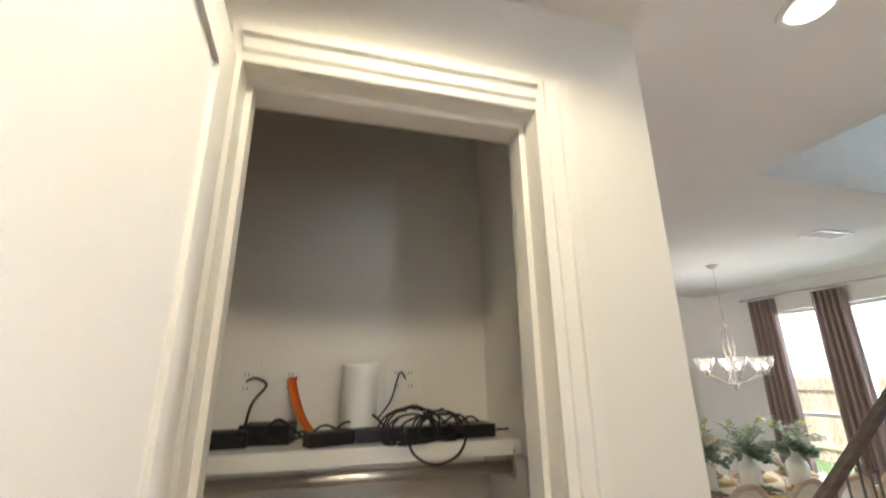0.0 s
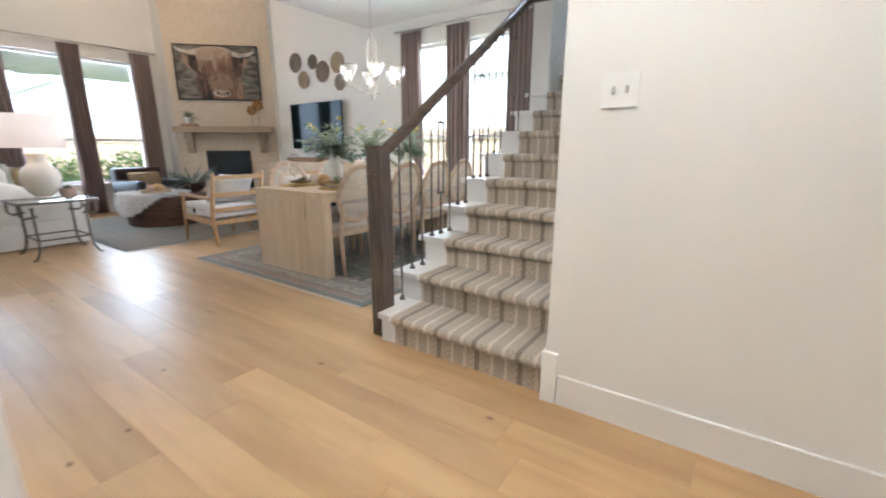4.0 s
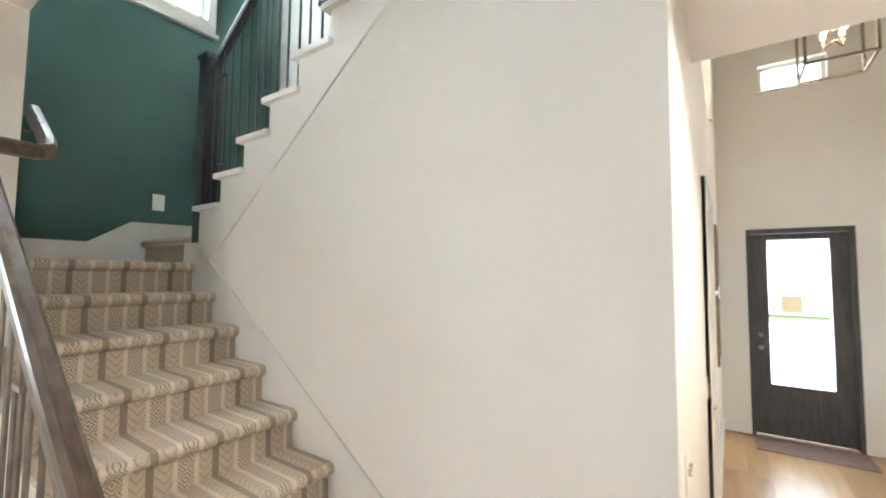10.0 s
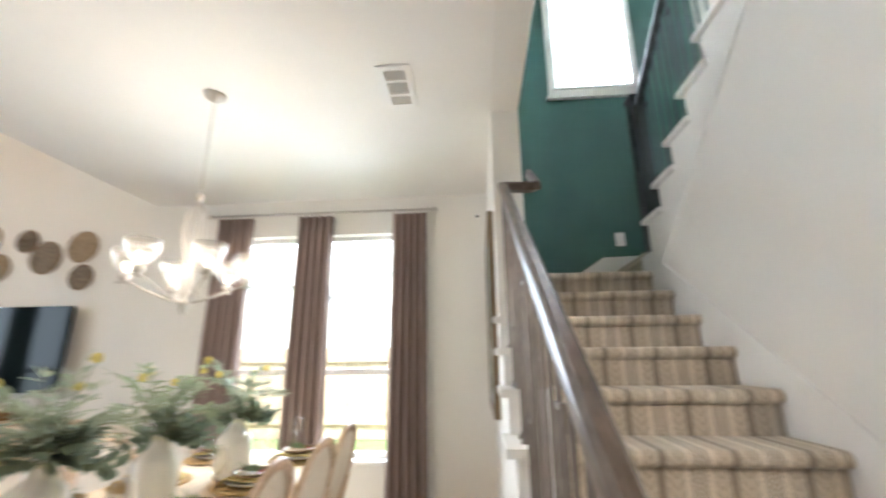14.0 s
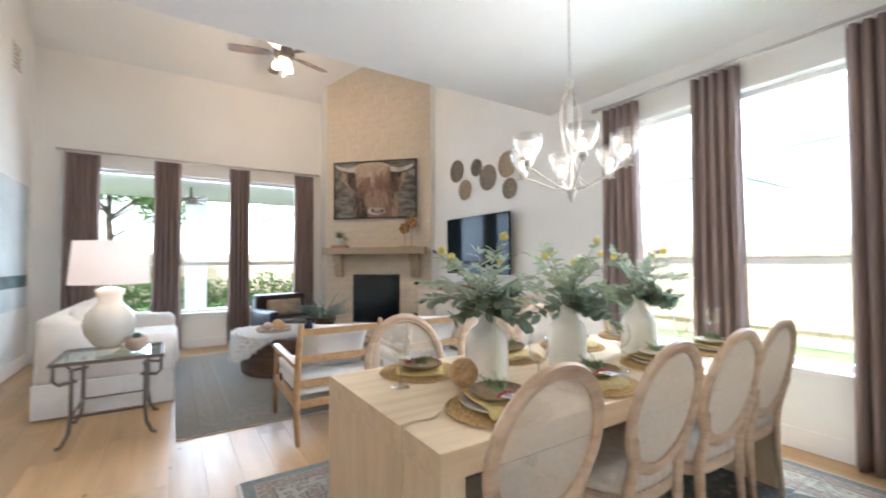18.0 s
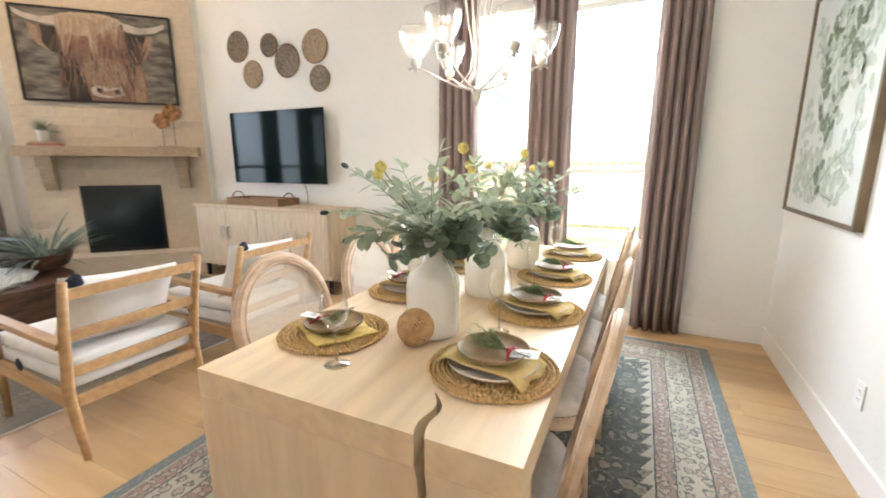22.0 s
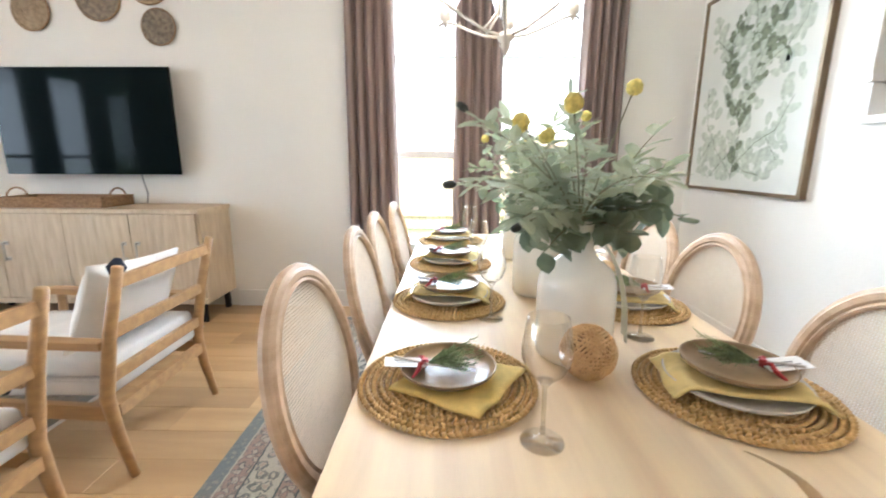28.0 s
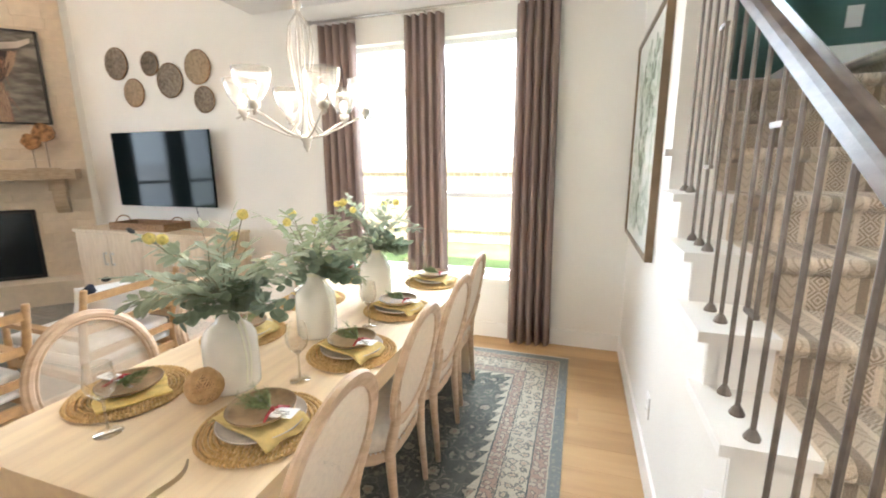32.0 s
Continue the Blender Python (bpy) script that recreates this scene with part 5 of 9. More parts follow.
def bouquet(x, y, seed, size):
    rnd = random.Random(seed)
    ob = thing("vase", x, y, TZ, "white glazed ceramic bottle vase with a tied ribbon", "vase", "vases along the table")
    prof = [(0.084, 0.0), (0.092, 0.008), (0.094, 0.03), (0.094, 0.175), (0.091, 0.20), (0.080, 0.222), (0.060, 0.24), (0.042, 0.255), (0.034, 0.275), (0.031, 0.30), (0.031, 0.328), (0.035, 0.337), (0.035, 0.342), (0.030, 0.342), (0.027, 0.325), (0.001, 0.31)]
    part("body", lathe(bmesh.new(), prof, (x, y, TZ), 40), M_CERAMIC, ob, smooth=True)
    bm = bmesh.new()
    lathe(bm, [(0.033, 0.292), (0.0345, 0.30), (0.033, 0.308)], (x, y, TZ), 24)
    for s, e in ((0.0, 0.13), (0.02, 0.16)):
        v = []
        for i in range(9):
            q = i / 8
            c = Vector((x - 0.02 - 0.03 * q + s, y - 0.034 - 0.075 * math.sin(min(1.0, q * 1.4) * 1.5) , TZ + 0.30 + 0.03 * math.sin(q * 5) * (1 - q) - (0.30 - e * 0.4) * q))
            v.append((bm.verts.new(c + Vector((0.006, 0, 0))), bm.verts.new(c - Vector((0.006, 0.002, 0)))))
        for p, q in zip(v, v[1:]):
            bm.faces.new((p[0], p[1], q[1], q[0]))
    o = part("ribbon", bm, M_RIBBON, ob, "pale cream ribbon")
    o.modifiers.new("thick", "SOLIDIFY").thickness = 0.001
    g = thing("greenery", x, y, TZ + 0.335, "eucalyptus and olive branches with round yellow flowers", "flowers", "bouquets in the vases")
    base = Vector((x, y, TZ + 0.325))
    lo, lr, st = bmesh.new(), bmesh.new(), bmesh.new()
    for i in range(12):
        spray(lo, st, rnd, base, 2 * math.pi * i * 0.382 + rnd.uniform(-0.2, 0.2), 0.55 + 0.85 * (i / 12) ** 0.8, size * rnd.uniform(0.8, 1.15), "olive")
    for a, el, k in ((1.7, 1.0, 1.2), (2.0, 0.75, 1.15), (2.3, 0.5, 0.85)) if seed == 11 else ((-0.4, 0.35, 1.2),):
        tip, d = spray(lo, st, rnd, base, a, el, size * k, "olive")
        if seed == 11:
            tip = tip + d * 0.05
            bm = bmesh.new()
            bmesh.ops.create_icosphere(bm, subdivisions=2, radius=0.011, matrix=Matrix.Translation(tip) @ d.to_track_quat("Z", "Y").to_matrix().to_4x4() @ Matrix.Diagonal((0.8, 0.8, 1.4, 1)))
            part("bud", bm, M_BUD, g, "small dark seed bud", smooth=True)
            tube(st, [tip - d * 0.05, tip], 0.0012, 4)
    for i in range(9):
        a = 2 * math.pi * i / 5 + rnd.uniform(-0.3, 0.3) if i < 5 else -1.7 + 0.3 * (i - 5)
        spray(lr, st, rnd, base, a, rnd.uniform(0.05, 0.8), size * (rnd.uniform(0.4, 0.6) if i < 5 else rnd.uniform(0.55, 0.8)), "round")
    tagged(part("olive_leaf", lo, M_EUC2 if seed % 2 else M_EUC, g), "dusty green olive leaves", kind="stuff")
    tagged(part("eucalyptus_leaf", lr, M_ROUND, g), "round dark green eucalyptus leaves", kind="stuff")
    for i in range(4):
        a, el = 2 * math.pi * i / 4 + rnd.uniform(-0.5, 0.5), rnd.uniform(0.85, 1.35)
        L = size * rnd.uniform(0.75, 1.05)
        d = Vector((math.cos(a) * math.cos(el), math.sin(a) * math.cos(el), math.sin(el)))
        tip = base + d * L
        tube(st, [base, base + d * L * 0.5 + Vector((0, 0, 0.01)), tip], 0.0018, 4)
        bm = bmesh.new()
        bmesh.ops.create_icosphere(bm, subdivisions=3, radius=0.0185, matrix=Matrix.Translation(tip))
        for v in bm.verts:
            v.co += (v.co - tip).normalized() * rnd.uniform(-0.0016, 0.0016)
        part("yellow_flower", bm, M_YELLOW, g, "round fuzzy yellow flower head", smooth=True)
    tagged(part("stem", st, M_STEM, g), "thin woody stems", kind="stuff")


bouquet(4.49, 4.16, 11, 0.335)
bouquet(5.0, 4.145, 12, 0.34)
bouquet(5.57, 4.115, 13, 0.34)

# chandelier
M_FROST = thin_glass("seeded_glass", (0.88, 0.865, 0.84), 0.5, 0.3, 1.5, 0.06)
M_CHAND = mat("soft_nickel", (0.52, 0.48, 0.42), 0.5, metal=0.5, vary=0.05)
fn = M_FROST.node_tree
milky = fn.nodes.new("ShaderNodeBsdfTranslucent")
milky.inputs[0].default_value = (0.95, 0.92, 0.86, 1)
blend = fn.nodes.new("ShaderNodeMixShader")
blend.inputs[0].default_value = 0.0016
last_ = fn.nodes["Material Output"].inputs[0].links[0].from_socket
fn.links.new(last_, blend.inputs[1])
fn.links.new(milky.outputs[0], blend.inputs[2])
fn.links.new(blend.outputs[0], fn.nodes["Material Output"].inputs[0])
M_BULB = glow("bulb_glow", (1.0, 0.80, 0.55), 3.0)
chand = thing("chandelier", 5.195, 4.27, CEIL, "brushed nickel six arm chandelier with clear bell shades, lit", "chandelier")
CX, CY = 5.195, 4.27
part("canopy", lathe(bmesh.new(), [(0.012, -0.045), (0.03, -0.035), (0.062, -0.012), (0.065, -0.0005)], (CX, CY, CEIL), 24), M_CHAND, chand, smooth=True)
bm = bmesh.new()
for i in range(16):
    z = CEIL - 0.06 - i * 0.036
    tl = []
    for k in range(10):
        a = 2 * math.pi * k / 10
        u, v = 0.0075 * math.cos(a), 0.021 * math.sin(a)
        tl.append((CX + (u if i % 2 else 0), CY + (0 if i % 2 else u), z + v))
    tube(bm, tl, 0.0022, 5, closed=True)
part("chain", bm, M_CHAND, chand)
part("column", lathe(bmesh.new(), [(0.008, 0.70), (0.018, 0.69), (0.02, 0.67), (0.009, 0.655), (0.012, 0.63), (0.007, 0.62), (0.007, 0.09), (0.02, 0.085), (0.03, 0.075), (0.03, 0.062), (0.018, 0.05), (0.02, 0.035), (0.008, 0.012), (0.002, 0.0)], (CX, CY, 1.625), 16), M_CHAND, chand, smooth=True)
for i in range(6):
    a = math.radians(60 * i + 51)
    ca, sa = math.cos(a), math.sin(a)
    def P(r, z):
        return (CX + r * ca, CY + r * sa, 1.625 + z)
    bm = bmesh.new()
    tube(bm, [P(0.02, 0.07), P(0.09, 0.085), P(0.17, 0.12), P(0.25, 0.16), P(0.30, 0.177), P(0.33, 0.165)], 0.0055, 7)
    tube(bm, [P(0.01, 0.64), P(0.05, 0.58), P(0.062, 0.48), P(0.045, 0.36), P(0.02, 0.24), P(0.035, 0.15), P(0.09, 0.088)], 0.0045, 6)
    arm = part("arm", bm, M_CHAND, chand, smooth=True)
    x, y = CX + 0.293 * ca, CY + 0.293 * sa
    part("socket", lathe(bmesh.new(), [(0.006, -0.03), (0.01, -0.01), (0.024, 0.0), (0.026, 0.02), (0.02, 0.03)], (x, y, 1.625 + 0.185), 14), M_CHAND, arm, smooth=True)
    part("shade", lathe(bmesh.new(), [(0.022, 0.0), (0.042, 0.022), (0.064, 0.06), (0.076, 0.10), (0.080, 0.135), (0.0785, 0.135), (0.0745, 0.10), (0.0625, 0.061), (0.041, 0.025), (0.001, 0.004)], (x, y, 1.625 + 0.208), 24), M_FROST, arm, "clear seeded glass bell shade", smooth=True).visible_shadow = False
    part("bulb", lathe(bmesh.new(), [(0.008, 0.0), (0.016, 0.02), (0.019, 0.034), (0.014, 0.048), (0.004, 0.055)], (x, y, 1.625 + 0.222), 12), M_BULB, arm, smooth=True)
    bulb("chandelier_bulb", (x, y, 1.625 + 0.30), 1.4, WARM, 0.012)


# curtains
def curtain(name, axis, c, a0, a1, z0, z1, folds, seed, group):
    """A pleated panel hanging in the plane c of its axis, from a0 to a1."""
    rnd = random.Random(seed)
    cu = thing(name, *((c, (a0 + a1) / 2) if axis == "x" else ((a0 + a1) / 2, c)), z0, "dark plum brown pleated linen curtain panel reaching the floor", "curtain", group)
    n, rows = folds * 10, 14
    ph = rnd.uniform(0, 6)
    grid = []
    bm = bmesh.new()
    mid = (a0 + a1) / 2
    for r in range(rows + 1):
        t = r / rows
        row = []
        for i in range(n + 1):
            u = i / n
            amp = 0.03 + 0.014 * t
            off = amp * math.cos(2 * math.pi * folds * u) + 0.012 * t * math.sin(5 * u + ph)
            a = a0 + (a1 - a0) * u + 0.006 * math.sin(2 * math.pi * folds * u * 2 + ph)
            a = mid + (a - mid) * (0.94 + 0.12 * t)
            z = z1 + (z0 - z1) * t
            row.append(bm.verts.new((c + off, a, z) if axis == "x" else (a, c + off, z)))
        grid.append(row)
    for r in range(rows):
        for i in range(n):
            bm.faces.new((grid[r][i], grid[r][i + 1], grid[r + 1][i + 1], grid[r + 1][i]))
    p = part("panel", bm, M_CURTAIN, cu, smooth=True)
    p.modifiers.new("thick", "SOLIDIFY").thickness = 0.004
    for i in range(folds + 1):
        a = a0 + (a1 - a0) * (0.03 + 0.94 * i / folds)
        ring = []
        for k in range(12):
            q = 2 * math.pi * k / 12
            ring.append((c + 0.021 * math.cos(q), a, z1 + 0.018 + 0.021 * math.sin(q)) if axis == "x" else (a, c + 0.021 * math.cos(q), z1 + 0.018 + 0.021 * math.sin(q)))
        part("ring", tube(bmesh.new(), ring, 0.0028, 5, closed=True), M_NICKEL, cu)


def curtain_rod(name, axis, c, wall, a0, a1, z, spots):
    r = thing(name, *((c, (a0 + a1) / 2) if axis == "x" else ((a0 + a1) / 2, c)), z, "brushed nickel curtain rod with ball finials above the window", "curtain rod")
    def P(a, d=c, h=z):
        return (d, a, h) if axis == "x" else (a, d, h)
    part("rod", tube(bmesh.new(), [P(a0), P(a1)], 0.0125, 10), M_NICKEL, r, smooth=True)
    for a, s in ((a0, -1), (a1, 1)):
        bm = bmesh.new()
        tube(bm, [P(a), P(a + 0.012 * s), P(a + 0.02 * s), P(a + 0.045 * s), P(a + 0.06 * s)], [0.02, 0.02, 0.024, 0.022, 0.008], 10)
        part("finial", bm, M_NICKEL, r, smooth=True)
    for a in spots:
        part("bracket", tube(bmesh.new(), [P(a), P(a, wall)], 0.008, 6), M_NICKEL, r)


curtain_rod("curtain_rod", "x", 6.86, XE, 3.12, 5.33, 2.80, (3.16, 4.27, 5.29))
curtain("curtain", "x", 6.86, 4.89, 5.28, 0.015, 2.762, 5, 1, "dining room curtains")
curtain("curtain", "x", 6.86, 4.08, 4.45, 0.015, 2.762, 5, 2, "dining room curtains")
curtain("curtain", "x", 6.86, 3.16, 3.50, 0.015, 2.762, 5, 3, "dining room curtains")
curtain_rod("curtain_rod", "y", 10.11, YN, 2.05, 5.44, 2.835, (2.1, 3.75, 5.4))
for i, (a, b) in enumerate(((2.08, 2.47), (3.07, 3.42), (4.06, 4.37), (5.06, 5.4))):
    curtain("curtain", "y", 10.11, a, b, 0.015, 2.797, 5, 10 + i, "living room curtains")

# botanical art on the stair partition
M_BRONZE = mat("bronze_frame", (0.23, 0.165, 0.10), 0.4, metal=0.6, vary=0.1)
M_PAPER = mat("pale_canvas", (0.70, 0.71, 0.66), 0.7, vary=0.04, scale=3)
M_LEAF1 = mat("painted_leaf_dark", (0.25, 0.29, 0.20), 0.7, vary=0.2, scale=30)
M_LEAF2 = mat("painted_leaf_pale", (0.55, 0.60, 0.51), 0.7, vary=0.1, scale=30)
art = thing("framed_botanical_art", 6.31, YW + 0.002, 1.04, "framed botanical painting of green leafy branches", "picture")
AX0, AX1, AZ0, AZ1 = 5.76, 6.86, 1.04, 2.36
part("canvas", bx(AX0 + 0.02, AX1 - 0.02, YW + 0.003, YW + 0.025, AZ0 + 0.02, AZ1 - 0.02), M_PAPER, art)
for s in ((AX0, AX0 + 0.022, AZ0, AZ1), (AX1 - 0.022, AX1, AZ0, AZ1), (AX0 + 0.022, AX1 - 0.022, AZ0, AZ0 + 0.022), (AX0 + 0.022, AX1 - 0.022, AZ1 - 0.022, AZ1)):
    part("frame", bx(s[0], s[1], YW + 0.002, YW + 0.04, s[2], s[3]), M_BRONZE, art, bevel=0.002)
rnd = random.Random(5)
def leaf_round(bm, x, z, a, L, W, y):
    pts = []
    for i in range(10):
        q = 2 * math.pi * i / 10
        u, v = L * 0.5 * (1 - math.cos(q)), W * 0.5 * math.sin(q) * (1.15 - 0.3 * math.cos(q))
        pts.append(bm.verts.new((x + u * math.cos(a) - v * math.sin(a), y, z + u * math.sin(a) + v * math.cos(a))))
    bm.faces.new(pts)


def inside(x, z):
    return AX0 + 0.09 < x < AX1 - 0.09 and AZ0 + 0.08 < z < AZ1 - 0.09


TWIGS = [((6.36, 1.12), (6.33, 1.45), (6.28, 1.72), (6.16, 2.0), (6.04, 2.22)), ((6.33, 1.45), (6.45, 1.66), (6.50, 1.92), (6.47, 2.12)), ((6.29, 1.68), (6.20, 1.80), (6.06, 1.86)), ((6.22, 1.86), (6.30, 2.05), (6.33, 2.2))]
PALE_TWIGS = [((6.36, 1.2), (6.18, 1.35), (6.02, 1.42), (5.92, 1.6)), ((6.36, 1.15), (6.55, 1.32), (6.68, 1.5), (6.72, 1.75)), ((6.1, 1.4), (5.98, 1.25)), ((6.6, 1.4), (6.72, 1.25)), ((6.5, 1.92), (6.66, 2.05), (6.70, 2.2)), ((6.04, 1.86), (5.92, 1.98), (5.9, 2.15)), ((6.36, 1.25), (6.24, 1.18), (6.1, 1.16)), ((6.4, 1.3), (6.52, 1.2), (6.6, 1.13))]
for m_, twigs, y, per in ((M_LEAF2, PALE_TWIGS + TWIGS, YW + 0.0256, 15), (M_LEAF1, TWIGS, YW + 0.0276, 11)):
    bm = bmesh.new()
    done = 0
    for tw in twigs:
        for (xa, za), (xb, zb) in zip(tw, tw[1:]):
            way = math.atan2(zb - za, xb - xa)
            for k in range(per):
                f = rnd.random()
                side = 1 if k % 2 else -1
                x, z = xa + (xb - xa) * f + rnd.gauss(0, 0.012), za + (zb - za) * f + rnd.gauss(0, 0.012)
                if m_ is M_LEAF1 and z < 1.5 and rnd.random() < 0.75:
                    continue
                if m_ is M_LEAF2:
                    x, z = x + rnd.gauss(0, 0.045), z + rnd.gauss(0, 0.045)
                a, L = way + side * rnd.uniform(0.5, 1.25), rnd.uniform(0.055, 0.098)
                if inside(x, z) and inside(x + L * math.cos(a), z + L * math.sin(a)):
                    leaf_round(bm, x, z, a, L, L * rnd.uniform(0.42, 0.6), y + done * 0.000008)
                    done += 1
    tagged(part("painted_leaves", bm, m_, art), kind="stuff")
bm = bmesh.new()
for pts in TWIGS + PALE_TWIGS:
    for (xa, za), (xb, zb) in zip(pts, pts[1:]):
        d = Vector((xb - xa, zb - za)).normalized() * 0.0025
        vs = [bm.verts.new((xa - d.y, YW + 0.0305, za + d.x)), bm.verts.new((xa + d.y, YW + 0.0305, za - d.x)), bm.verts.new((xb + d.y, YW + 0.0305, zb - d.x)), bm.verts.new((xb - d.y, YW + 0.0305, zb + d.x))]
        bm.faces.new(vs)
tagged(part("painted_twig", bm, M_LEAF1, art), kind="stuff")


def outlet(x, y, z, axis, side, w=0.073, h=0.117, kind="outlet", label="white wall outlet with two sockets"):
    ob = thing("wall_outlet" if kind == "outlet" else "light_switch", x, y, z, label, "outlet" if kind == "outlet" else "switch")
    d = 0.007
    def slab(n, u0, u1, q0, q1, e0, e1, m_):
        e0, e1 = sorted((side * e0, side * e1))
        bm = bx(x + e0, x + e1, y + u0, y + u1, z + q0, z + q1) if axis == "x" else bx(x + u0, x + u1, y + e0, y + e1, z + q0, z + q1)
        return part(n, bm, m_, ob)
    slab("plate", -w / 2, w / 2, -h / 2, h / 2, 0.0, d, M_TRIM)
    n = max(1, round((w - 0.027) / 0.046))
    for i in range(n):
        c = (i - (n - 1) / 2) * 0.046
        if kind == "outlet":
            for s in (-0.02, 0.02):
                slab("socket", c - 0.014, c + 0.014, s - 0.012, s + 0.012, d, d + 0.002, M_TRIM)
                slab("slot", c - 0.006, c - 0.004, s - 0.004, s + 0.004, d + 0.002, d + 0.0026, M_BLACK)
                slab("slot", c + 0.004, c + 0.006, s - 0.004, s + 0.004, d + 0.002, d + 0.0026, M_BLACK)
        else:
            slab("toggle", c - 0.005, c + 0.005, -0.012, 0.012, d, d + 0.009, M_NICKEL)


outlet(5.49, YW, 0.365, "y", 1)
outlet(3.341, 1.255, 1.325, "x", -1, w=0.125, h=0.12, kind="switch", label="white two toggle light switch plate on the wall")
outlet(3.341, -0.05, 1.30, "x", -1, kind="switch", label="white light switch plate beside the doorway")


# ceiling vent, downlights, smoke alarm
def vent(name, x0, x1, y0, y1, z, label):
    v = thing(name, (x0 + x1) / 2, (y0 + y1) / 2, z, label, "vent")
    # black sheet painting the shade of the duct behind the slats
    part("duct_shade", bx(x0 + 0.03, x1 - 0.03, y0 + 0.03, y1 - 0.03, z - 0.002, z - 0.0005), M_BLACK, v)
    for s in ((x0, x1, y0, y0 + 0.035), (x0, x1, y1 - 0.035, y1), (x0, x0 + 0.035, y0 + 0.035, y1 - 0.035), (x1 - 0.035, x1, y0 + 0.035, y1 - 0.035)):
        part("frame", bx(*s, z - 0.012, z - 0.0005), M_TRIM, v)
    for i in (1, 2):
        c = x0 + (x1 - x0) * i / 3
        part("bar", bx(c - 0.01, c + 0.01, y0 + 0.035, y1 - 0.035, z - 0.011, z - 0.002), M_TRIM, v)
    for i in range(26):
        c = x0 + 0.04 + (x1 - x0 - 0.08) * i / 25
        part("slat", bx(-0.003, 0.003, y0 + 0.036, y1 - 0.036, -0.0006, 0.0006, pose(c, 0, z - 0.006, 0, 62, 0)), M_TRIM, v)


vent("ceiling_vent", 5.02, 5.41, 3.04, 3.23, CEIL, "white slatted ceiling vent above the dining room")
M_LAMP = glow("lamp_disc", (1.0, 0.9, 0.74), 6.0)
def downlight(x, y, z, watts, wide=False, cone=150, colour=(1.0, 0.88, 0.72), blend=0.5):
    d = thing("recessed_light", x, y, z, "round white recessed ceiling light, lit", "ceiling light", "recessed ceiling lights")
    bm = bmesh.new()
    ring = [(0.062, -0.004), (0.085, -0.008), (0.09, -0.0005)]
    lathe(bm, ring, (x, y, z), 28)
    part("trim_ring", bm, M_TRIM, d, smooth=True)
    part("lens", lathe(bmesh.new(), [(0.06, -0.009), (0.058, -0.0105)], (x, y, z), 24), M_LAMP, d)
    # soft point light, used for the added fill fitting only
    if wide:
        bulb("downlight", (x, y, z - 0.16), watts, (1.0, 0.90, 0.76), 0.15)
        return
    l = bpy.data.lights.new("downlight", "SPOT")
    l.energy, l.color, l.spot_size, l.spot_blend, l.shadow_soft_size = watts, colour, radians(cone), blend, 0.05
    o = new("downlight", l)
    o.matrix_world = look((x, y, z - 0.03), (x, y + 0.001, 0))


downlight(2.495, 1.41, CEIL, 40, cone=160)
downlight(1.07, 6.96, CEIL, 15)
downlight(1.17, 0.83, 2.63, 12.5, cone=165, colour=(1.0, 0.77, 0.44), blend=0.3)
# unseen fitting, added as fill for the closet and its open door
downlight(1.2, -0.2, 2.63, 1.2, True)
smoke = thing("smoke_alarm", 2.53, 0.79, CEIL, "round white smoke alarm on the ceiling", "smoke alarm")
part("body", lathe(bmesh.new(), [(0.05, -0.042), (0.06, -0.03), (0.068, -0.012), (0.07, -0.0005)], (2.53, 0.79, CEIL), 28), M_TRIM, smoke, smooth=True)
part("grille", lathe(bmesh.new(), [(0.03, -0.046), (0.034, -0.042)], (2.53, 0.79, CEIL), 20), M_NICKEL, smoke)
secam = thing("security_camera", 6.86, 2.66, 2.72, "small white indoor camera in the corner", "camera")
part("arm", tube(bmesh.new(), [(6.949, 2.66, 2.72), (6.88, 2.66, 2.72)], 0.014, 10), M_TRIM, secam, smooth=True)
part("head", tube(bmesh.new(), [(6.89, 2.66, 2.72), (6.83, 2.68, 2.70)], 0.022, 14), M_TRIM, secam, smooth=True)
part("lens", tube(bmesh.new(), [(6.8295, 2.68, 2.70), (6.822, 2.683, 2.698)], 0.014, 12), M_BLACK, secam)


# ---- living side ----
M_SCREEN = mat("tv_screen", (0.004, 0.008, 0.009), 0.06, vary=0.0, spec=0.07)
tv = thing("television", 6.87, 7.32, 1.12, "flat black wall mounted television, switched off", "television")
part("back", bx(6.865, 6.9, 6.66, 7.98, 1.16, 1.89), M_BLACK, tv, bevel=0.006)
part("screen", bx(6.838, 6.864, 6.625, 8.02, 1.125, 1.93), M_SCREEN, tv, bevel=0.003)
part("mount", bx(6.9, 6.949, 7.1, 7.55, 1.35, 1.7), M_BLACK, tv)
tagged(mesh_ob("television_cable", tube(bmesh.new(), [(6.94, 7.02, 1.2), (6.93, 7.0, 1.08), (6.94, 6.98, 0.97), (6.945, 7.0, 0.89)], 0.004, 6), M_BLACK), "black cable hanging below the television", "cable")

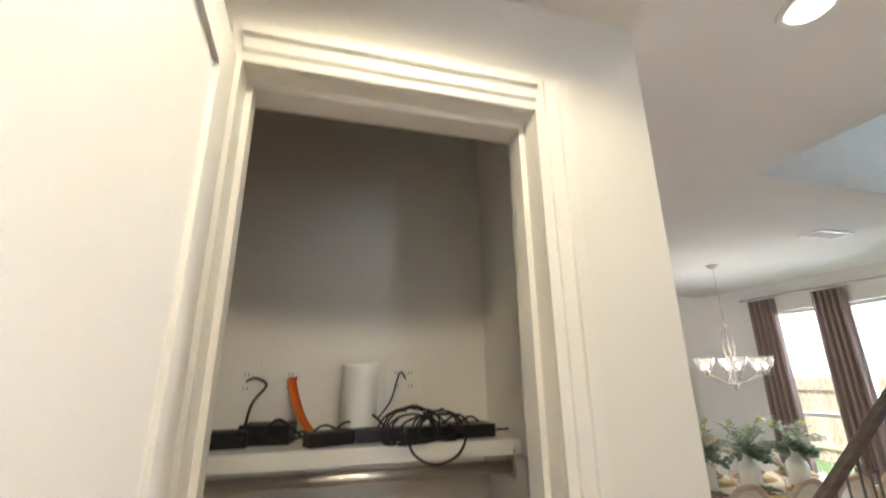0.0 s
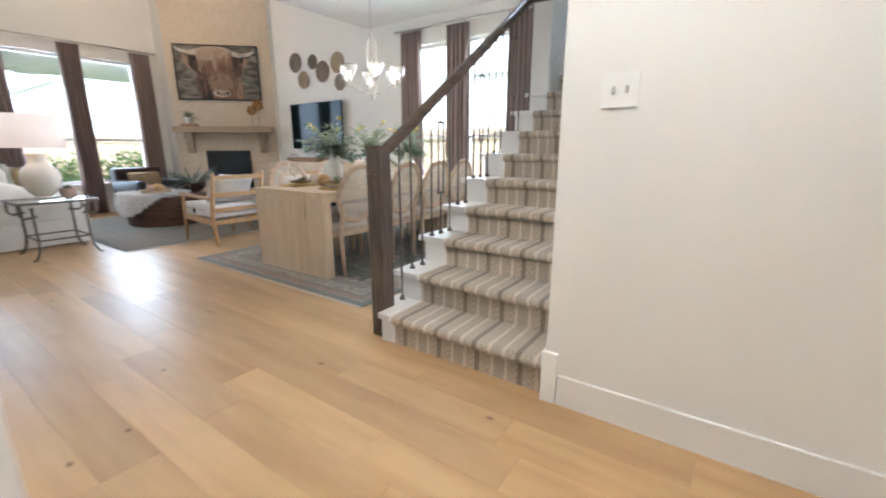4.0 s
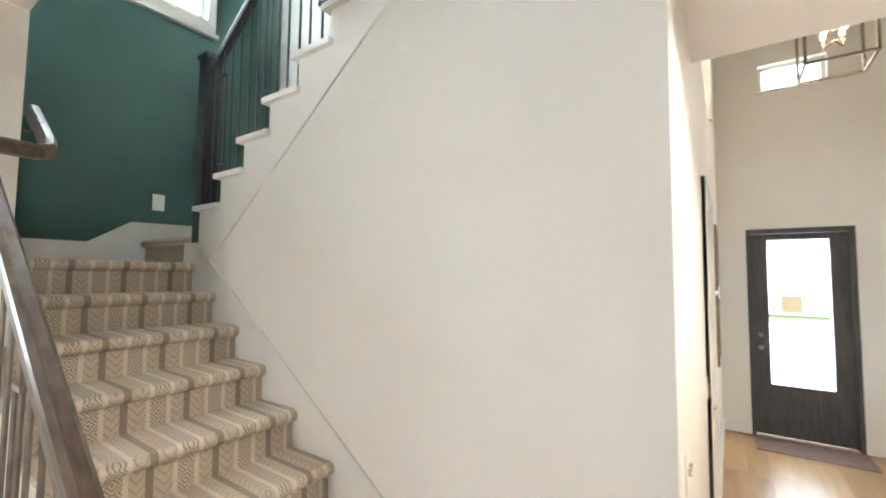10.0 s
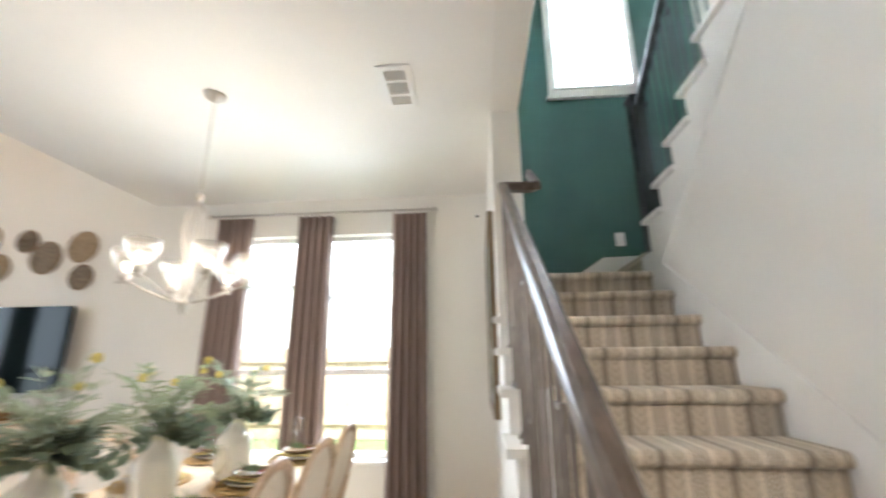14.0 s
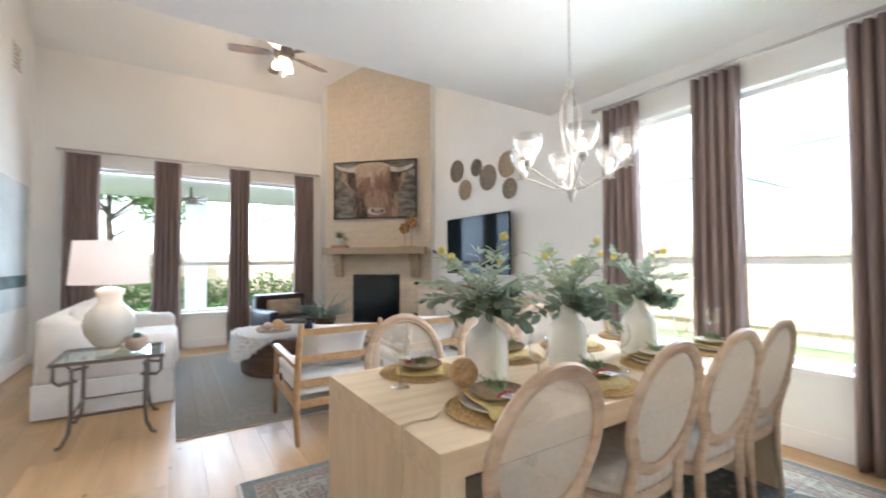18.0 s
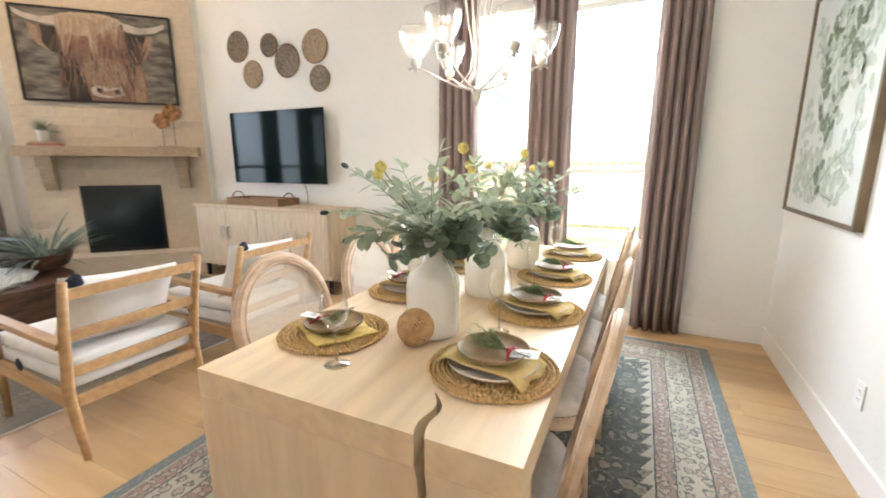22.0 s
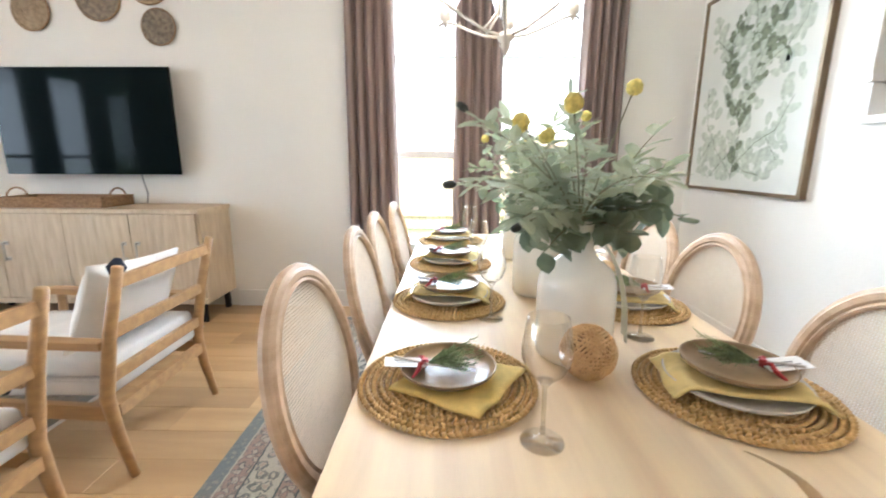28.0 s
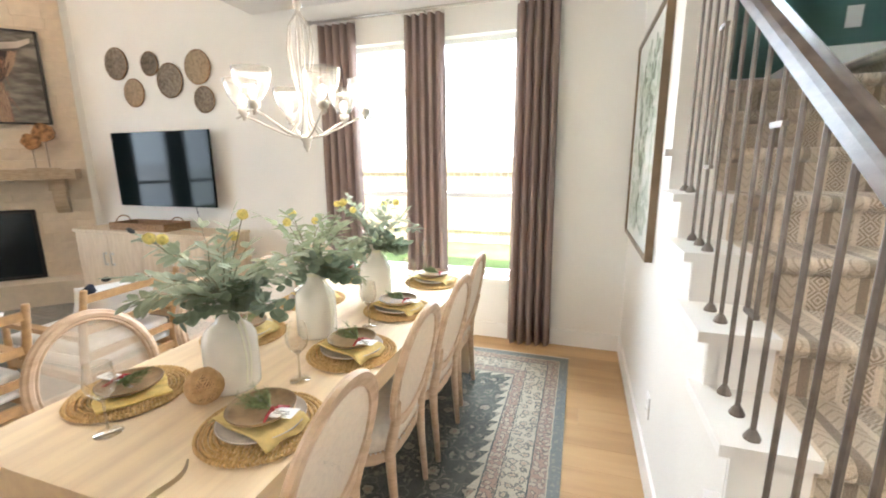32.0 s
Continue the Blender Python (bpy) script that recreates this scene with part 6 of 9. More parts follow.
side = thing("sideboard", 6.72, 7.34, 0, "pale washed wood sideboard with fluted doors and nickel pulls", "sideboard")
SY0, SY1, SX0 = 6.31, 8.36, 6.50
part("top", bx(SX0 - 0.012, 6.945, SY0, SY1, 0.855, 0.885), M_SIDEWOOD, side, bevel=0.003)
part("body", bx(SX0 + 0.022, 6.94, SY0 + 0.01, SY1 - 0.01, 0.16, 0.8545), M_SIDEWOOD, side, bevel=0.003)
part("rail", bx(SX0, SX0 + 0.021, SY0 + 0.01, SY1 - 0.01, 0.16, 0.20), M_SIDEWOOD, side)
w = (SY1 - SY0 - 0.06) / 4
for i in range(4):
    a = SY0 + 0.03 + i * w
    bm = bmesh.new()
    n = 8
    pts = [(SX0 + 0.0215, a + 0.003)]
    for j in range(n):
        for q in range(5):
            t = (j + q / 4) / n
            pts.append((SX0 - 0.002 - 0.0028 * math.sin(math.pi * q / 4), a + 0.003 + (w - 0.006) * t))
    pts.append((SX0 + 0.0215, a + w - 0.003))
    prism(bm, pts, 0.205, 0.85, "z")
    d = part("door", bm, M_SIDEWOOD, side)
    y = a + (w - 0.05 if i % 2 == 0 else 0.05)
    bm = bmesh.new()
    tube(bm, [(SX0 - 0.03, y, 0.50), (SX0 - 0.03, y, 0.64)], 0.006, 8)
    for z in (0.51, 0.63):
        tube(bm, [(SX0 - 0.03, y, z), (SX0, y, z)], 0.005, 6)
        box(bm, SX0 - 0.006, SX0 - 0.002, y - 0.016, y + 0.016, z - 0.014, z + 0.014)
    part("handle", bm, M_NICKEL, d)
for y in (SY0 + 0.05, SY1 - 0.09):
    for x in (SX0 + 0.04, 6.88):
        part("leg", bx(x, x + 0.03, y, y + 0.04, 0, 0.16), M_BLACK, side)

M_WICKER = mat("wicker", (0.33, 0.20, 0.10), 0.75, vary=0.2, scale=60, bump=0.5, bscale=180, colour2=(0.2, 0.11, 0.05))
tray = thing("wicker_tray", 6.7, 7.5, 0.886, "woven wicker tray with looped handles on the sideboard", "tray")
TY = (7.06, 7.86)
part("base", bx(6.56, 6.88, *TY, 0.886, 0.896), M_WICKER, tray)
for s in ((6.56, 6.88, TY[0], TY[0] + 0.015), (6.56, 6.88, TY[1] - 0.015, TY[1]), (6.56, 6.575, TY[0] + 0.015, TY[1] - 0.015), (6.865, 6.88, TY[0] + 0.015, TY[1] - 0.015)):
    part("side", bx(*s, 0.896, 0.965), M_WICKER, tray)
for y in TY:
    bm = tube(bmesh.new(), [(6.72 + 0.08 * math.cos(math.pi * i / 10), y, 0.955 + 0.07 * math.sin(math.pi * i / 10)) for i in range(11)], 0.007, 7)
    part("handle", bm, M_WICKER, tray, smooth=True)

# woven plates on the wall
M_BASKET = mat("basket_weave", (0.25, 0.205, 0.15), 0.85, vary=0.25, scale=30, bump=0.6, bscale=120, colour2=(0.13, 0.105, 0.08), random_tint=0.3)
M_BASKETTAN = mat("tan_basket_weave", (0.40, 0.31, 0.20), 0.85, vary=0.22, scale=30, bump=0.6, bscale=120, colour2=(0.27, 0.20, 0.125))
for y, z, r, tan in ((7.9, 2.67, 0.165, 0), (7.41, 2.635, 0.12, 0), (7.155, 2.45, 0.172, 0), (6.76, 2.555, 0.165, 1), (7.69, 2.355, 0.145, 1), (6.715, 2.235, 0.13, 0)):
    mm = pose(XE - 0.002, y, z, 0, -90, 0)
    b = thing("woven_wall_plate", XE - 0.002, y, z, "round light tan woven basket plate hanging on the wall" if tan else "round grey brown woven basket plate hanging on the wall", "wall plate", "woven plates on the wall")
    bm = bmesh.new()
    prof = [(r, 0.0), (r, 0.012), (r * 0.97, 0.02)]
    for i in range(1, 10):
        q = r * 0.97 * (1 - i / 10)
        prof += [(q + r * 0.02, 0.016 - 0.004 * (i > 4)), (q, 0.012 - 0.004 * (i > 4))]
    prof.append((0.001, 0.01))
    lathe(bm, prof, n=36, m=mm)
    part("weave", bm, M_BASKETTAN if tan else M_BASKET, b, smooth=False)
    part("rim", tube(bmesh.new(), [mm @ Vector((r * math.cos(2 * math.pi * i / 36), r * math.sin(2 * math.pi * i / 36), 0.014)) for i in range(36)], 0.006, 6, closed=True), M_WICKER, b)

# fireplace across the corner: u runs along the face, v out of it
FU = Vector((1, -1, 0)).normalized()
FV = Vector((-1, -1, 0)).normalized()
FC = Vector((6.21, 9.21, 0))
def FM(u, v, z):
    return FC + FU * u + FV * v + Vector((0, 0, z))


FMAT = Matrix.Translation(FC) @ Matrix(((FU.x, FV.x, 0, 0), (FU.y, FV.y, 0, 0), (0, 0, 1, 0), (0, 0, 0, 1)))
def fbox(bm, u0, u1, v0, v1, z0, z1):
    return box(bm, u0, u1, v0, v1, z0, z1, FMAT)


def fb(*a):
    bm = bmesh.new()
    fbox(bm, *a)
    return bm


M_MANTEL = mat("mantel_wood", (0.47, 0.37, 0.25), 0.65, vary=0.15, scale=5, stretch=(3, 3, 12), bump=0.25, bscale=40, colour2=(0.37, 0.28, 0.18))
mantel = thing("mantel_shelf", FC.x, FC.y, 1.05, "rough brown wooden mantel shelf on two corbels", "mantel")
part("beam", fb(-0.88, 0.88, 0.026, 0.25, 1.43, 1.54), M_MANTEL, mantel, bevel=0.008)
for u in (-0.73, 0.60):
    c = part("corbel", fb(u, u + 0.15, 0.026, 0.17, 1.30, 1.4295), M_MANTEL, mantel, bevel=0.01)
    bm = bmesh.new()
    prism(bm, [(0.026, 1.04), (0.07, 1.04), (0.115, 1.12), (0.135, 1.22), (0.14, 1.2995), (0.026, 1.2995)], u + 0.012, u + 0.138, "x")
    for v in bm.verts:
        v.co = FMAT @ Vector((v.co.x, v.co.y, v.co.z))
    part("corbel_foot", bm, M_MANTEL, c)
fire = thing("fireplace_insert", FC.x, FC.y, 0.3, "black glass fronted gas fireplace insert", "fireplace")
part("surround", fb(-0.42, 0.40, 0.002, 0.034, 0.29, 1.09), M_BLACK, fire, bevel=0.004)
M_FIREGLASS = mat("fireplace_glass", (0.012, 0.017, 0.021), 0.12, vary=0.0, spec=0.6)
part("glass_front", fb(-0.385, 0.365, 0.034, 0.038, 0.33, 1.05), M_FIREGLASS, fire)
part("louvre", fb(-0.385, 0.365, 0.034, 0.04, 0.30, 0.325), M_BLACK, fire)
structure(mesh_ob("hearth", fb(-0.93, 0.93, 0.002, 0.30, 0.0, 0.28), M_STONE, bevel=0.01), "raised limestone hearth")

# painting above the mantel: a long haired horned head, drawn as plain shapes
M_PAINT_BG = mat("painting_ground", (0.07, 0.062, 0.048), 0.6, vary=0.35, scale=5, stretch=(1, 1, 3), colour2=(0.26, 0.235, 0.19))
M_PAINT_HAIR = mat("painting_brown", (0.29, 0.165, 0.11), 0.6, vary=0.3, scale=14, stretch=(6, 6, 1), colour2=(0.15, 0.08, 0.055))
M_PAINT_PALE = mat("painting_tan", (0.40, 0.285, 0.19), 0.6, vary=0.3, scale=18, stretch=(8, 8, 1), colour2=(0.22, 0.135, 0.085))
M_PAINT_HORN = mat("painting_horn", (0.58, 0.51, 0.43), 0.6, vary=0.15, scale=8)
M_PAINT_DARK = mat("painting_dark", (0.05, 0.036, 0.028), 0.6, vary=0.2, scale=10)
pic = thing("framed_painting", *FM(-0.02, 0.03, 0)[:2], 2.02, "framed painting of a shaggy brown horned animal head", "picture")
PU0, PU1, PZ0, PZ1 = -0.76, 0.71, 2.03, 3.0
part("canvas", fb(PU0 + 0.015, PU1 - 0.015, 0.032, 0.06, PZ0 + 0.015, PZ1 - 0.015), M_PAINT_BG, pic)
for s in ((PU0, PU0 + 0.018, PZ0, PZ1), (PU1 - 0.018, PU1, PZ0, PZ1), (PU0 + 0.018, PU1 - 0.018, PZ0, PZ0 + 0.018), (PU0 + 0.018, PU1 - 0.018, PZ1 - 0.018, PZ1)):
    part("frame", fb(s[0], s[1], 0.031, 0.078, s[2], s[3]), M_BLACK, pic)


def flat(pts, v):
    bm = bmesh.new()
    bm.faces.new([bm.verts.new(FM(u, v, z)) for u, z in pts])
    bmesh.ops.triangulate(bm, faces=bm.faces)
    return bm


def PP(x, y):
    """Canvas place from units across (0 to 655) and down (0 to 420) the painting."""
    return (-0.745 + x / 655 * 1.455, 2.985 - y / 420 * 0.94)


M_PAINT_BLOND = mat("painting_blond", (0.60, 0.50, 0.36), 0.6, vary=0.3, scale=16, stretch=(8, 8, 1), colour2=(0.33, 0.225, 0.13))
HEAD = [(160, 38), (220, 12), (345, 8), (435, 36), (460, 115), (468, 240), (512, 340), (515, 418), (178, 418), (168, 340), (172, 190)]
part("painted_shape", flat([PP(*q) for q in HEAD], 0.0606), M_PAINT_HAIR, pic, "red brown painted head")
for k, (mt, pts) in enumerate((
        (M_PAINT_DARK, [(70, 75), (165, 80), (180, 215), (140, 195), (88, 145)]),
        (M_PAINT_DARK, [(452, 85), (545, 92), (560, 105), (530, 185), (485, 255), (460, 225)]),
        (M_PAINT_PALE, [(55, 75), (72, 68), (85, 80), (95, 160), (130, 195), (85, 165), (62, 120)]),
        (M_PAINT_PALE, [(545, 92), (568, 95), (560, 140), (525, 205), (512, 215), (540, 150)]),
        (M_PAINT_DARK, [(172, 270), (215, 250), (250, 300), (270, 418), (178, 418)]),
        (M_PAINT_PALE, [(448, 240), (500, 235), (512, 330), (505, 418), (465, 418)]),
        (M_PAINT_PALE, [(265, 240), (330, 210), (410, 220), (435, 300), (415, 350), (285, 345), (250, 300)]),
        (M_PAINT_BLOND, [(150, 42), (185, 20), (235, 8), (350, 5), (420, 18), (448, 40), (434, 48), (408, 85), (388, 50), (352, 80), (336, 50), (314, 110), (282, 48), (246, 85), (222, 48), (190, 115), (178, 60)]),
        (M_PAINT_HORN, [(5, 8), (50, 28), (110, 40), (168, 30), (166, 72), (110, 68), (50, 54), (10, 32)]),
        (M_PAINT_HORN, [(630, 25), (580, 46), (520, 55), (448, 38), (446, 76), (510, 86), (580, 75), (626, 48)]),
        (M_PAINT_HORN, [(272, 356), (300, 342), (330, 352), (362, 352), (404, 348), (416, 386), (388, 396), (345, 404), (300, 398), (274, 388)]),
        (M_PAINT_PALE, [(306, 362), (342, 370), (384, 360), (376, 384), (345, 392), (312, 386)]),
        (M_PAINT_DARK, [(300, 352), (318, 362), (312, 384), (296, 372)]),
        (M_PAINT_DARK, [(372, 362), (392, 356), (394, 376), (376, 386)]),
        (M_PAINT_DARK, [(412, 190), (432, 180), (440, 200), (424, 212)]))):
    part("painted_shape", flat([PP(*q) for q in pts], 0.0610 + 0.0004 * k), mt, pic)
rnd = random.Random(9)
def strands(name, mt, count, x0, x1, y0, y1, lo, hi, lean, v, label):
    bm = bmesh.new()
    for i in range(count):
        x, y = rnd.uniform(x0, x1), rnd.uniform(y0, y1)
        L = rnd.uniform(lo, hi)
        k = lean * (x - 310) / 150 + rnd.uniform(-0.25, 0.25)
        w = rnd.uniform(2.0, 5.0)
        pts = ((x, y), (x + w, y), (x + w * 0.8 + k * L * 0.5, y + L * 0.55), (x + k * L * 0.8, y + L), (x + k * L * 0.45, y + L * 0.5))
        bm.faces.new([bm.verts.new(FM(*[(c[0], v + i * 0.000012, c[1]) for c in (PP(min(645, a), min(416, b)),)][0])) for a, b in pts])
    tagged(part(name, bm, mt, pic), label, kind="stuff")


strands("painted_strand", M_PAINT_HAIR, 150, 152, 515, 90, 340, 50, 110, 0.25, 0.0668, "fine red brown painted hair")
strands("painted_strand", M_PAINT_DARK, 40, 158, 235, 170, 350, 50, 110, -0.1, 0.0674, "dark painted hair beside the cheek")
strands("painted_strand", M_PAINT_DARK, 40, 425, 475, 70, 250, 50, 100, 0.1, 0.0674, "dark painted hair beside the cheek")
strands("painted_strand", M_PAINT_DARK, 34, 175, 490, 150, 340, 40, 90, 0.3, 0.0686, "fine dark painted hair")
strands("painted_strand", M_PAINT_PALE, 60, 190, 500, 160, 330, 40, 90, 0.25, 0.0696, "fine tan painted hair")


def tufts_of(name, mt, locks, v, label):
    """Hair that runs together from a root line into a pointed lock."""
    bm = bmesh.new()
    for x0, x1, y0, tx, ty, count in locks:
        for i in range(count):
            x, y = x0 + (x1 - x0) * (i + rnd.random()) / count, y0 + rnd.uniform(-10, 14)
            ex, ey = tx + rnd.uniform(-12, 12), y + (ty - y) * rnd.uniform(0.35, 1.0)
            bow = rnd.uniform(-0.1, 0.1) * (ey - y)
            w = rnd.uniform(2.0, 4.5)
            mx_, my_ = x + (ex - x) * 0.4 + bow, y + (ey - y) * 0.5
            ends = ((x, y), (x + w, y), (mx_ + w, my_), (ex, ey), (mx_, my_))
            bm.faces.new([bm.verts.new(FM(q[0], v + i * 0.00001, q[1])) for q in (PP(max(8, min(645, a)), max(4, min(416, b))) for a, b in ends)])
    tagged(part(name, bm, mt, pic), label, kind="stuff")


LOCKS = ((168, 222, 24, 186, 225, 24), (222, 280, 16, 236, 170, 22), (270, 340, 14, 312, 225, 34), (338, 392, 16, 350, 140, 20), (388, 436, 28, 404, 175, 16))
tufts_of("painted_strand", M_PAINT_BLOND, LOCKS, 0.0708, "long blond painted forelock")
tufts_of("painted_strand", M_PAINT_PALE, [(a + 8, b + 8, y + 12, tx + 6, ty + 12, n // 3) for a, b, y, tx, ty, n in LOCKS], 0.0714, "tan painted forelock")
tufts_of("painted_strand", M_PAINT_PALE, ((58, 100, 78, 100, 190, 16), (535, 570, 95, 520, 215, 16)), 0.0708, "pale painted ear fringe")

# mantel ornaments
M_TERRA = mat("terracotta", (0.36, 0.16, 0.10), 0.8, vary=0.1, scale=12)
M_DRIED = mat("dried_slice", (0.42, 0.22, 0.09), 0.8, vary=0.25, scale=24, bump=0.4, bscale=60)
books = thing("stacked_books", *FM(-0.62, 0.14, 0)[:2], 1.541, "two reddish brown books stacked on the mantel", "books")
part("book", fb(-0.75, -0.47, 0.07, 0.21, 1.541, 1.566), M_TERRA, books, bevel=0.002)
part("book", fb(-0.73, -0.50, 0.08, 0.21, 1.567, 1.588), M_MANTEL, books, bevel=0.002)
p = FM(-0.61, 0.14, 1.589)
pot = thing("small_potted_plant", *p, "small white pot with spiky green plant on the books", "plant")
part("pot", lathe(bmesh.new(), [(0.055, 0.0), (0.068, 0.10), (0.07, 0.115), (0.062, 0.115), (0.06, 0.1), (0.001, 0.095)], p, 20), M_CERAMIC, pot, smooth=True)
bm = bmesh.new()
for i in range(44):
    a, el = rnd.uniform(0, 6.28), rnd.uniform(0.2, 1.3)
    leaf_mesh(bm, Vector(p) + Vector((0, 0, 0.09)), Vector((math.cos(a) * math.cos(el), math.sin(a) * math.cos(el), math.sin(el))), Vector((0.1, 0.1, 1)), rnd.uniform(0.12, 0.20), 0.02, 0.3)
part("leaves", bm, M_ROUND, pot)
orn = thing("dried_slice_ornament", *FM(0.58, 0.14, 1.541), "two dried wooden discs on thin stands, on the mantel", "ornament")
part("base", fb(0.45, 0.72, 0.08, 0.18, 1.541, 1.556), M_MANTEL, orn, bevel=0.003)
for u, h, r in ((0.52, 0.30, 0.085), (0.64, 0.40, 0.10)):
    st_ = part("stand", tube(bmesh.new(), [FM(u, 0.13, 1.556), FM(u, 0.13, 1.541 + h - r * 0.8)], 0.004, 6), M_IRON, orn)
    bm = bmesh.new()
    prism(bm, [(u + (r + 0.008 * math.sin(5 * i)) * math.cos(2 * math.pi * i / 26), 1.541 + h + (r + 0.008 * math.cos(7 * i)) * math.sin(2 * math.pi * i / 26)) for i in range(26)], 0.118, 0.142, "y")
    for v in bm.verts:
        v.co = FMAT @ v.co
    part("disc", bm, M_DRIED, st_, "dried brown disc")

# lounge chairs
def lounge_chair():
    c = thing("lounge_chair", 0, 0, 0, "teak lounge chair with slatted back and white cushions", "armchair", "teak lounge chairs")
    W, D = 0.30, 0.36
    for s in (-1, 1):
        bm = tube(bmesh.new(), [(s * W, -D - 0.03, 0.0), (s * W, -D + 0.01, 0.18), (s * W, -D + 0.03, 0.34), (s * W, -D - 0.02, 0.60), (s * W, -D - 0.09, 0.86)], [0.016, 0.023, 0.026, 0.023, 0.019], 8)
        part("back_leg", bm, M_TEAK, c, smooth=True)
        bm = tube(bmesh.new(), [(s * W, D + 0.02, 0.0), (s * W, D, 0.3), (s * W, D - 0.02, 0.56)], [0.015, 0.022, 0.019], 8)
        part("front_leg", bm, M_TEAK, c, smooth=True)
        part("arm", bx(s * W - 0.026, s * W + 0.026, -0.35, D + 0.03, 0.0, 0.03, pose(0, 0, 0.555, 2, 0, 0)), M_TEAK, c, bevel=0.01)
        part("side_rail", bx(s * W - 0.014, s * W + 0.014, -D + 0.01, D, 0.0, 0.06, pose(0, 0, 0.265, 3, 0, 0)), M_TEAK, c, bevel=0.006)
    part("front_rail", bx(-W + 0.02, W - 0.02, D - 0.02, D + 0.01, 0.28, 0.34), M_TEAK, c, bevel=0.006)
    part("back_rail", bx(-W + 0.02, W - 0.02, -D, -D + 0.03, 0.25, 0.30), M_TEAK, c, bevel=0.006)
    for z, dy in ((0.42, 0.012), (0.60, -0.02), (0.80, -0.073)):
        part("slat", bx(-W + 0.01, W - 0.01, -D + dy - 0.011, -D + dy + 0.011, z - 0.022, z + 0.024), M_TEAK, c, bevel=0.008)
    def pad(x0, x1, y0, y1, z0, z1, m_=None, nm="seat_cushion", r=0.035):
        bm = bmesh.new()
        box(bm, x0, x1, y0, y1, z0, z1)
        bmesh.ops.subdivide_edges(bm, edges=bm.edges, cuts=7, use_grid_fill=True)
        cx, cy, cz = (x0 + x1) / 2, (y0 + y1) / 2, (z0 + z1) / 2
        for v in bm.verts:
            q = Vector(((v.co.x - cx) / (x1 - x0) * 2, (v.co.y - cy) / (y1 - y0) * 2, (v.co.z - cz) / (z1 - z0) * 2))
            if nm == "back_cushion":
                v.co.y = cy + (v.co.y - cy) * (0.10 + 1.35 * math.sqrt(max(0.0, (1 - abs(q.x) ** 3) * (1 - abs(q.z) ** 3))))
                v.co.x = cx + (v.co.x - cx) * (1.0 - 0.07 * (1 - q.z * q.z))
                v.co.z = cz + (v.co.z - cz) * (1.0 - 0.07 * (1 - q.x * q.x))
            else:
                e = max(abs(q.x), abs(q.y))
                v.co.z = cz + (v.co.z - cz) * (1.08 - 0.28 * e ** 6)
                v.co.x = cx + (v.co.x - cx) * (1.0 - 0.03 * abs(q.z) ** 3)
                v.co.y = cy + (v.co.y - cy) * (1.0 - 0.03 * abs(q.z) ** 3)
        if m_ is not None:
            bm.transform(m_)
        return part(nm, bm, M_WHITECLOTH, c, smooth=True, bevel=0.0)
    pad(-W + 0.022, W - 0.022, -D + 0.03, D + 0.02, 0.325, 0.402)
    cu = pad(-W + 0.022, W - 0.022, -D + 0.035, D + 0.025, 0.406, 0.49)
    part("piping", tube(bmesh.new(), [(-W + 0.03, -D + 0.05, 0.40), (W - 0.03, -D + 0.05, 0.40), (W - 0.03, D + 0.02, 0.40), (-W + 0.03, D + 0.02, 0.40)], 0.005, 6, closed=True), M_WHITECLOTH, cu)
    pad(-W + 0.035, W - 0.035, -0.062, 0.062, -0.185, 0.185, pose(0, -D + 0.125, 0.655, 20, 4, 0), "back_cushion")
    part("strap_buckle", lathe(bmesh.new(), [(0.028, -0.004), (0.034, 0.0), (0.028, 0.004)], n=12, m=pose(-W - 0.03, 0.03, 0.40, 0, 90, 0)), M_TASSEL, c, "dark blue tassel", smooth=True)
    part("strap_buckle", lathe(bmesh.new(), [(0.02, -0.03), (0.034, 0.0), (0.012, 0.035)], n=12, m=pose(-W + 0.07, -D - 0.03, 0.84, 0, 20, 0)), M_TASSEL, c, "dark blue tassel", smooth=True)
    return c


lc = lounge_chair()
lc.matrix_basis = pose(4.37, 6.14, 0.002, 0, 0, 0)
copy_thing(lc, pose(5.22, 6.12, 0.002, 0, 0, 1))

M_RUG2 = rug_material("living_rug_wool", 4.9, 7.9, 1.55, 1.56, (0.15, 0.14, 0.108), (0.095, 0.09, 0.072), (0.25, 0.21, 0.15), (0.20, 0.155, 0.105), (0.15, 0.138, 0.105), 0.4)
rug("living_rug", 3.35, 6.45, 6.35, 9.46, M_RUG2, "faded grey blue patterned wool rug under the coffee table", True)

# sofa
sofa = thing("sofa", 2.86, 8.45, 0, "white slipcovered sofa with rolled arms", "sofa")
def soft(name, x0, x1, y0, y1, z0, z1, bevel, parent, material=None, m_=None, label=""):
    bm = bmesh.new()
    box(bm, x0, x1, y0, y1, z0, z1)
    bmesh.ops.bevel(bm, geom=bm.edges[:], offset=bevel, segments=4, affect="EDGES", profile=0.5, clamp_overlap=True)
    if m_ is not None:
        bm.transform(m_)
    return part(name, bm, material or M_WHITECLOTH, parent, label, smooth=True)


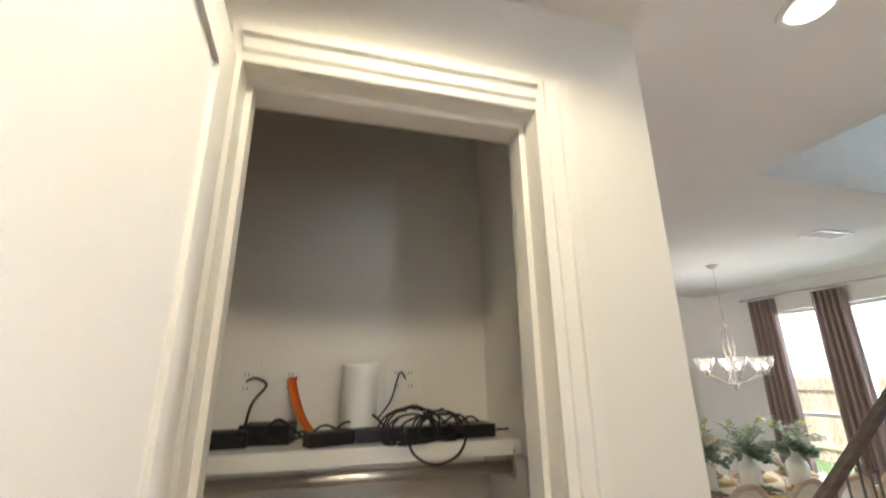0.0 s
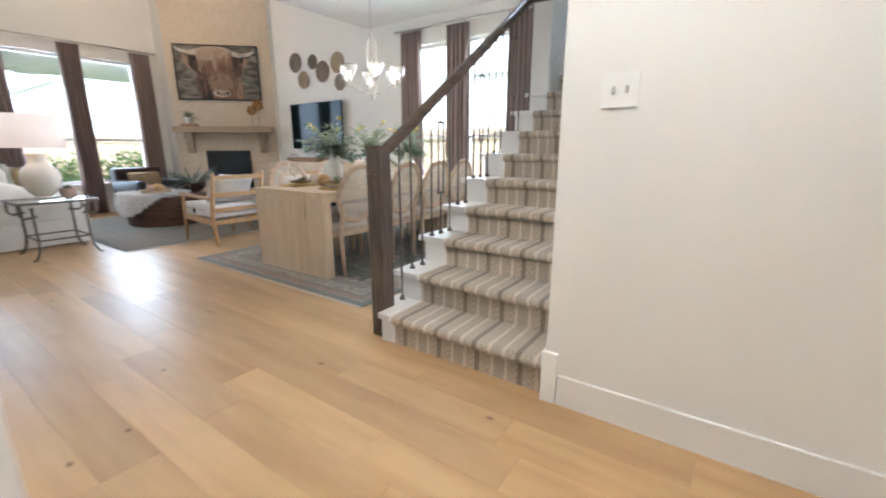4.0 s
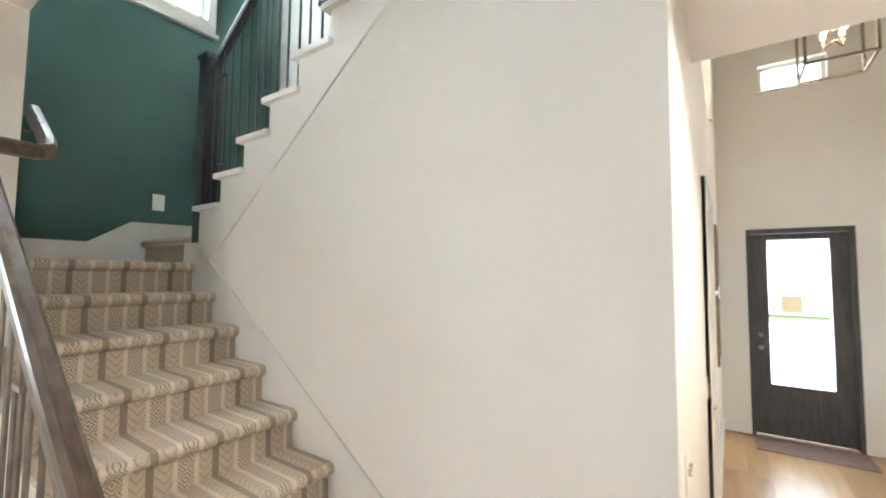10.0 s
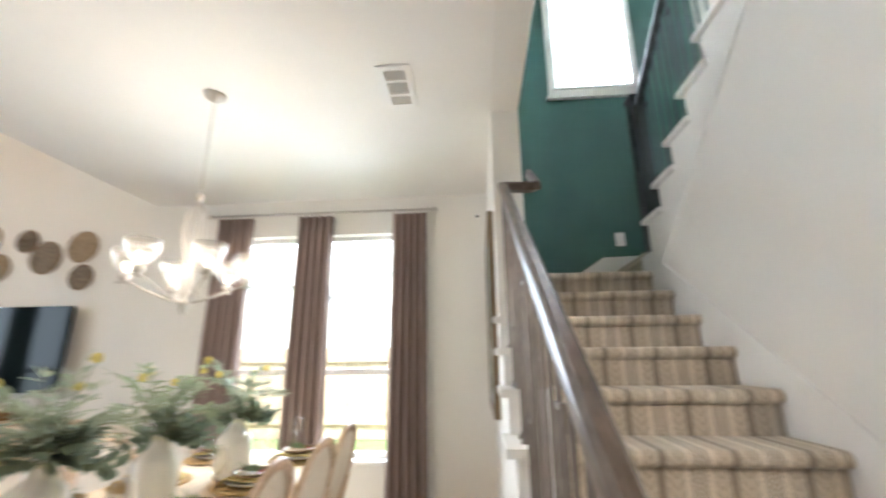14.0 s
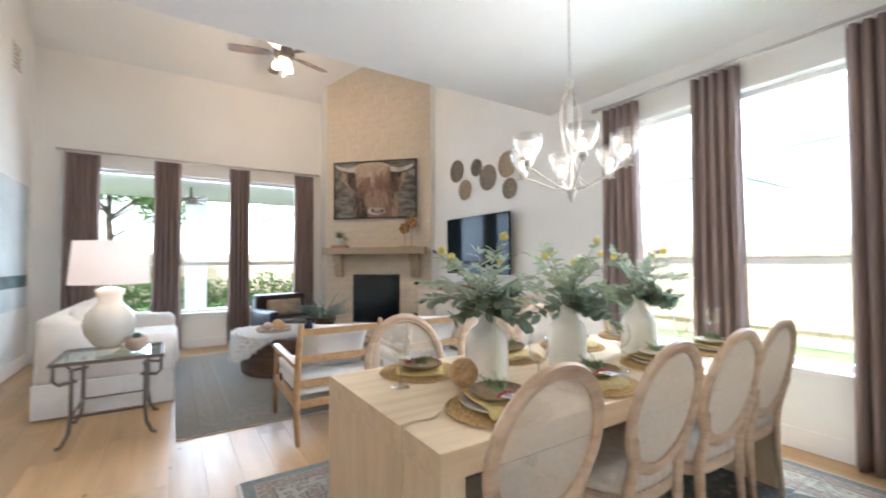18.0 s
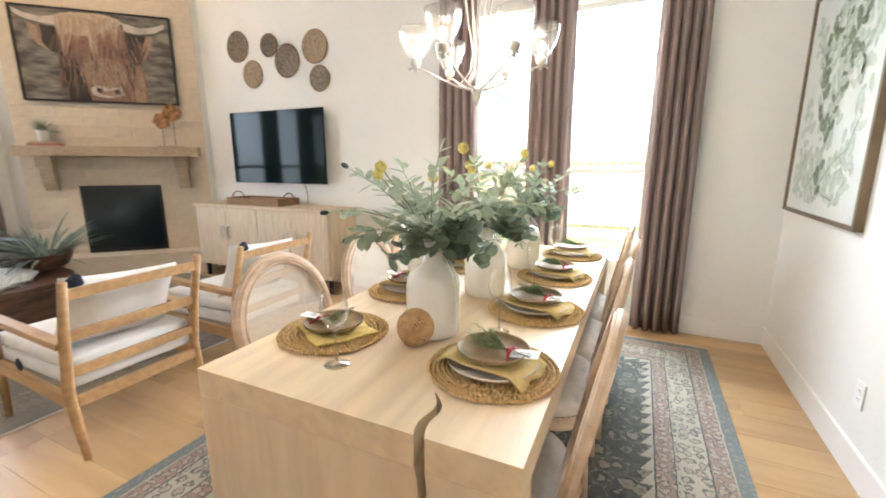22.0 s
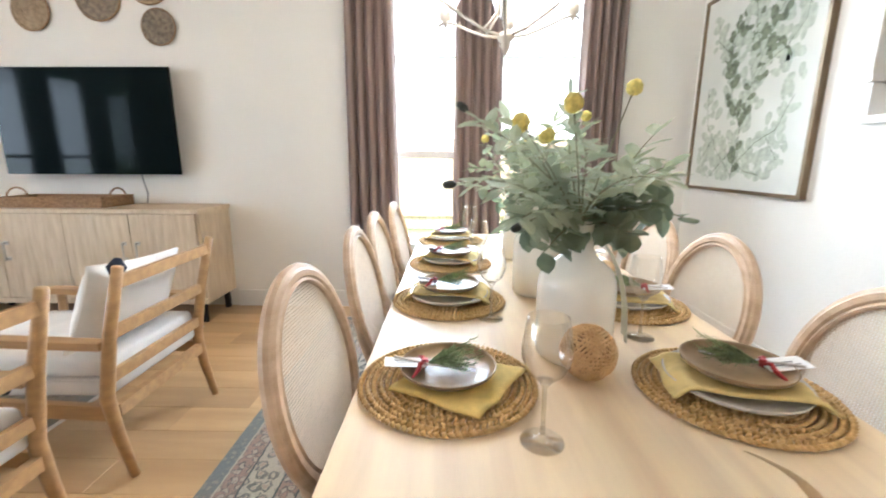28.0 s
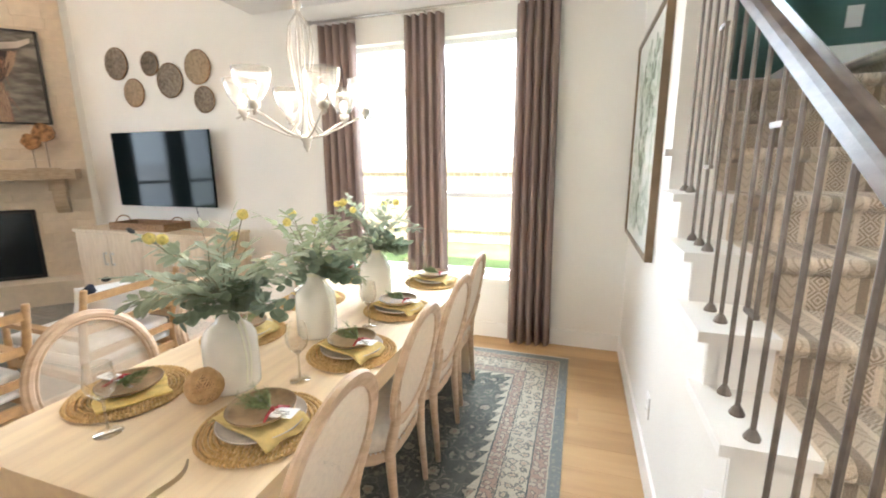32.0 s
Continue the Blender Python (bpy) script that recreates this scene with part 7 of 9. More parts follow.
part("skirt", bx(2.36, 3.34, 7.38, 9.52, 0.02, 0.30), M_WHITECLOTH, sofa, bevel=0.01)
soft("back", 2.36, 2.60, 7.40, 9.50, 0.28, 0.84, 0.07, sofa)
for y in (7.38, 9.30):
    bm = bmesh.new()
    prism(bm, [(2.36, 0.28), (3.36, 0.28), (3.36, 0.60), (3.30, 0.635), (2.95, 0.66), (2.62, 0.80), (2.50, 0.85), (2.38, 0.84)], y, y + 0.2, "y")
    part("arm", bm, M_WHITECLOTH, sofa, bevel=0.05, smooth=True)
for y in (7.61, 8.46):
    s = soft("seat_cushion", 2.6, 3.38, y, y + 0.84, 0.30, 0.49, 0.05, sofa)
    soft("back_cushion", 2.54, 2.76, y, y + 0.82, 0.48, 0.92, 0.07, sofa, m_=None)
M_MUSTARD = mat("ochre_velvet", (0.34, 0.265, 0.11), 0.85, vary=0.1, scale=20, sheen=0.4)
M_GREYCUSH = mat("sage_print", (0.42, 0.43, 0.37), 0.9, vary=0.25, scale=14, colour2=(0.62, 0.60, 0.54))
for nm, y, x, m_, a in (("throw_pillow", 7.95, 2.9, M_MUSTARD, -14), ("throw_pillow", 8.05, 2.78, M_GREYCUSH, -10)):
    bm = bmesh.new()
    box(bm, -0.06, 0.06, -0.22, 0.22, -0.22, 0.22)
    bmesh.ops.subdivide_edges(bm, edges=bm.edges, cuts=5, use_grid_fill=True)
    for v in bm.verts:
        e = max(abs(v.co.y), abs(v.co.z)) / 0.22
        v.co.x *= 1.35 * (1 - 0.85 * e ** 3)
    bm.transform(pose(x, y, 0.70 if m_ is M_MUSTARD else 0.74, 0, a, 12))
    tagged(mesh_ob(nm, bm, m_, smooth=True), "ochre velvet throw pillow on the sofa" if m_ is M_MUSTARD else "sage patterned throw pillow on the sofa", "pillow")

# side table with lamp
M_TGLASS = thin_glass("table_glass", (0.86, 0.94, 0.91), 0.9, 0.02)
st = thing("side_table", 2.93, 6.9, 0, "dark wrought iron side table with a glass top", "side table")
for y in (6.62, 7.2):
    part("top_rail", bx(2.60, 3.27, y - 0.012, y + 0.012, 0.575, 0.60), M_IRON, st, bevel=0.003)
for x in (2.60, 3.245):
    part("top_rail", bx(x, x + 0.024, 6.632, 7.188, 0.575, 0.60), M_IRON, st, bevel=0.003)
part("glass_top", bx(2.62, 3.25, 6.632, 7.188, 0.588, 0.598), M_TGLASS, st)
for x, s in ((2.72, -1), (3.15, 1)):
    for y, t in ((6.66, -1), (7.16, 1)):
        bm = bmesh.new()
        tube(bm, [(x, y, 0.52), (x, y, 0.20), (x + s * 0.012, y + t * 0.01, 0.09), (x + s * 0.05, y + t * 0.03, 0.012), (x + s * 0.075, y + t * 0.04, 0.012)], [0.013, 0.013, 0.013, 0.012, 0.012], 8)
        tube(bm, [(x - s * 0.03, y, 0.455), (x + s * 0.07, y, 0.44), (x + s * 0.10, y, 0.47), (x + s * 0.10, y, 0.575)], 0.012, 8)
        lathe(bm, [(0.012, 0.0), (0.018, 0.012), (0.012, 0.024)], (x, y, 0.52), 10)
        part("leg", bm, M_IRON, st, smooth=True)
for y in (6.66, 7.16):
    part("stretcher", tube(bmesh.new(), [(2.72, y, 0.20), (3.15, y, 0.20)], 0.009, 6), M_IRON, st)
for x in (2.72, 3.15):
    part("stretcher", tube(bmesh.new(), [(x, 6.66, 0.20), (x, 7.16, 0.20)], 0.009, 6), M_IRON, st)
M_LSHADE = glow("lamp_shade_linen", (0.86, 0.70, 0.56), 0.2)
M_LSHADE.node_tree.nodes["Principled BSDF"].inputs["Roughness"].default_value = 0.9
lamp = thing("table_lamp", 2.9, 6.95, 0.599, "cream ceramic urn table lamp with white drum shade", "lamp")
lx, ly = 2.9, 6.95
part("foot", bx(lx - 0.075, lx + 0.075, ly - 0.075, ly + 0.075, 0.599, 0.635), M_GLASS, lamp, bevel=0.004)
part("body", lathe(bmesh.new(), [(0.07, 0.637), (0.10, 0.66), (0.155, 0.74), (0.172, 0.82), (0.155, 0.90), (0.10, 0.96), (0.075, 0.99), (0.085, 1.05), (0.10, 1.09), (0.06, 1.10), (0.03, 1.11)], (lx, ly, 0), 36), M_CERAMIC, lamp, smooth=True)
part("stem", tube(bmesh.new(), [(lx, ly, 1.10), (lx, ly, 1.2)], 0.01, 8), M_NICKEL, lamp)
bm = bmesh.new()
n = 40
rings = [[bm.verts.new((lx + r * math.cos(2 * math.pi * i / n), ly + r * math.sin(2 * math.pi * i / n), z)) for i in range(n)] for r, z in ((0.262, 1.135), (0.235, 1.47), (0.23, 1.47), (0.257, 1.135))]
for k in range(4):
    a, b = rings[k], rings[(k + 1) % 4]
    for i in range(n):
        bm.faces.new((a[i], a[(i + 1) % n], b[(i + 1) % n], b[i]))
part("shade", bm, M_LSHADE, lamp, "white linen drum shade, softly lit", smooth=True)
bulb("table_lamp_light", (lx, ly, 1.28), 1.9, WARM, 0.05)
sp = thing("small_succulent", 3.08, 6.86, 0.599, "small blush bowl planter with a dark green succulent", "plant")
M_BLUSH = mat("blush_ceramic", (0.60, 0.44, 0.35), 0.5, vary=0.06)
part("pot", lathe(bmesh.new(), [(0.035, 0.0), (0.065, 0.03), (0.075, 0.075), (0.07, 0.11), (0.062, 0.11), (0.06, 0.09), (0.001, 0.085)], (3.08, 6.86, 0.599), 24), M_BLUSH, sp, smooth=True)
bm = bmesh.new()
for i in range(30):
    a, el = i * 2.4, 0.2 + 1.2 * i / 30
    leaf_mesh(bm, Vector((3.08, 6.86, 0.69)), Vector((math.cos(a) * math.cos(el), math.sin(a) * math.cos(el), math.sin(el))), Vector((0.1, 0.1, 1)), 0.06, 0.03, 0.1)
part("leaves", bm, M_ROUND, sp)

# round coffee table with hide, tray and plant
M_DRUM = mat("dark_drum_wood", (0.115, 0.06, 0.035), 0.35, vary=0.2, scale=6, stretch=(1, 1, 5), coat=0.2)
ct = thing("drum_coffee_table", 4.52, 8.1, 0.011, "round dark wooden drum coffee table", "coffee table")
part("base", lathe(bmesh.new(), [(0.50, 0.0), (0.52, 0.02), (0.545, 0.38)], (4.52, 8.1, 0.012), 40), M_DRUM, ct, smooth=False)
part("top", lathe(bmesh.new(), [(0.55, 0.381), (0.56, 0.39), (0.56, 0.42), (0.55, 0.428)], (4.52, 8.1, 0.012), 40), M_DRUM, ct)
M_FUR = mat("white_sheepskin", (0.93, 0.91, 0.875), 0.98, vary=0.05, scale=30, bump=0.6, bscale=70, sheen=0.5)
leafy(M_FUR, 0.35)
bm = bmesh.new()
n = 30
grid = []
rnd = random.Random(21)
for i in range(n + 1):
    row = []
    for j in range(n + 1):
        u, v = i / n * 2 - 1, j / n * 2 - 1
        x = 4.28 + 0.50 * u * math.sqrt(1 - v * v / 2)
        y = 8.02 + 0.42 * v * math.sqrt(1 - u * u / 2)
        d = math.hypot(x - 4.52, y - 8.1)
        z = 0.475
        if d > 0.56:
            z = 0.475 - 1.5 * (d - 0.56)
            k = (0.585 + 0.10 * (d - 0.56)) / d
            x, y = 4.52 + (x - 4.52) * k, 8.1 + (y - 8.1) * k
        row.append(bm.verts.new((x + rnd.uniform(-0.006, 0.006), y + rnd.uniform(-0.006, 0.006), z + rnd.uniform(-0.008, 0.012))))
    grid.append(row)
for i in range(n):
    for j in range(n):
        bm.faces.new((grid[i][j], grid[i + 1][j], grid[i + 1][j + 1], grid[i][j + 1]))
hide = thing("sheepskin_throw", 4.28, 8.02, 0.45, "fluffy white sheepskin draped over the coffee table", "throw")
bm.normal_update()
tufts = bmesh.new()
for i in range(0, n + 1):
    for j in range(0, n + 1):
        v = grid[i][j]
        for k in range(9):
            p = v.co + Vector((rnd.uniform(-0.016, 0.016), rnd.uniform(-0.016, 0.016), rnd.uniform(-0.01, 0.004)))
            out = Vector((p.x - 4.52, p.y - 8.1, 0)).normalized()
            d = (Vector((0, 0, 1)) * (0.9 if p.z > 0.46 else 0.1) + out * 0.7 + Vector((rnd.uniform(-0.7, 0.7), rnd.uniform(-0.7, 0.7), rnd.uniform(-0.5, 0.1)))).normalized()
            s_ = d.orthogonal().normalized() * 0.0042
            L = rnd.uniform(0.03, 0.058)
            bend = Vector((0, 0, -0.012))
            a_, b_ = tufts.verts.new(p - s_), tufts.verts.new(p + s_)
            c_, d_ = tufts.verts.new(p + d * L * 0.6 + s_ * 0.7), tufts.verts.new(p + d * L * 0.6 - s_ * 0.7)
            e_ = tufts.verts.new(p + d * L + bend)
            tufts.faces.new((a_, b_, c_, d_))
            tufts.faces.new((d_, c_, e_))
skin = part("skin", bm, M_FUR, hide, smooth=True)
skin.modifiers.new("thick", "SOLIDIFY").thickness = 0.03
tagged(part("fur", tufts, M_FUR, hide), "long fluffy white fur", kind="stuff")
tr_ = thing("round_tray", 4.33, 7.93, 0.492, "round wooden tray with decorative balls on the sheepskin", "tray")
part("dish", lathe(bmesh.new(), [(0.17, 0.0), (0.19, 0.01), (0.2, 0.045), (0.19, 0.045), (0.18, 0.015), (0.001, 0.012)], (4.33, 7.93, 0.492), 30), M_MANTEL, tr_, smooth=True)
for dx, dy, r in ((-0.07, 0.0, 0.05), (0.05, 0.05, 0.06), (0.06, -0.06, 0.052)):
    bm = bmesh.new()
    bmesh.ops.create_icosphere(bm, subdivisions=3, radius=r, matrix=Matrix.Translation((4.33 + dx, 7.93 + dy, 0.505 + r)))
    for v in bm.verts:
        v.co += Vector((rnd.uniform(-1, 1), rnd.uniform(-1, 1), rnd.uniform(-1, 1))) * 0.0025
    tagged(mesh_ob("decor_ball", bm, M_RATTAN if dx > 0 else M_BLUSH, smooth=True), "round woven decor ball in the tray", "ball", "balls in the tray")
pl = thing("bowl_plant", 4.95, 8.15, 0.44, "rough wooden bowl planter with long grey green leaves", "plant")
part("bowl", lathe(bmesh.new(), [(0.08, 0.0), (0.15, 0.04), (0.19, 0.10), (0.2, 0.15), (0.185, 0.15), (0.17, 0.11), (0.001, 0.10)], (4.95, 8.15, 0.441), 24), M_DRUM, pl)
bm = bmesh.new()
M_AGAVE = mat("grey_green_leaf", (0.23, 0.27, 0.215), 0.6, vary=0.2, scale=12, colour2=(0.12, 0.155, 0.12))
leafy(M_AGAVE, 0.3)
for i in range(100):
    a, el = rnd.uniform(0, 6.28), rnd.uniform(0.12, 1.15)
    leaf_mesh(bm, Vector((4.95 + 0.08 * math.cos(a), 8.15 + 0.08 * math.sin(a), 0.55)), Vector((math.cos(a) * math.cos(el), math.sin(a) * math.cos(el), math.sin(el))), Vector((0.1, 0.1, 1)), rnd.uniform(0.28, 0.48), 0.027, 0.3)
part("leaves", bm, M_AGAVE, pl)

# leather club chair by the window
M_LEATHER = mat("brown_leather", (0.055, 0.034, 0.026), 0.4, vary=0.2, scale=8, bump=0.2, bscale=90)
M_TANPILLOW = mat("tan_leather_pillow", (0.42, 0.32, 0.21), 0.6, vary=0.1)
cl = thing("club_chair", 4.85, 9.45, 0.011, "dark brown leather club chair near the window", "armchair")
M_NAVYL = mat("dark_blue_grey_leather", (0.042, 0.05, 0.062), 0.35, vary=0.15, scale=8, bump=0.2, bscale=90)
mm = pose(4.82, 9.42, 0, 0, 0, 12)
part("base", bx(-0.40, 0.40, -0.36, 0.38, 0.12, 0.30, mm), M_NAVYL, cl, bevel=0.012)
for s in (-1, 1):
    soft("arm", s * 0.36 - 0.07, s * 0.36 + 0.07, -0.38, 0.36, 0.16, 0.60, 0.04, cl, M_NAVYL, mm)
    for y in (-0.32, 0.32):
        part("leg", lathe(bmesh.new(), [(0.018, 0.012), (0.026, 0.125)], (0, 0, 0), 10, mm @ pose(s * 0.34, y, 0)), M_DRUM, cl)
soft("seat_cushion", -0.29, 0.29, -0.38, 0.24, 0.30, 0.46, 0.04, cl, M_LEATHER, mm)
soft("back", -0.40, 0.40, 0.22, 0.42, 0.28, 0.80, 0.05, cl, M_LEATHER, mm)
bm = bmesh.new()
box(bm, -0.27, 0.27, -0.05, 0.05, -0.13, 0.13)
bmesh.ops.bevel(bm, geom=bm.edges[:], offset=0.045, segments=3, affect="EDGES", profile=0.5)
bm.transform(mm @ pose(0, 0.12, 0.60, -15, 0, 0))
tagged(mesh_ob("lumbar_pillow", bm, M_TANPILLOW, smooth=True), "tan lumbar pillow on the leather chair", "pillow")

# painting and vents on the west living wall
M_SEA = mat("pale_landscape", (0.60, 0.62, 0.60), 0.6, vary=0.15, scale=2, colour2=(0.45, 0.50, 0.49))
M_SEA2 = mat("dark_green_band", (0.09, 0.14, 0.13), 0.6, vary=0.3, scale=4)
lp = thing("landscape_canvas", 1.75, 9.2, 0.77, "tall pale landscape canvas with a dark green band", "picture")
part("canvas", bx(1.752, 1.79, 8.60, 9.90, 0.77, 2.26), M_SEA, lp)
part("painted_band", bx(1.79, 1.7915, 8.60, 9.90, 1.02, 1.16), M_SEA2, lp)
part("painted_band", bx(1.79, 1.7914, 8.60, 9.90, 1.165, 1.45), M_SEA, lp)
for y in (7.75, 9.45):
    v = thing("wall_vent", 1.75, y, 3.7, "white slatted return vent high on the wall", "vent", "high wall vents")
    part("frame", bx(1.751, 1.763, y - 0.13, y + 0.13, 3.52, 3.86), M_TRIM, v)
    # every other slat is brown, painting the shaded gaps between white slats
    for i in range(12):
        part("slat", bx(-0.004, 0.004, y - 0.11, y + 0.11, -0.008, 0.008, pose(1.766, 0, 3.55 + i * 0.025, 0, 35, 0)), M_FLOORGAP if i % 2 else M_TRIM, v)

# ceiling fan
fan = thing("ceiling_fan", 4.5, 8.3, 4.0, "five blade ceiling fan with lit glass shades", "ceiling fan")
fx, fy, fz = 4.5, 8.3, 4.0
ceil_z = 4.18 + (YN - fy) * (6.6 - 4.18) / (YN - 6.03)
part("downrod", tube(bmesh.new(), [(fx, fy, fz + 0.1), (fx, fy, ceil_z - 0.005)], 0.013, 8), M_IRON, fan)
part("motor", lathe(bmesh.new(), [(0.05, -0.09), (0.10, -0.07), (0.13, -0.02), (0.13, 0.03), (0.10, 0.08), (0.03, 0.11)], (fx, fy, fz), 28), M_IRON, fan, smooth=True)
M_BLADE = mat("fan_blade", (0.14, 0.085, 0.05), 0.4, vary=0.15, scale=4, stretch=(1, 8, 1))
for i in range(5):
    m5 = pose(fx, fy, fz, 0, 0, 72 * i + 20) @ pose(0, 0, 0, 12, 0, 0)
    bm = bmesh.new()
    prism(bm, [(0.17, -0.045), (0.3, -0.065), (0.62, -0.07), (0.66, -0.045), (0.67, 0.0), (0.66, 0.045), (0.62, 0.07), (0.3, 0.065), (0.17, 0.045)], -0.004, 0.004, "z")
    bm.transform(m5)
    b = part("blade", bm, M_BLADE, fan)
    part("blade_iron", bx(0.09, 0.22, -0.02, 0.02, -0.012, -0.004, m5), M_IRON, b)
for i in range(3):
    a = math.radians(120 * i + 40)
    x, y = fx + 0.09 * math.cos(a), fy + 0.09 * math.sin(a)
    part("light_shade", lathe(bmesh.new(), [(0.02, -0.10), (0.05, -0.14), (0.055, -0.19), (0.05, -0.19), (0.045, -0.145), (0.001, -0.11)], (x, y, fz), 16), M_BULB, fan, "glowing frosted glass shade", smooth=True)
part("pull_chain", tube(bmesh.new(), [(fx, fy, fz - 0.1), (fx, fy, fz - 0.30)], 0.002, 5), M_NICKEL, fan)
bulb("fan_light", (fx, fy, fz - 0.26), 17, (1.0, 0.68, 0.40), 0.08)


# ---- closet ----
shelf = thing("closet_shelf", 1.14, 1.99, 1.62, "white painted closet shelf with a chrome hanging rod", "shelf")
part("board", bx(0.692, 1.59, 1.86, 2.118, 1.62, 1.66), M_TRIM, shelf, bevel=0.003)
part("cleat", bx(0.692, 0.712, 1.80, 2.118, 1.53, 1.619), M_TRIM, shelf, bevel=0.003)
part("cleat", bx(1.57, 1.59, 1.80, 2.118, 1.53, 1.619), M_TRIM, shelf, bevel=0.003)
part("cleat", bx(0.713, 1.569, 2.10, 2.118, 1.53, 1.619), M_TRIM, shelf)
part("rod", tube(bmesh.new(), [(0.713, 1.885, 1.588), (1.569, 1.885, 1.588)], 0.016, 12), M_NICKEL, shelf, "chrome hanging rod", smooth=True)
for x in (0.7125, 1.5695):
    part("rod_bracket", bx(x - 0.004 if x > 1 else x, x if x > 1 else x + 0.004, 1.858, 1.912, 1.56, 1.635), M_NICKEL, shelf)
SZ, CDX, CDY = 1.6605, 0.05, 0.043
M_PLASTIC = mat("black_plastic", (0.012, 0.012, 0.013), 0.45, vary=0.1, scale=20)
M_WHITEPL = mat("white_plastic", (0.78, 0.775, 0.76), 0.35, vary=0.01)
M_ORANGE = mat("orange_cable", (0.75, 0.17, 0.02), 0.5, vary=0.05)
M_BLUECABLE = mat("blue_cable", (0.05, 0.09, 0.22), 0.5)
rt = thing("router", 1.152, 2.012, SZ, "white cylindrical router on the closet shelf", "router")
part("body", lathe(bmesh.new(), [(0.049, 0.032), (0.052, 0.036), (0.052, 0.20), (0.049, 0.206), (0.04, 0.206)], (1.152, 2.012, SZ), 32), M_WHITEPL, rt, smooth=False)
part("base", lathe(bmesh.new(), [(0.056, 0.0), (0.06, 0.006), (0.06, 0.026), (0.05, 0.032)], (1.152, 2.012, SZ), 28), M_PLASTIC, rt)
def gadget(name, x, y, w, d, h, a, label):
    tagged(mesh_ob(name, bx(-w / 2, w / 2, -d / 2, d / 2, 0, h, pose(x + CDX, y + CDY, SZ, 0, 0, a)), M_PLASTIC, bevel=0.006), label, "electronics", "devices on the closet shelf")


gadget("power_adapter", 0.74, 1.93, 0.15, 0.07, 0.04, 5, "black power adapter on the closet shelf")
gadget("network_switch", 0.86, 1.98, 0.13, 0.09, 0.05, -10, "black network box on the closet shelf")
gadget("power_adapter", 1.02, 1.88, 0.12, 0.05, 0.035, 20, "black power adapter on the closet shelf")
gadget("set_top_box", 1.40, 1.92, 0.17, 0.10, 0.035, 3, "black slotted device on the closet shelf")
gadget("power_strip", 1.2, 1.90, 0.22, 0.05, 0.035, -2, "black power strip on the closet shelf")
rnd = random.Random(4)
def cable(name, pts, r, m_, label):
    pts = [Vector(p) + Vector((CDX, min(CDY, 2.116 - p[1]), 0)) for p in pts]
    fine = []
    for i in range(len(pts) - 1):
        p0, p1, p2, p3 = pts[max(i - 1, 0)], pts[i], pts[i + 1], pts[min(i + 2, len(pts) - 1)]
        for k in range(7):
            t = k / 7
            fine.append(0.5 * ((2 * p1) + (p2 - p0) * t + (2 * p0 - 5 * p1 + 4 * p2 - p3) * t * t + (3 * p1 - p0 - 3 * p2 + p3) * t ** 3))
    fine.append(pts[-1])
    tagged(mesh_ob(name, tube(bmesh.new(), fine, r, 6), m_, smooth=True), label, "cable", "cables on the closet shelf")


for i in range(8):
    c = Vector((1.27 + 0.05 * rnd.uniform(-1, 1), 1.83 + 0.03 * rnd.random(), SZ + 0.03))
    ph, rad, lean = rnd.uniform(0, 6), rnd.uniform(0.035, 0.06), rnd.uniform(-0.5, 0.5)
    pts = []
    for k in range(11):
        a = ph + k * 0.72
        pts.append((c.x + rad * 1.5 * math.cos(a), c.y + 0.03 * math.sin(a * 0.5 + i) + 0.01 * k * lean, max(SZ + 0.005, c.z + rad * math.sin(a) + 0.012 * rnd.random())))
    cable("coiled_cable", pts, 0.003, M_PLASTIC, "black coiled power cable on the closet shelf")
cable("hanging_cable", [(1.22, 1.87, SZ + 0.03), (1.21, 1.80, SZ + 0.025), (1.23, 1.785, SZ - 0.02), (1.28, 1.783, SZ - 0.045), (1.34, 1.785, SZ - 0.03), (1.37, 1.80, SZ + 0.015), (1.34, 1.86, SZ + 0.04)], 0.0035, M_PLASTIC, "black cable loop hanging over the shelf edge")
for i in range(12):
    x0 = 0.72 + 0.06 * i
    cable("loose_cable", [(x0, 1.9 + 0.05 * rnd.random(), SZ + 0.012), (x0 + 0.05, 1.86 + 0.08 * rnd.random(), SZ + 0.03 + 0.04 * rnd.random()), (x0 + 0.12, 1.9 + 0.06 * rnd.random(), SZ + 0.012), (x0 + 0.18, 1.87 + 0.06 * rnd.random(), SZ + 0.02)], 0.0035, M_PLASTIC, "black tangled cable on the closet shelf")
cable("adapter_lead", [(0.80, 1.95, SZ + 0.02), (0.81, 1.97, SZ + 0.10), (0.84, 2.0, SZ + 0.15), (0.80, 2.06, SZ + 0.17), (0.775, 2.09, SZ + 0.16)], 0.004, M_PLASTIC, "black power lead plugged into the wall")
for d in (0, 0.008, 0.016):
    cable("orange_cable", [(0.90 + d, 2.09, SZ + 0.17), (0.90 + d, 2.05, SZ + 0.15), (0.93 + d, 2.0, SZ + 0.07), (0.97 + d, 1.95, SZ + 0.02), (1.0 + d, 1.9, SZ + 0.015)], 0.005, M_ORANGE, "bright orange cable bundle from the wall")
cable("blue_cable", [(1.16, 1.99, SZ + 0.05), (1.20, 2.0, SZ + 0.10), (1.235, 2.05, SZ + 0.18), (1.26, 2.09, SZ + 0.16)], 0.003, M_BLUECABLE, "thin blue network cable")
for x, w in ((0.775, 0.073), (0.90, 0.073), (1.25, 0.12)):
    outlet(x + CDX, 2.12, SZ + 0.16, "y", -1, w=w, label="white wall outlet in the closet")

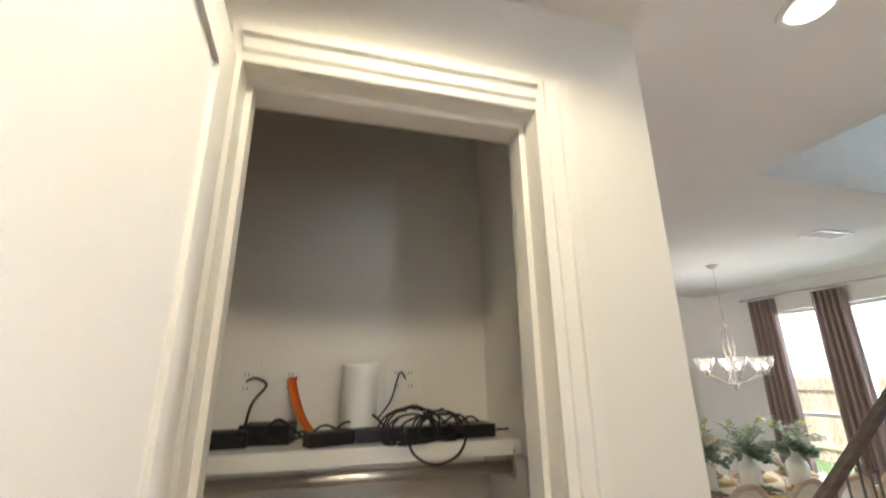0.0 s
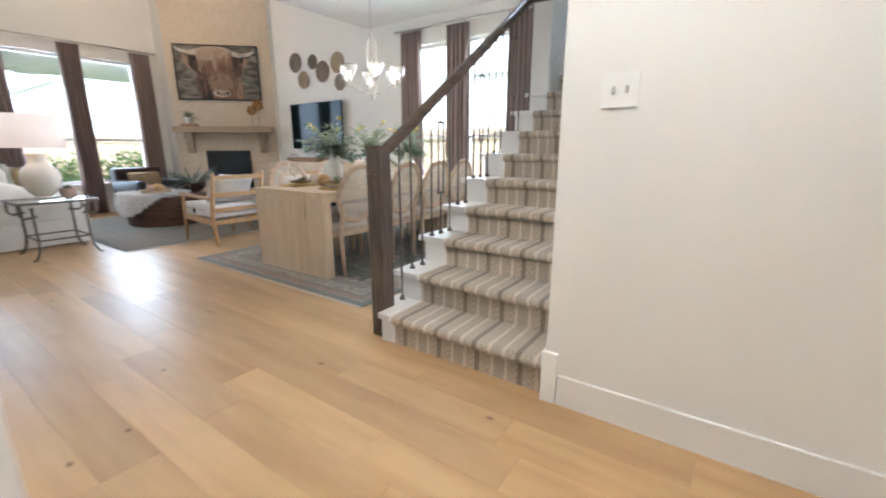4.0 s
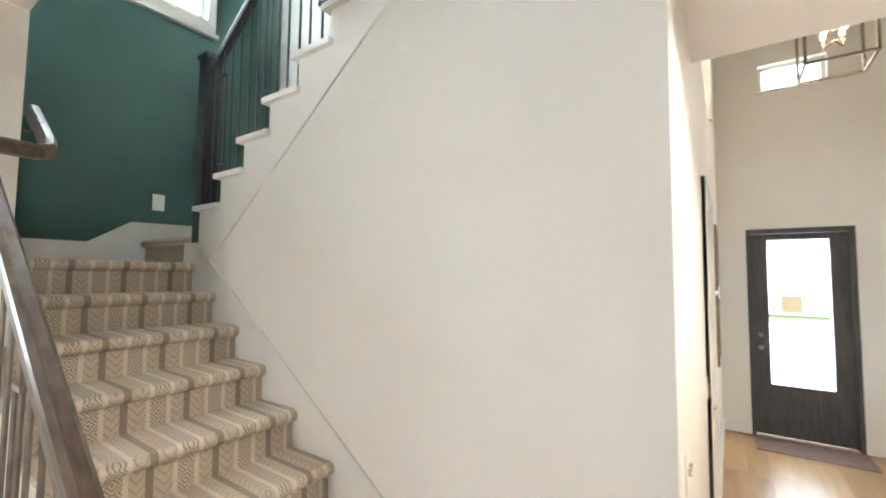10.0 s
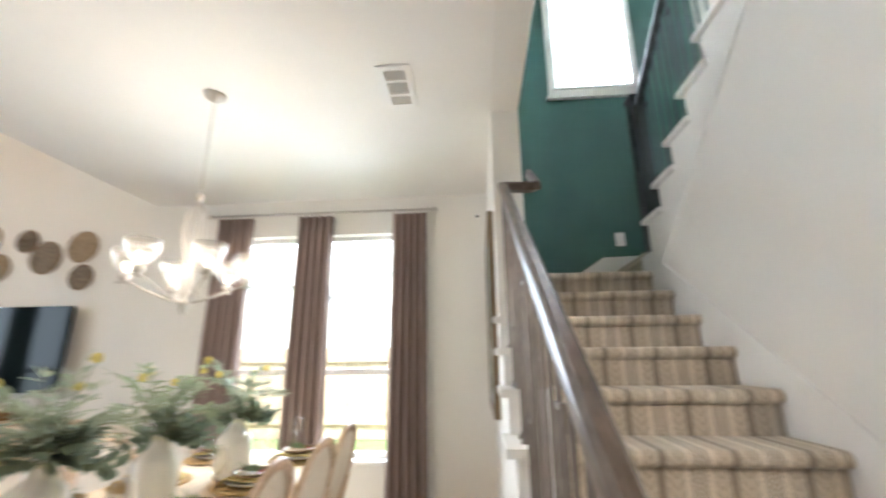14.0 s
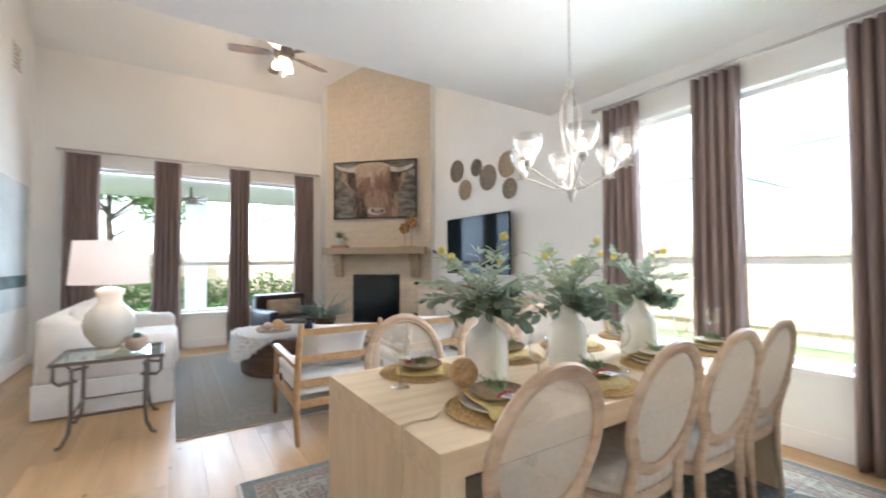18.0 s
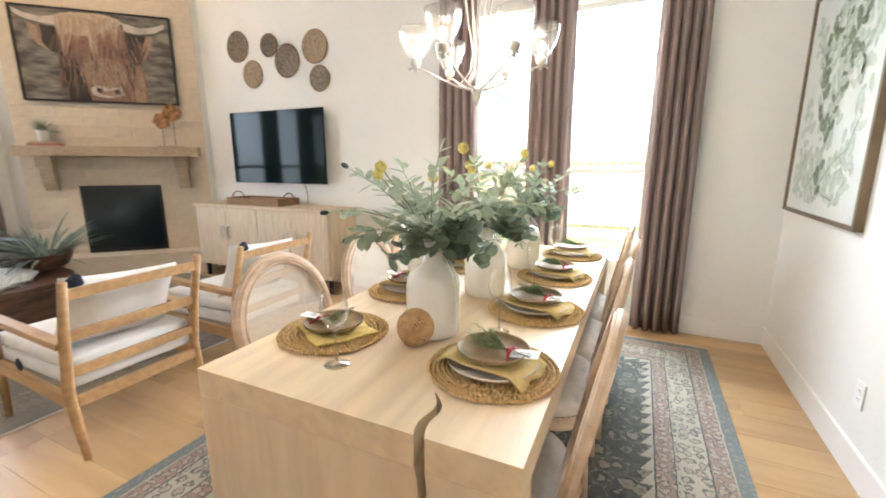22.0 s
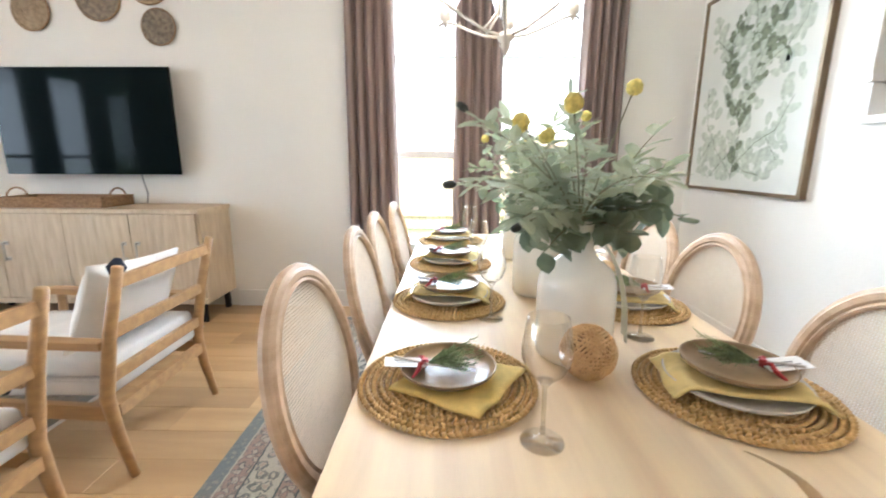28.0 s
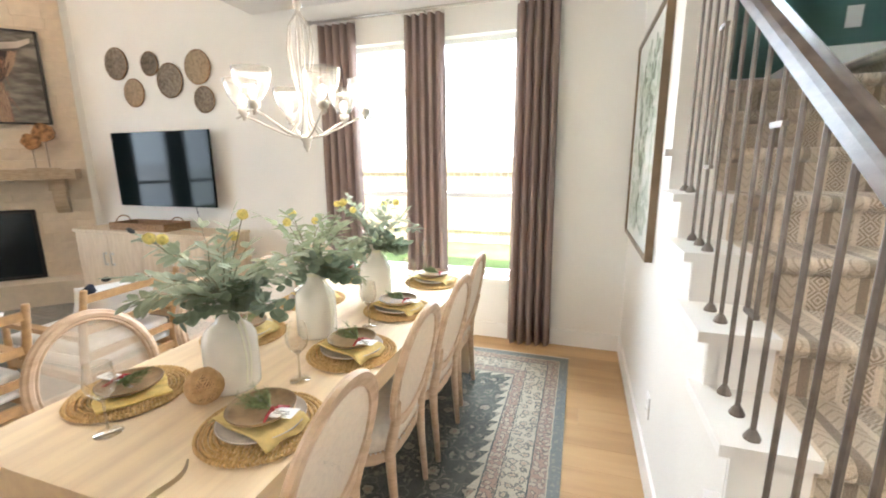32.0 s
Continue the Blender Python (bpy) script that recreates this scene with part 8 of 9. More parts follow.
# garden stake and sign leaning on the closet wall
M_STAKE = mat("dark_stake_wood", (0.075, 0.042, 0.022), 0.6, vary=0.2, scale=8, stretch=(1, 1, 6))
stake = thing("wooden_stake", 0.82, 2.05, 0, "dark pointed wooden stake with a cross bar", "stake")
ms_ = pose(0.82, 2.055, 0, -2.5, -2.6, 0)
bm = bmesh.new()
prism(bm, [(-0.016, 0.0), (0.016, 0.0), (0.016, 1.10), (0.010, 1.195), (-0.016, 1.085)], -0.008, 0.008, "y")
bm.transform(ms_)
part("upright", bm, M_STAKE, stake)
part("cross_bar", bx(-0.078, 0.078, -0.018, -0.0085, -0.016, 0.016, ms_ @ pose(0.002, 0, 0.957, 0, -10, 0)), M_STAKE, stake)
M_SIGNBLUE = mat("navy_sign", (0.012, 0.025, 0.10), 0.4, vary=0.05)
sign = thing("yard_sign", 1.05, 1.99, 0, "white yard sign with a navy blue header strip, leaning", "sign")
ms_ = pose(1.115, 2.095, 0.632, -11, -9, 0)
part("board", bx(-0.37, 0.0, -0.004, 0.004, -0.585, -0.071, ms_), M_WHITEPL, sign)
part("header", bx(-0.37, 0.0, -0.0045, 0.0045, -0.07, 0.0, ms_), M_SIGNBLUE, sign)
for i in range(9):
    part("letter_bar", bx(-0.34 + i * 0.026, -0.325 + i * 0.026, -0.006, -0.0046, -0.056 if i % 3 else -0.061, -0.022, ms_), M_WHITEPL, sign)
part("rivet", lathe(bmesh.new(), [(0.006, 0.0), (0.006, 0.0025)], n=10, m=ms_ @ pose(-0.04, -0.0046, -0.033, 90, 0, 0)), M_WHITEPL, sign)
for i in range(6):
    part("letter_bar", bx(-0.35 + i * 0.04, -0.325 + i * 0.04, -0.006, -0.0041, -0.27 if i % 2 else -0.29, -0.22, ms_), M_SIGNBLUE, sign)

# ---- foyer ----
M_DOORPAINT = mat("charcoal_door_stain", (0.085, 0.08, 0.08), 0.45, vary=0.12, scale=4, stretch=(8, 8, 1))
fd = thing("front_door", 2.535, -3.84, 0, "charcoal front door with a tall glass panel", "door")
for s in ((2.075, 2.24, 0.012, 2.47), (2.83, 2.995, 0.012, 2.47), (2.24, 2.83, 0.012, 0.62), (2.24, 2.83, 2.40, 2.47)):
    part("stile", bx(s[0], s[1], -3.87, -3.825, s[2], s[3]), M_DOORPAINT, fd, bevel=0.003)
pn = part("glass_panel", bx(2.24, 2.83, -3.85, -3.845, 0.62, 2.40), M_PANE, fd)
pn.visible_shadow = False
for z, m_ in ((1.06, M_NICKEL), (1.22, M_NICKEL)):
    part("lock", lathe(bmesh.new(), [(0.03, 0.0), (0.03, 0.01), (0.022, 0.02), (0.022, 0.05)], n=16, m=pose(2.92, -3.825, z, -90, 0, 0)), m_, fd, smooth=True)
structure(mesh_ob("door_frame_front", pierced("y", -3.93, -3.735, 2.03, 3.04, 0, 2.53, [(2.072, 2.998, 0, 2.475)]), M_DOORPAINT), "charcoal front door frame")
tagged(mesh_ob("door_mat", bx(2.02, 3.02, -3.70, -3.2, 0.0005, 0.012), M_CURTAIN, bevel=0.003), "dark charcoal door mat inside the front door", "mat")
tagged(mesh_ob("alarm_keypad", bx(3.16, 3.28, -3.749, -3.73, 1.58, 1.70), M_WHITEPL, bevel=0.004), "white alarm keypad on the wall by the door", "keypad")
for z0, z1 in ((1.80, 2.42), (1.10, 1.75)):
    fr = thing("small_framed_picture", 3.335, -2.1, z0, "narrow bronze framed picture on the foyer wall", "picture", "foyer pictures")
    part("print", bx(3.322, 3.339, -2.38, -1.90, z0 + 0.03, z1 - 0.03), M_PAPER, fr)
    for s in ((-2.42, -2.38, z0, z1), (-1.90, -1.86, z0, z1), (-2.38, -1.90, z0, z0 + 0.03), (-2.38, -1.90, z1 - 0.03, z1)):
        part("frame", bx(3.308, 3.339, *s), M_BRONZE, fr)
M_MIRROR = mat("mirror_glass", (0.9, 0.9, 0.9), 0.01, metal=1.0, vary=0.0)
mir = thing("foyer_mirror", 1.66, -1.7, 1.05, "large black framed window pane mirror leaning on the wall", "mirror")
mm = pose(1.662, 0, 0.86, 0, 2.0, 0)
MY0, MY1, MZ = -2.32, -1.05, 2.12
part("glass", bx(0.012, 0.02, MY0 + 0.08, MY1 - 0.08, 0.08, MZ - 0.08, mm), M_MIRROR, mir)
for s in ((MY0, MY0 + 0.09, 0, MZ), (MY1 - 0.09, MY1, 0, MZ), (MY0 + 0.09, MY1 - 0.09, 0, 0.09), (MY0 + 0.09, MY1 - 0.09, MZ - 0.05, MZ)):
    part("frame", bx(0.004, 0.045, *s, mm), M_BLACK, mir, bevel=0.003)
for z in (MZ - 0.22, MZ - 0.75):
    part("bar", bx(0.021, 0.035, MY0 + 0.09, MY1 - 0.09, z, z + 0.02, mm), M_BLACK, mir)
con = thing("console_table", 1.86, -1.75, 0, "slim black console table against the foyer wall", "console table")
part("top", bx(1.70, 2.04, -2.66, -0.95, 0.80, 0.83), M_DOORPAINT, con, bevel=0.004)
for y in (-2.64, -1.82, -0.99):
    for x in (1.715, 2.01):
        part("leg", bx(x, x + 0.022, y, y + 0.022, 0.0, 0.7995), M_BLACK, con)
    part("foot_bar", bx(1.737, 2.01, y, y + 0.022, 0.02, 0.04), M_BLACK, con)
M_DARKSHADE = mat("black_paper_shade", (0.02, 0.022, 0.026), 0.5, vary=0.1)
M_STONEWHITE = mat("white_marble", (0.72, 0.68, 0.62), 0.3, vary=0.1, scale=8)
def foyer_lamp(x, y):
    ob = thing("foyer_lamp", x, y, 0.831, "slim table lamp with a wide black cone shade, lit", "lamp", "pair of foyer lamps")
    part("base", bx(x - 0.07, x + 0.07, y - 0.07, y + 0.07, 0.831, 0.86), M_STONEWHITE, ob, bevel=0.005)
    part("body", lathe(bmesh.new(), [(0.035, 0.0), (0.035, 0.07), (0.045, 0.08), (0.03, 0.18), (0.02, 0.2)], (x, y, 0.86), 16), M_BLUSH, ob, smooth=True)
    part("stem", tube(bmesh.new(), [(x, y, 1.06), (x, y, 1.45)], 0.009, 8), M_BLACK, ob)
    bm = bmesh.new()
    n = 28
    rings = [[bm.verts.new((x + r * math.cos(2 * math.pi * i / n), y + r * math.sin(2 * math.pi * i / n), z)) for i in range(n)] for r, z in ((0.19, 1.38), (0.06, 1.50), (0.057, 1.498), (0.186, 1.378))]
    for k in range(4):
        for i in range(n):
            bm.faces.new((rings[k][i], rings[k][(i + 1) % n], rings[(k + 1) % 4][(i + 1) % n], rings[(k + 1) % 4][i]))
    part("shade", bm, M_DARKSHADE, ob)
    part("bulb", lathe(bmesh.new(), [(0.01, 0.0), (0.03, 0.03), (0.02, 0.05), (0.005, 0.055)], (x, y, 1.42), 12), M_BULB, ob)
    bulb("foyer_lamp_light", (x, y, 1.40), 1.4, WARM, 0.03)


foyer_lamp(1.87, -2.48)
foyer_lamp(1.87, -1.3)
vp = thing("foyer_pot_plant", 1.9, -1.75, 0.831, "blush round pot with spiky green leaves on the console", "plant")
part("pot", lathe(bmesh.new(), [(0.06, 0.0), (0.11, 0.05), (0.13, 0.12), (0.12, 0.2), (0.105, 0.2), (0.10, 0.17), (0.001, 0.16)], (1.9, -1.75, 0.831), 28), M_BLUSH, vp, smooth=True)
bm = bmesh.new()
for i in range(36):
    a, el = i * 2.4, 0.3 + 1.1 * rnd.random()
    leaf_mesh(bm, Vector((1.9, -1.75, 1.0)), Vector((math.cos(a) * math.cos(el), math.sin(a) * math.cos(el), math.sin(el))), Vector((0.1, 0.1, 1)), rnd.uniform(0.14, 0.24), 0.04, 0.2)
part("leaves", bm, M_ROUND, vp)
bowl = thing("glass_bowl", 1.88, -2.15, 0.831, "small clear glass bowl on the console table", "bowl")
part("bowl", lathe(bmesh.new(), [(0.04, 0.0), (0.08, 0.03), (0.09, 0.07), (0.086, 0.07), (0.076, 0.033), (0.001, 0.008)], (1.88, -2.15, 0.831), 24), M_GLASS, bowl, smooth=True)
# lantern
lan = thing("foyer_lantern", 2.53, -1.6, 3.2, "open black cage lantern pendant with lit candle bulbs", "pendant light")
LX, LY, L0, L1, S = 2.5, -1.5, 3.55, 4.05, 0.2
for x in (LX - S, LX + S):
    for y in (LY - S, LY + S):
        part("upright", bx(x - 0.009, x + 0.009, y - 0.009, y + 0.009, L0, L1), M_BRONZE, lan)
for z in (L0, L1):
    for s in (-S, S):
        part("bar", bx(LX - S - 0.009, LX + S + 0.009, LY + s - 0.009, LY + s + 0.009, z - 0.009, z + 0.009), M_BRONZE, lan)
        part("bar", bx(LX + s - 0.009, LX + s + 0.009, LY - S, LY + S, z - 0.0085, z + 0.0085), M_BRONZE, lan)
part("rod", tube(bmesh.new(), [(LX, LY, L1 - 0.2), (LX, LY, TOP - 0.001)], 0.008, 6), M_BRONZE, lan)
for s in (-S, S):
    part("bar", tube(bmesh.new(), [(LX, LY, L1 + 0.12), (LX + s, LY + s, L1)], 0.007, 5), M_BRONZE, lan)
    part("bar", tube(bmesh.new(), [(LX, LY, L1 + 0.12), (LX + s, LY - s, L1)], 0.007, 5), M_BRONZE, lan)
for i in range(4):
    a = math.radians(90 * i + 45)
    x, y = LX + 0.08 * math.cos(a), LY + 0.08 * math.sin(a)
    part("arm", tube(bmesh.new(), [(LX, LY, L0 + 0.22), (x, y, L0 + 0.18), (x, y, L0 + 0.26)], 0.006, 6), M_BRONZE, lan)
    part("bulb", lathe(bmesh.new(), [(0.01, 0.0), (0.018, 0.02), (0.012, 0.05), (0.002, 0.07)], (x, y, L0 + 0.265), 10), M_BULB, lan, smooth=True)
bulb("lantern_light", (LX, LY, L0 + 0.3), 8, (1.0, 0.72, 0.45), 0.03)
casing("door_casing_2", "x", 3.341, -1, -1.0, -0.15, 2.44)
casing("niche_casing", "x", 3.341, -1, -1.75, 0.3, 4.6, z0=UP - 0.02)
# cabinet seen through the arch
cab = thing("dark_cabinet", 0.15, 10.2, 0, "dark stained wooden desk by the window", "cabinet")
part("top", bx(-0.5, 0.62, 10.05, 10.6, 0.72, 0.76), M_DRUM, cab)
for x in (-0.48, 0.56):
    part("leg", bx(x, x + 0.05, 10.08, 10.58, 0, 0.7195), M_DRUM, cab)
# closed white door on the foyer's east side
hd = thing("foyer_side_door", 3.4, -0.575, 0.01, "closed white two panel door in the foyer wall", "door")
part("slab", bx(3.385, 3.42, -0.99, -0.16, 0.012, 2.43), M_TRIM, hd)
for z0, z1 in ((0.22, 1.0), (1.15, 2.28)):
    for q in ((-0.87, -0.28, z0, z0 + 0.022), (-0.87, -0.28, z1 - 0.022, z1), (-0.87, -0.848, z0 + 0.022, z1 - 0.022), (-0.302, -0.28, z0 + 0.022, z1 - 0.022)):
        part("panel_moulding", bx(3.378, 3.3848, *q), M_TRIM, hd)
part("knob", lathe(bmesh.new(), [(0.03, 0.0), (0.03, 0.006), (0.012, 0.012), (0.012, 0.03), (0.028, 0.045), (0.02, 0.065)], n=18, m=pose(3.3849, -0.92, 0.98, 0, -90, 0)), M_NICKEL, hd, "polished nickel round knob", smooth=True)


# ---- outdoors ----
M_GRASS = mat("lawn", (0.10, 0.155, 0.045), 0.95, vary=0.2, scale=3, bump=0.4, bscale=40, colour2=(0.14, 0.18, 0.07))
M_CONC = mat("concrete", (0.42, 0.41, 0.39), 0.9, vary=0.08, scale=4, bump=0.2, bscale=60)
M_FENCE = mat("cedar_fence", (0.48, 0.36, 0.25), 0.8, vary=0.15, scale=5, stretch=(6, 6, 1), random_tint=0.15)
M_PATIOCEIL = mat("patio_ceiling", (0.46, 0.47, 0.44), 0.8, vary=0.03)
M_SIDING = mat("pale_siding", (0.80, 0.79, 0.77), 0.8, vary=0.04)
M_ROOF = mat("roof_shingle", (0.42, 0.41, 0.40), 0.9, vary=0.15, scale=20)
M_HEDGE = leafy(mat("hedge_leaf", (0.17, 0.26, 0.06), 0.7, vary=0.25, scale=9), 0.3)
M_BARK = mat("bark", (0.12, 0.085, 0.06), 0.9, vary=0.2)
def sheet():
    bm = bmesh.new()
    outer, inner = 700.0, ((-2.35, -3.93), (7.13, -3.93), (7.13, 10.38), (-2.35, 10.38))
    o = [bm.verts.new(p) for p in ((-outer, -outer, -0.18), (outer, -outer, -0.18), (outer, outer, -0.18), (-outer, outer, -0.18))]
    i_ = [bm.verts.new((x, y, -0.18)) for x, y in inner]
    for k in range(4):
        bm.faces.new((o[k], o[(k + 1) % 4], i_[(k + 1) % 4], i_[k]))
    return bm


structure(mesh_ob("ground", sheet(), M_GRASS), "green lawn round the house")
structure(mesh_ob("patio", bx(1.6, 7.3, 10.45, 13.7, -0.175, -0.05), M_CONC), "concrete covered patio slab")
structure(mesh_ob("patio_roof", bx(1.4, 7.5, 10.4, 13.9, 2.75, 3.0), M_PATIOCEIL), "flat patio ceiling")
structure(mesh_ob("roof_living", prism(bmesh.new(), [(14.3, 3.0), (5.5, 7.4), (5.5, 7.6), (14.3, 3.2)], -2.6, 7.6, "x"), M_ROOF), "sloping shingle roof")
structure(mesh_ob("roof_front", prism(bmesh.new(), [(-4.6, 5.96), (5.6, 5.96), (5.6, 7.5), (-4.6, 6.2)], 1.2, 7.6, "x"), M_ROOF), "shingle roof over the stairs")
structure(mesh_ob("roof_west", bx(-2.6, 1.5, -1.0, 11.2, 3.28, 3.45), M_ROOF), "low roof over the hall")
col = tagged(mesh_ob("patio_column", bx(3.55, 3.95, 13.2, 13.6, -0.05, 2.749), M_SIDING, bevel=0.01), "square white patio column holding the roof", "column")
col2 = tagged(mesh_ob("patio_column", bx(6.85, 7.2, 13.2, 13.6, -0.05, 2.749), M_SIDING, bevel=0.01), "square white patio column holding the roof", "column")
pf = thing("patio_fan", 3.6, 12.0, 2.75, "dark outdoor ceiling fan on the patio", "ceiling fan")
part("motor", lathe(bmesh.new(), [(0.06, -0.34), (0.11, -0.30), (0.11, -0.22), (0.03, -0.18), (0.015, -0.001)], (3.6, 12.0, 2.75), 20), M_IRON, pf)
for i in range(5):
    part("blade", bx(0.1, 0.62, -0.06, 0.06, -0.004, 0.004, pose(3.6, 12.0, 2.5, 0, 0, 72 * i) @ pose(0, 0, 0, 12, 0, 0)), M_IRON, pf)
part("light", lathe(bmesh.new(), [(0.02, -0.42), (0.08, -0.36), (0.06, -0.34)], (3.6, 12.0, 2.75), 16), M_WHITEPL, pf)


def fence(x0, y0, x1, y1, h, label):
    f = thing("fence", (x0 + x1) / 2, (y0 + y1) / 2, -0.18, label, "fence")
    L = math.hypot(x1 - x0, y1 - y0)
    a = math.degrees(math.atan2(y1 - y0, x1 - x0))
    n = int(L / 0.145)
    me = None
    for i in range(n):
        mm = pose(x0, y0, -0.18, 0, 0, a) @ pose(i * 0.145 + 0.07, 0, 0)
        if me is None:
            o = part("board", bx(-0.069, 0.069, -0.01, 0.01, 0.02, h), M_FENCE, f)
            me = o.data
            o.matrix_parent_inverse = Matrix.Identity(4)
        else:
            o = new("board", me)
            o.parent = f
        o.matrix_parent_inverse = f.matrix_basis.inverted()
        o.matrix_basis = mm
    mm = pose(x0, y0, -0.18, 0, 0, a)
    for z in (0.3, h - 0.3):
        part("rail", bx(0, L, 0.011, 0.05, z, z + 0.09, mm), M_FENCE, f)
        part("rail", bx(0, L, -0.05, -0.011, z, z + 0.09, mm), M_FENCE, f)


fence(12.2, -4, 12.2, 22, 1.85, "warm cedar board fence beside the lawn")
fence(-6, 22, 12.2, 22, 1.85, "cedar board fence behind the lawn")


def leaf_cloud(bm, rnd, c, rx, ry, rz, count, size):
    for _ in range(count):
        while True:
            p = Vector((rnd.uniform(-1, 1), rnd.uniform(-1, 1), rnd.uniform(-1, 1)))
            if 0.35 < p.length < 1:
                break
        q = Vector((c[0] + p.x * rx, c[1] + p.y * ry, c[2] + p.z * rz))
        d = Vector((rnd.uniform(-1, 1), rnd.uniform(-1, 1), rnd.uniform(-0.6, 1))).normalized()
        s = d.orthogonal().normalized()
        L, W = size * rnd.uniform(0.7, 1.3), size * 0.5
        vs = [bm.verts.new(q), bm.verts.new(q + d * L * 0.5 + s * W * 0.5), bm.verts.new(q + d * L), bm.verts.new(q + d * L * 0.5 - s * W * 0.5)]
        bm.faces.new(vs)


rnd = random.Random(31)
for i in range(9):
    x = 1.2 + i * 0.85
    sh = thing("shrub", x, 14.6, -0.18, "leafy green garden shrub beside the patio", "shrub", "shrubs along the patio")
    bm = bmesh.new()
    leaf_cloud(bm, rnd, (x, 14.6 + rnd.uniform(-0.2, 0.2), 0.42 + rnd.uniform(-0.08, 0.08)), 0.55, 0.4, 0.62, 1000, 0.10)
    part("leaves", bm, M_HEDGE, sh)
    part("stems", tube(bmesh.new(), [(x, 14.6, -0.18), (x, 14.6, 0.3)], 0.02, 5), M_BARK, sh)


def tree(x, y, h, seed):
    rnd = random.Random(seed)
    t = thing("tree", x, y, -0.18, "broad green leafy tree behind the fence", "tree", "garden trees")
    bm = tube(bmesh.new(), [(x, y, -0.18), (x + 0.05, y, h * 0.25), (x - 0.05, y + 0.05, h * 0.5), (x, y, h * 0.75)], [0.16, 0.13, 0.09, 0.04], 8)
    cr = bmesh.new()
    for i in range(14):
        a = i * 2.4
        z = h * rnd.uniform(0.42, 0.9)
        r = h * 0.28 * rnd.uniform(0.4, 1.0)
        e = Vector((x + r * math.cos(a), y + r * math.sin(a), z + h * 0.08))
        tube(bm, [(x, y, z - h * 0.1), e], [0.05, 0.015], 5)
        leaf_cloud(cr, rnd, e, h * 0.15, h * 0.15, h * 0.11, 320, 0.22)
    part("trunk", bm, M_BARK, t)
    part("crown", cr, M_HEDGE, t)


tree(1.6, 20.0, 5.5, 1)
tree(-2.5, 24.5, 6.5, 2)
tree(17.0, 16.0, 6.0, 3)


def house(x, y, w, d, h, rot, label):
    ho = thing("neighbour_house", x, y, -0.18, label, "house", "neighbouring houses")
    m_ = pose(x, y, -0.18, 0, 0, rot)
    part("wall", bx(-w / 2, w / 2, -d / 2, d / 2, 0, h, m_), M_SIDING, ho)
    bm = bmesh.new()
    prism(bm, [(-d / 2 - 0.15, h + 0.001), (d / 2 + 0.15, h + 0.001), (0, h + d * 0.36)], -w / 2 - 0.15, w / 2 + 0.15, "x")
    bm.transform(m_)
    part("roof", bm, M_ROOF, ho)
    for k in range(3):
        u = -w / 2 + w * (k + 0.5) / 3
        for z in (1.0, 3.6):
            if z + 1.4 < h:
                wd = part("window", bx(u - 0.6, u + 0.6, -d / 2 - 0.04, -d / 2 - 0.001, z, z + 1.4, m_), M_TRIM, ho)
                part("pane", bx(u - 0.52, u + 0.52, -d / 2 - 0.05, -d / 2 - 0.041, z + 0.08, z + 1.32, m_), M_SCREEN, wd)


house(27, 2.5, 12, 10, 5.6, 90, "two storey pale house with a grey roof")
house(30, 18, 12, 10, 5.6, 90, "two storey pale house with a grey roof")
house(-4, 42, 16, 11, 5.6, 180, "two storey pale house with a grey roof")
house(18, 44, 14, 11, 5.6, 180, "two storey pale house with a grey roof")
# front porch
structure(mesh_ob("porch", bx(0.8, 4.2, -6.4, -3.96, -0.175, -0.03), M_CONC), "concrete porch slab")
structure(mesh_ob("porch_roof", bx(0.6, 4.4, -6.6, -3.96, 3.1, 3.3), M_PATIOCEIL), "porch ceiling")
bm = bmesh.new()
o = [(0.7, -0.17), (1.9, -0.17), (1.9, 1.9)]
for i in range(1, 14):
    a = math.pi * i / 14
    o.append((2.55 - 0.65 * math.cos(a), 1.9 + 0.55 * math.sin(a)))
o += [(3.2, 1.9), (3.2, -0.17), (4.3, -0.17), (4.3, 3.09), (0.7, 3.09)]
prism(bm, o, -6.4, -6.1, "y")
bmesh.ops.triangulate(bm, faces=[f for f in bm.faces if len(f.verts) > 4])
structure(mesh_ob("porch_arch", bm, M_SIDING), "pale arched porch front")
hs = thing("hanging_sign", 2.47, -5.2, 1.5, "small brown wooden sign hanging outside the front door", "sign")
part("board", bx(2.36, 2.60, -5.22, -5.2, 1.42, 1.66), M_MANTEL, hs, bevel=0.003)
part("cord", tube(bmesh.new(), [(2.38, -5.21, 1.66), (2.48, -5.21, 1.86), (2.58, -5.21, 1.66)], 0.004, 5), M_BLACK, hs)
structure(mesh_ob("front_path", bx(-2.5, 8.5, -13.5, -6.405, -0.179, -0.10), M_CONC), "pale concrete front path and drive")
structure(mesh_ob("road", bx(-60, 60, -22, -14, -0.179, -0.13), M_CONC), "pale concrete street")
house(2.5, -34, 16, 11, 5.6, 0, "two storey pale house across the street")
# bright hazy sky low over the horizon
M_HAZE = glow("sky_haze", (0.90, 0.95, 1.0), 0.9)
bm = bmesh.new()
low_ring = [bm.verts.new((400 * math.cos(2 * math.pi * i / 64), 400 * math.sin(2 * math.pi * i / 64), -1.0)) for i in range(64)]
top_ring = [bm.verts.new((400 * math.cos(2 * math.pi * i / 64), 400 * math.sin(2 * math.pi * i / 64), 260.0)) for i in range(64)]
for i in range(64):
    bm.faces.new((low_ring[i], low_ring[(i + 1) % 64], top_ring[(i + 1) % 64], top_ring[i]))
structure(mesh_ob("backdrop", bm, M_HAZE), "pale hazy sky beyond the houses")


